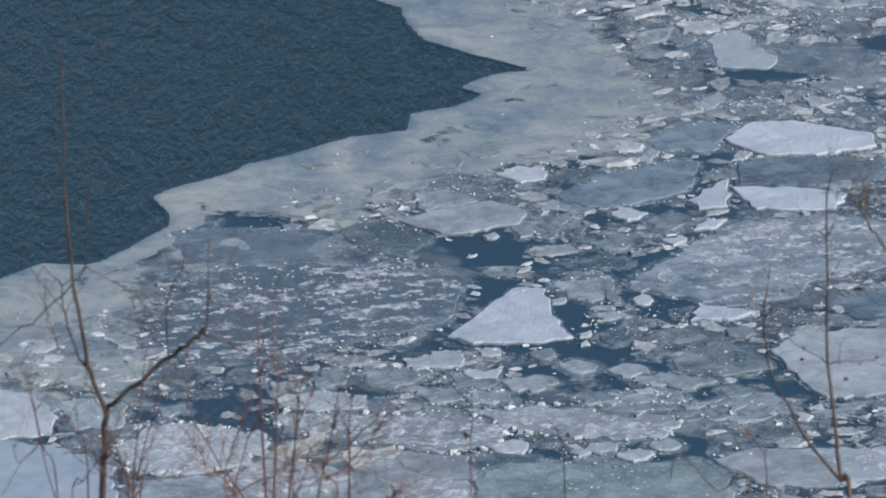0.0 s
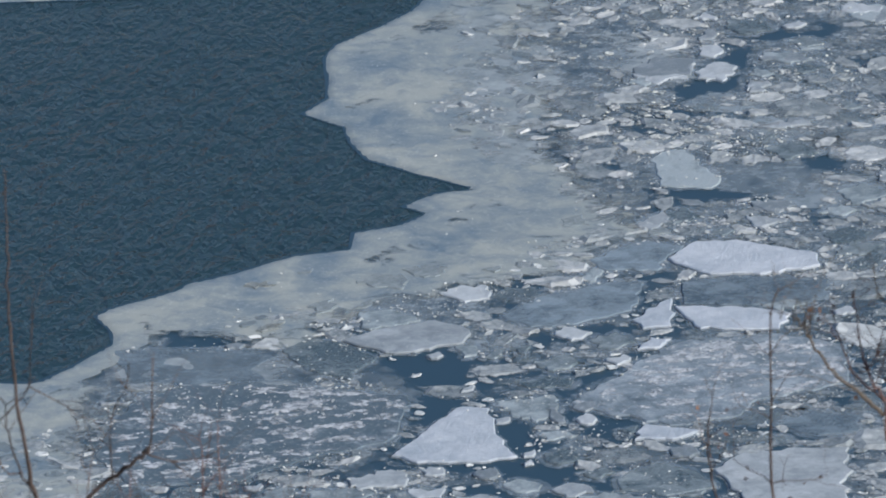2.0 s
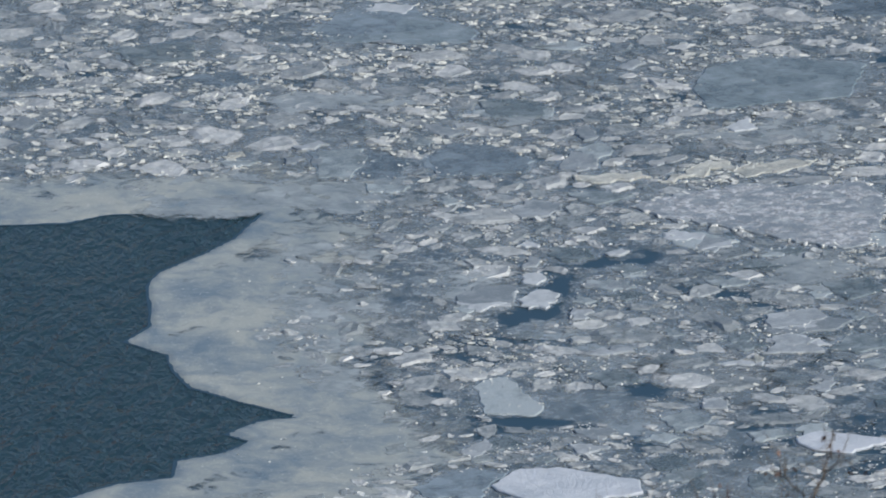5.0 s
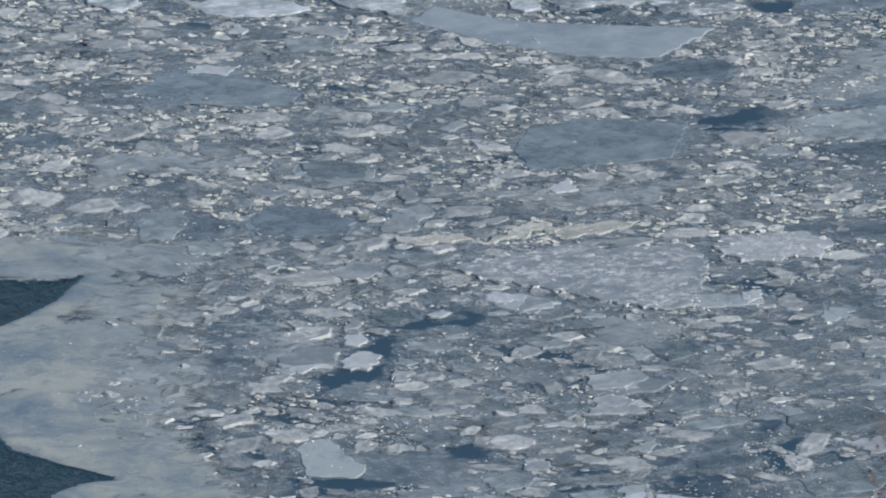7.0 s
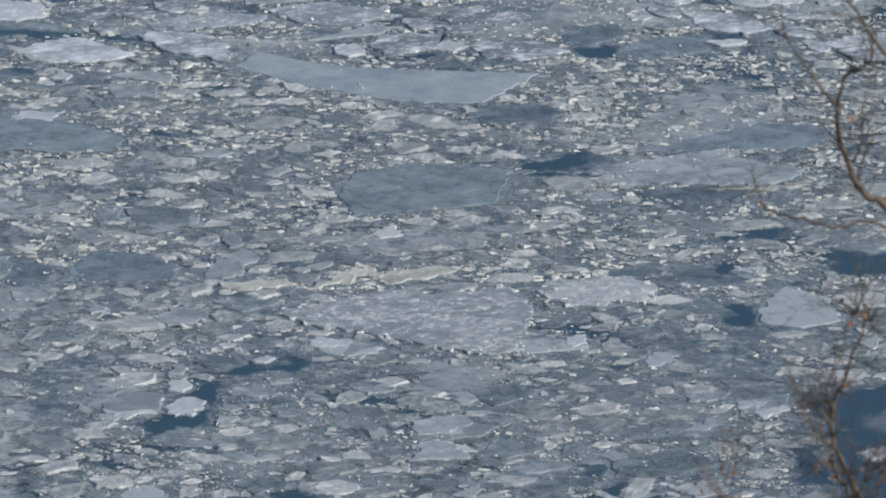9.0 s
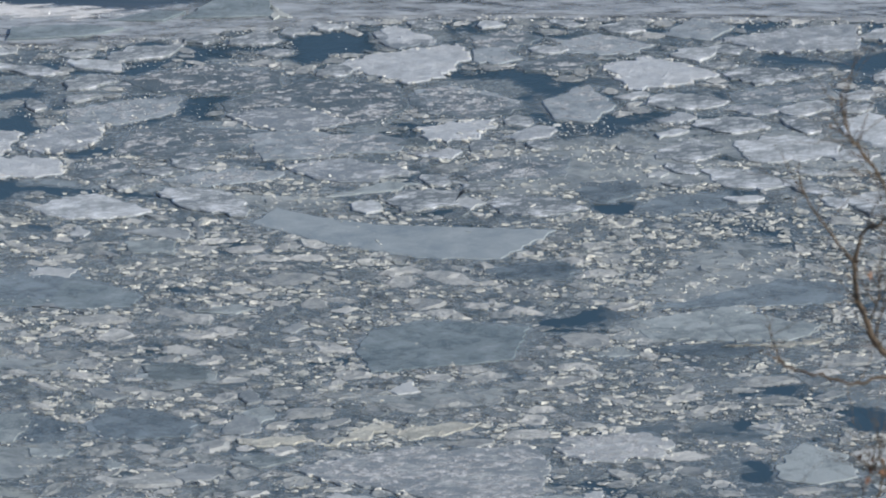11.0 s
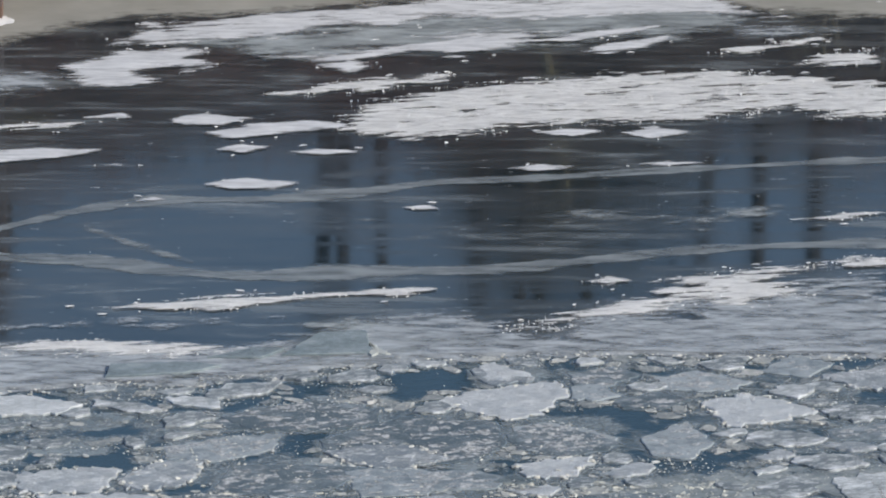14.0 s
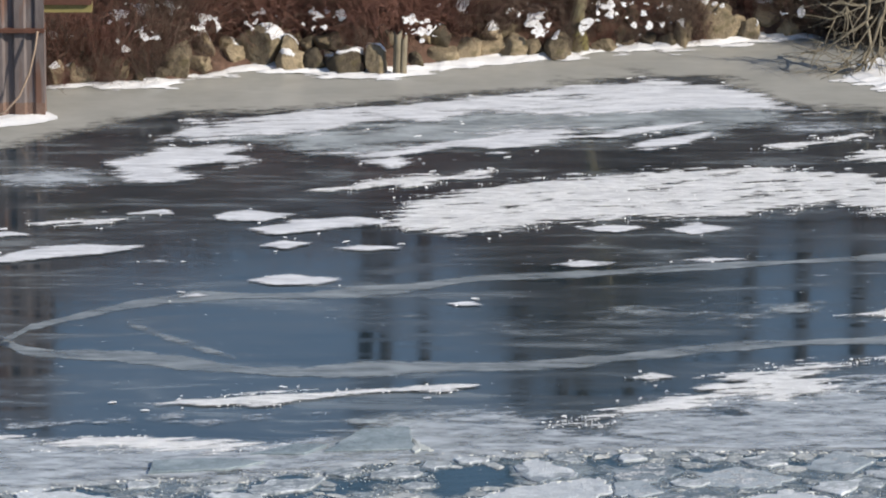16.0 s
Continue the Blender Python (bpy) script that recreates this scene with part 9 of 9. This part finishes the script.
limb(0.0221, 0.0080, (2.91, 24.83, 16.54), (2.56, 24.87, 17.07), (2.36, 24.89, 17.33), (2.23, 24.90, 17.47), (2.14, 24.91, 17.52), (2.08, 24.91, 17.61), (2.04, 24.92, 17.74), (2.03, 24.92, 17.86))
limb(0.0063, 0.0020, (2.03, 24.92, 17.86), (1.94, 24.92, 17.97), (1.84, 24.93, 18.13), (1.82, 24.93, 18.20))
limb(0.0079, 0.0059, (2.03, 24.92, 17.86), (2.05, 24.92, 17.97), (2.13, 24.91, 18.04), (2.15, 24.91, 18.11))
limb(0.0109, 0.0030, (2.45, 24.88, 17.82), (2.24, 24.90, 18.03), (2.15, 24.91, 18.13), (2.07, 24.91, 18.26), (1.99, 24.92, 18.37), (1.96, 24.92, 18.50))
limb(0.0139, 0.0109, (2.36, 24.89, 17.33), (2.44, 24.88, 17.60), (2.45, 24.88, 17.82))
limb(0.0031, 0.0014, (1.99, 24.92, 18.37), (1.98, 24.92, 18.51), (2.01, 24.92, 18.64))
limb(0.0048, 0.0016, (2.08, 24.91, 17.61), (2.12, 24.91, 17.74), (2.11, 24.91, 17.83))
limb(0.0048, 0.0016, (2.11, 24.91, 17.57), (2.14, 24.91, 17.70), (2.19, 24.90, 17.77))
limb(0.0080, 0.0020, (2.45, 24.88, 17.29), (2.17, 24.91, 17.41), (2.05, 24.92, 17.39), (1.92, 24.93, 17.41), (1.80, 24.94, 17.43), (1.75, 24.94, 17.51), (1.72, 24.94, 17.60))
limb(0.0024, 0.0012, (2.03, 24.92, 18.31), (1.95, 24.92, 18.38))
plant("small_tree", "crooked ochre-barked leafless tree", OCHRE_BARK, 150, 6)
limb(0.0347, 0.0074, (6.83, 99.06, 1.39), (6.26, 99.10, 0.97), (6.11, 99.11, 0.55), (5.97, 99.12, 0.22), (5.74, 99.13, -0.04), (5.44, 99.15, -0.19))
limb(0.0248, 0.0099, (6.44, 99.09, 0.64), (6.21, 99.11, 0.34), (6.01, 99.12, 0.20), (5.98, 99.12, -0.20))
limb(0.0298, 0.0149, (6.04, 99.12, 1.29), (6.00, 99.12, 0.80), (6.05, 99.12, 0.47), (5.89, 99.12, 0.22))
limb(0.0174, 0.0060, (5.92, 99.12, 1.29), (5.64, 99.14, 0.96), (5.52, 99.15, 0.83))
limb(0.0174, 0.0060, (6.08, 99.11, 0.88), (5.73, 99.13, 0.63), (5.41, 99.15, 0.42), (5.25, 99.16, 0.33))
limb(0.0249, 0.0075, (6.53, 99.09, 0.47), (6.21, 99.11, 0.39), (6.02, 99.12, 0.05), (6.01, 99.12, -0.24))
limb(0.0199, 0.0099, (6.26, 99.10, 1.13), (6.20, 99.11, 0.72), (6.17, 99.11, 0.30))
limb(0.0124, 0.0060, (5.97, 99.12, 0.22), (5.66, 99.14, 0.13), (5.50, 99.15, 0.00))
limb(0.0198, 0.0074, (6.51, 99.09, 1.22), (5.88, 99.13, 1.04), (5.56, 99.14, 1.16))
limb(0.0149, 0.0060, (6.20, 99.11, 0.97), (5.81, 99.13, 0.38), (5.69, 99.14, 0.17))
plant("fallen_tree", "pale dead tree hanging over the shore ice", PALE_BARK, 110, 0)
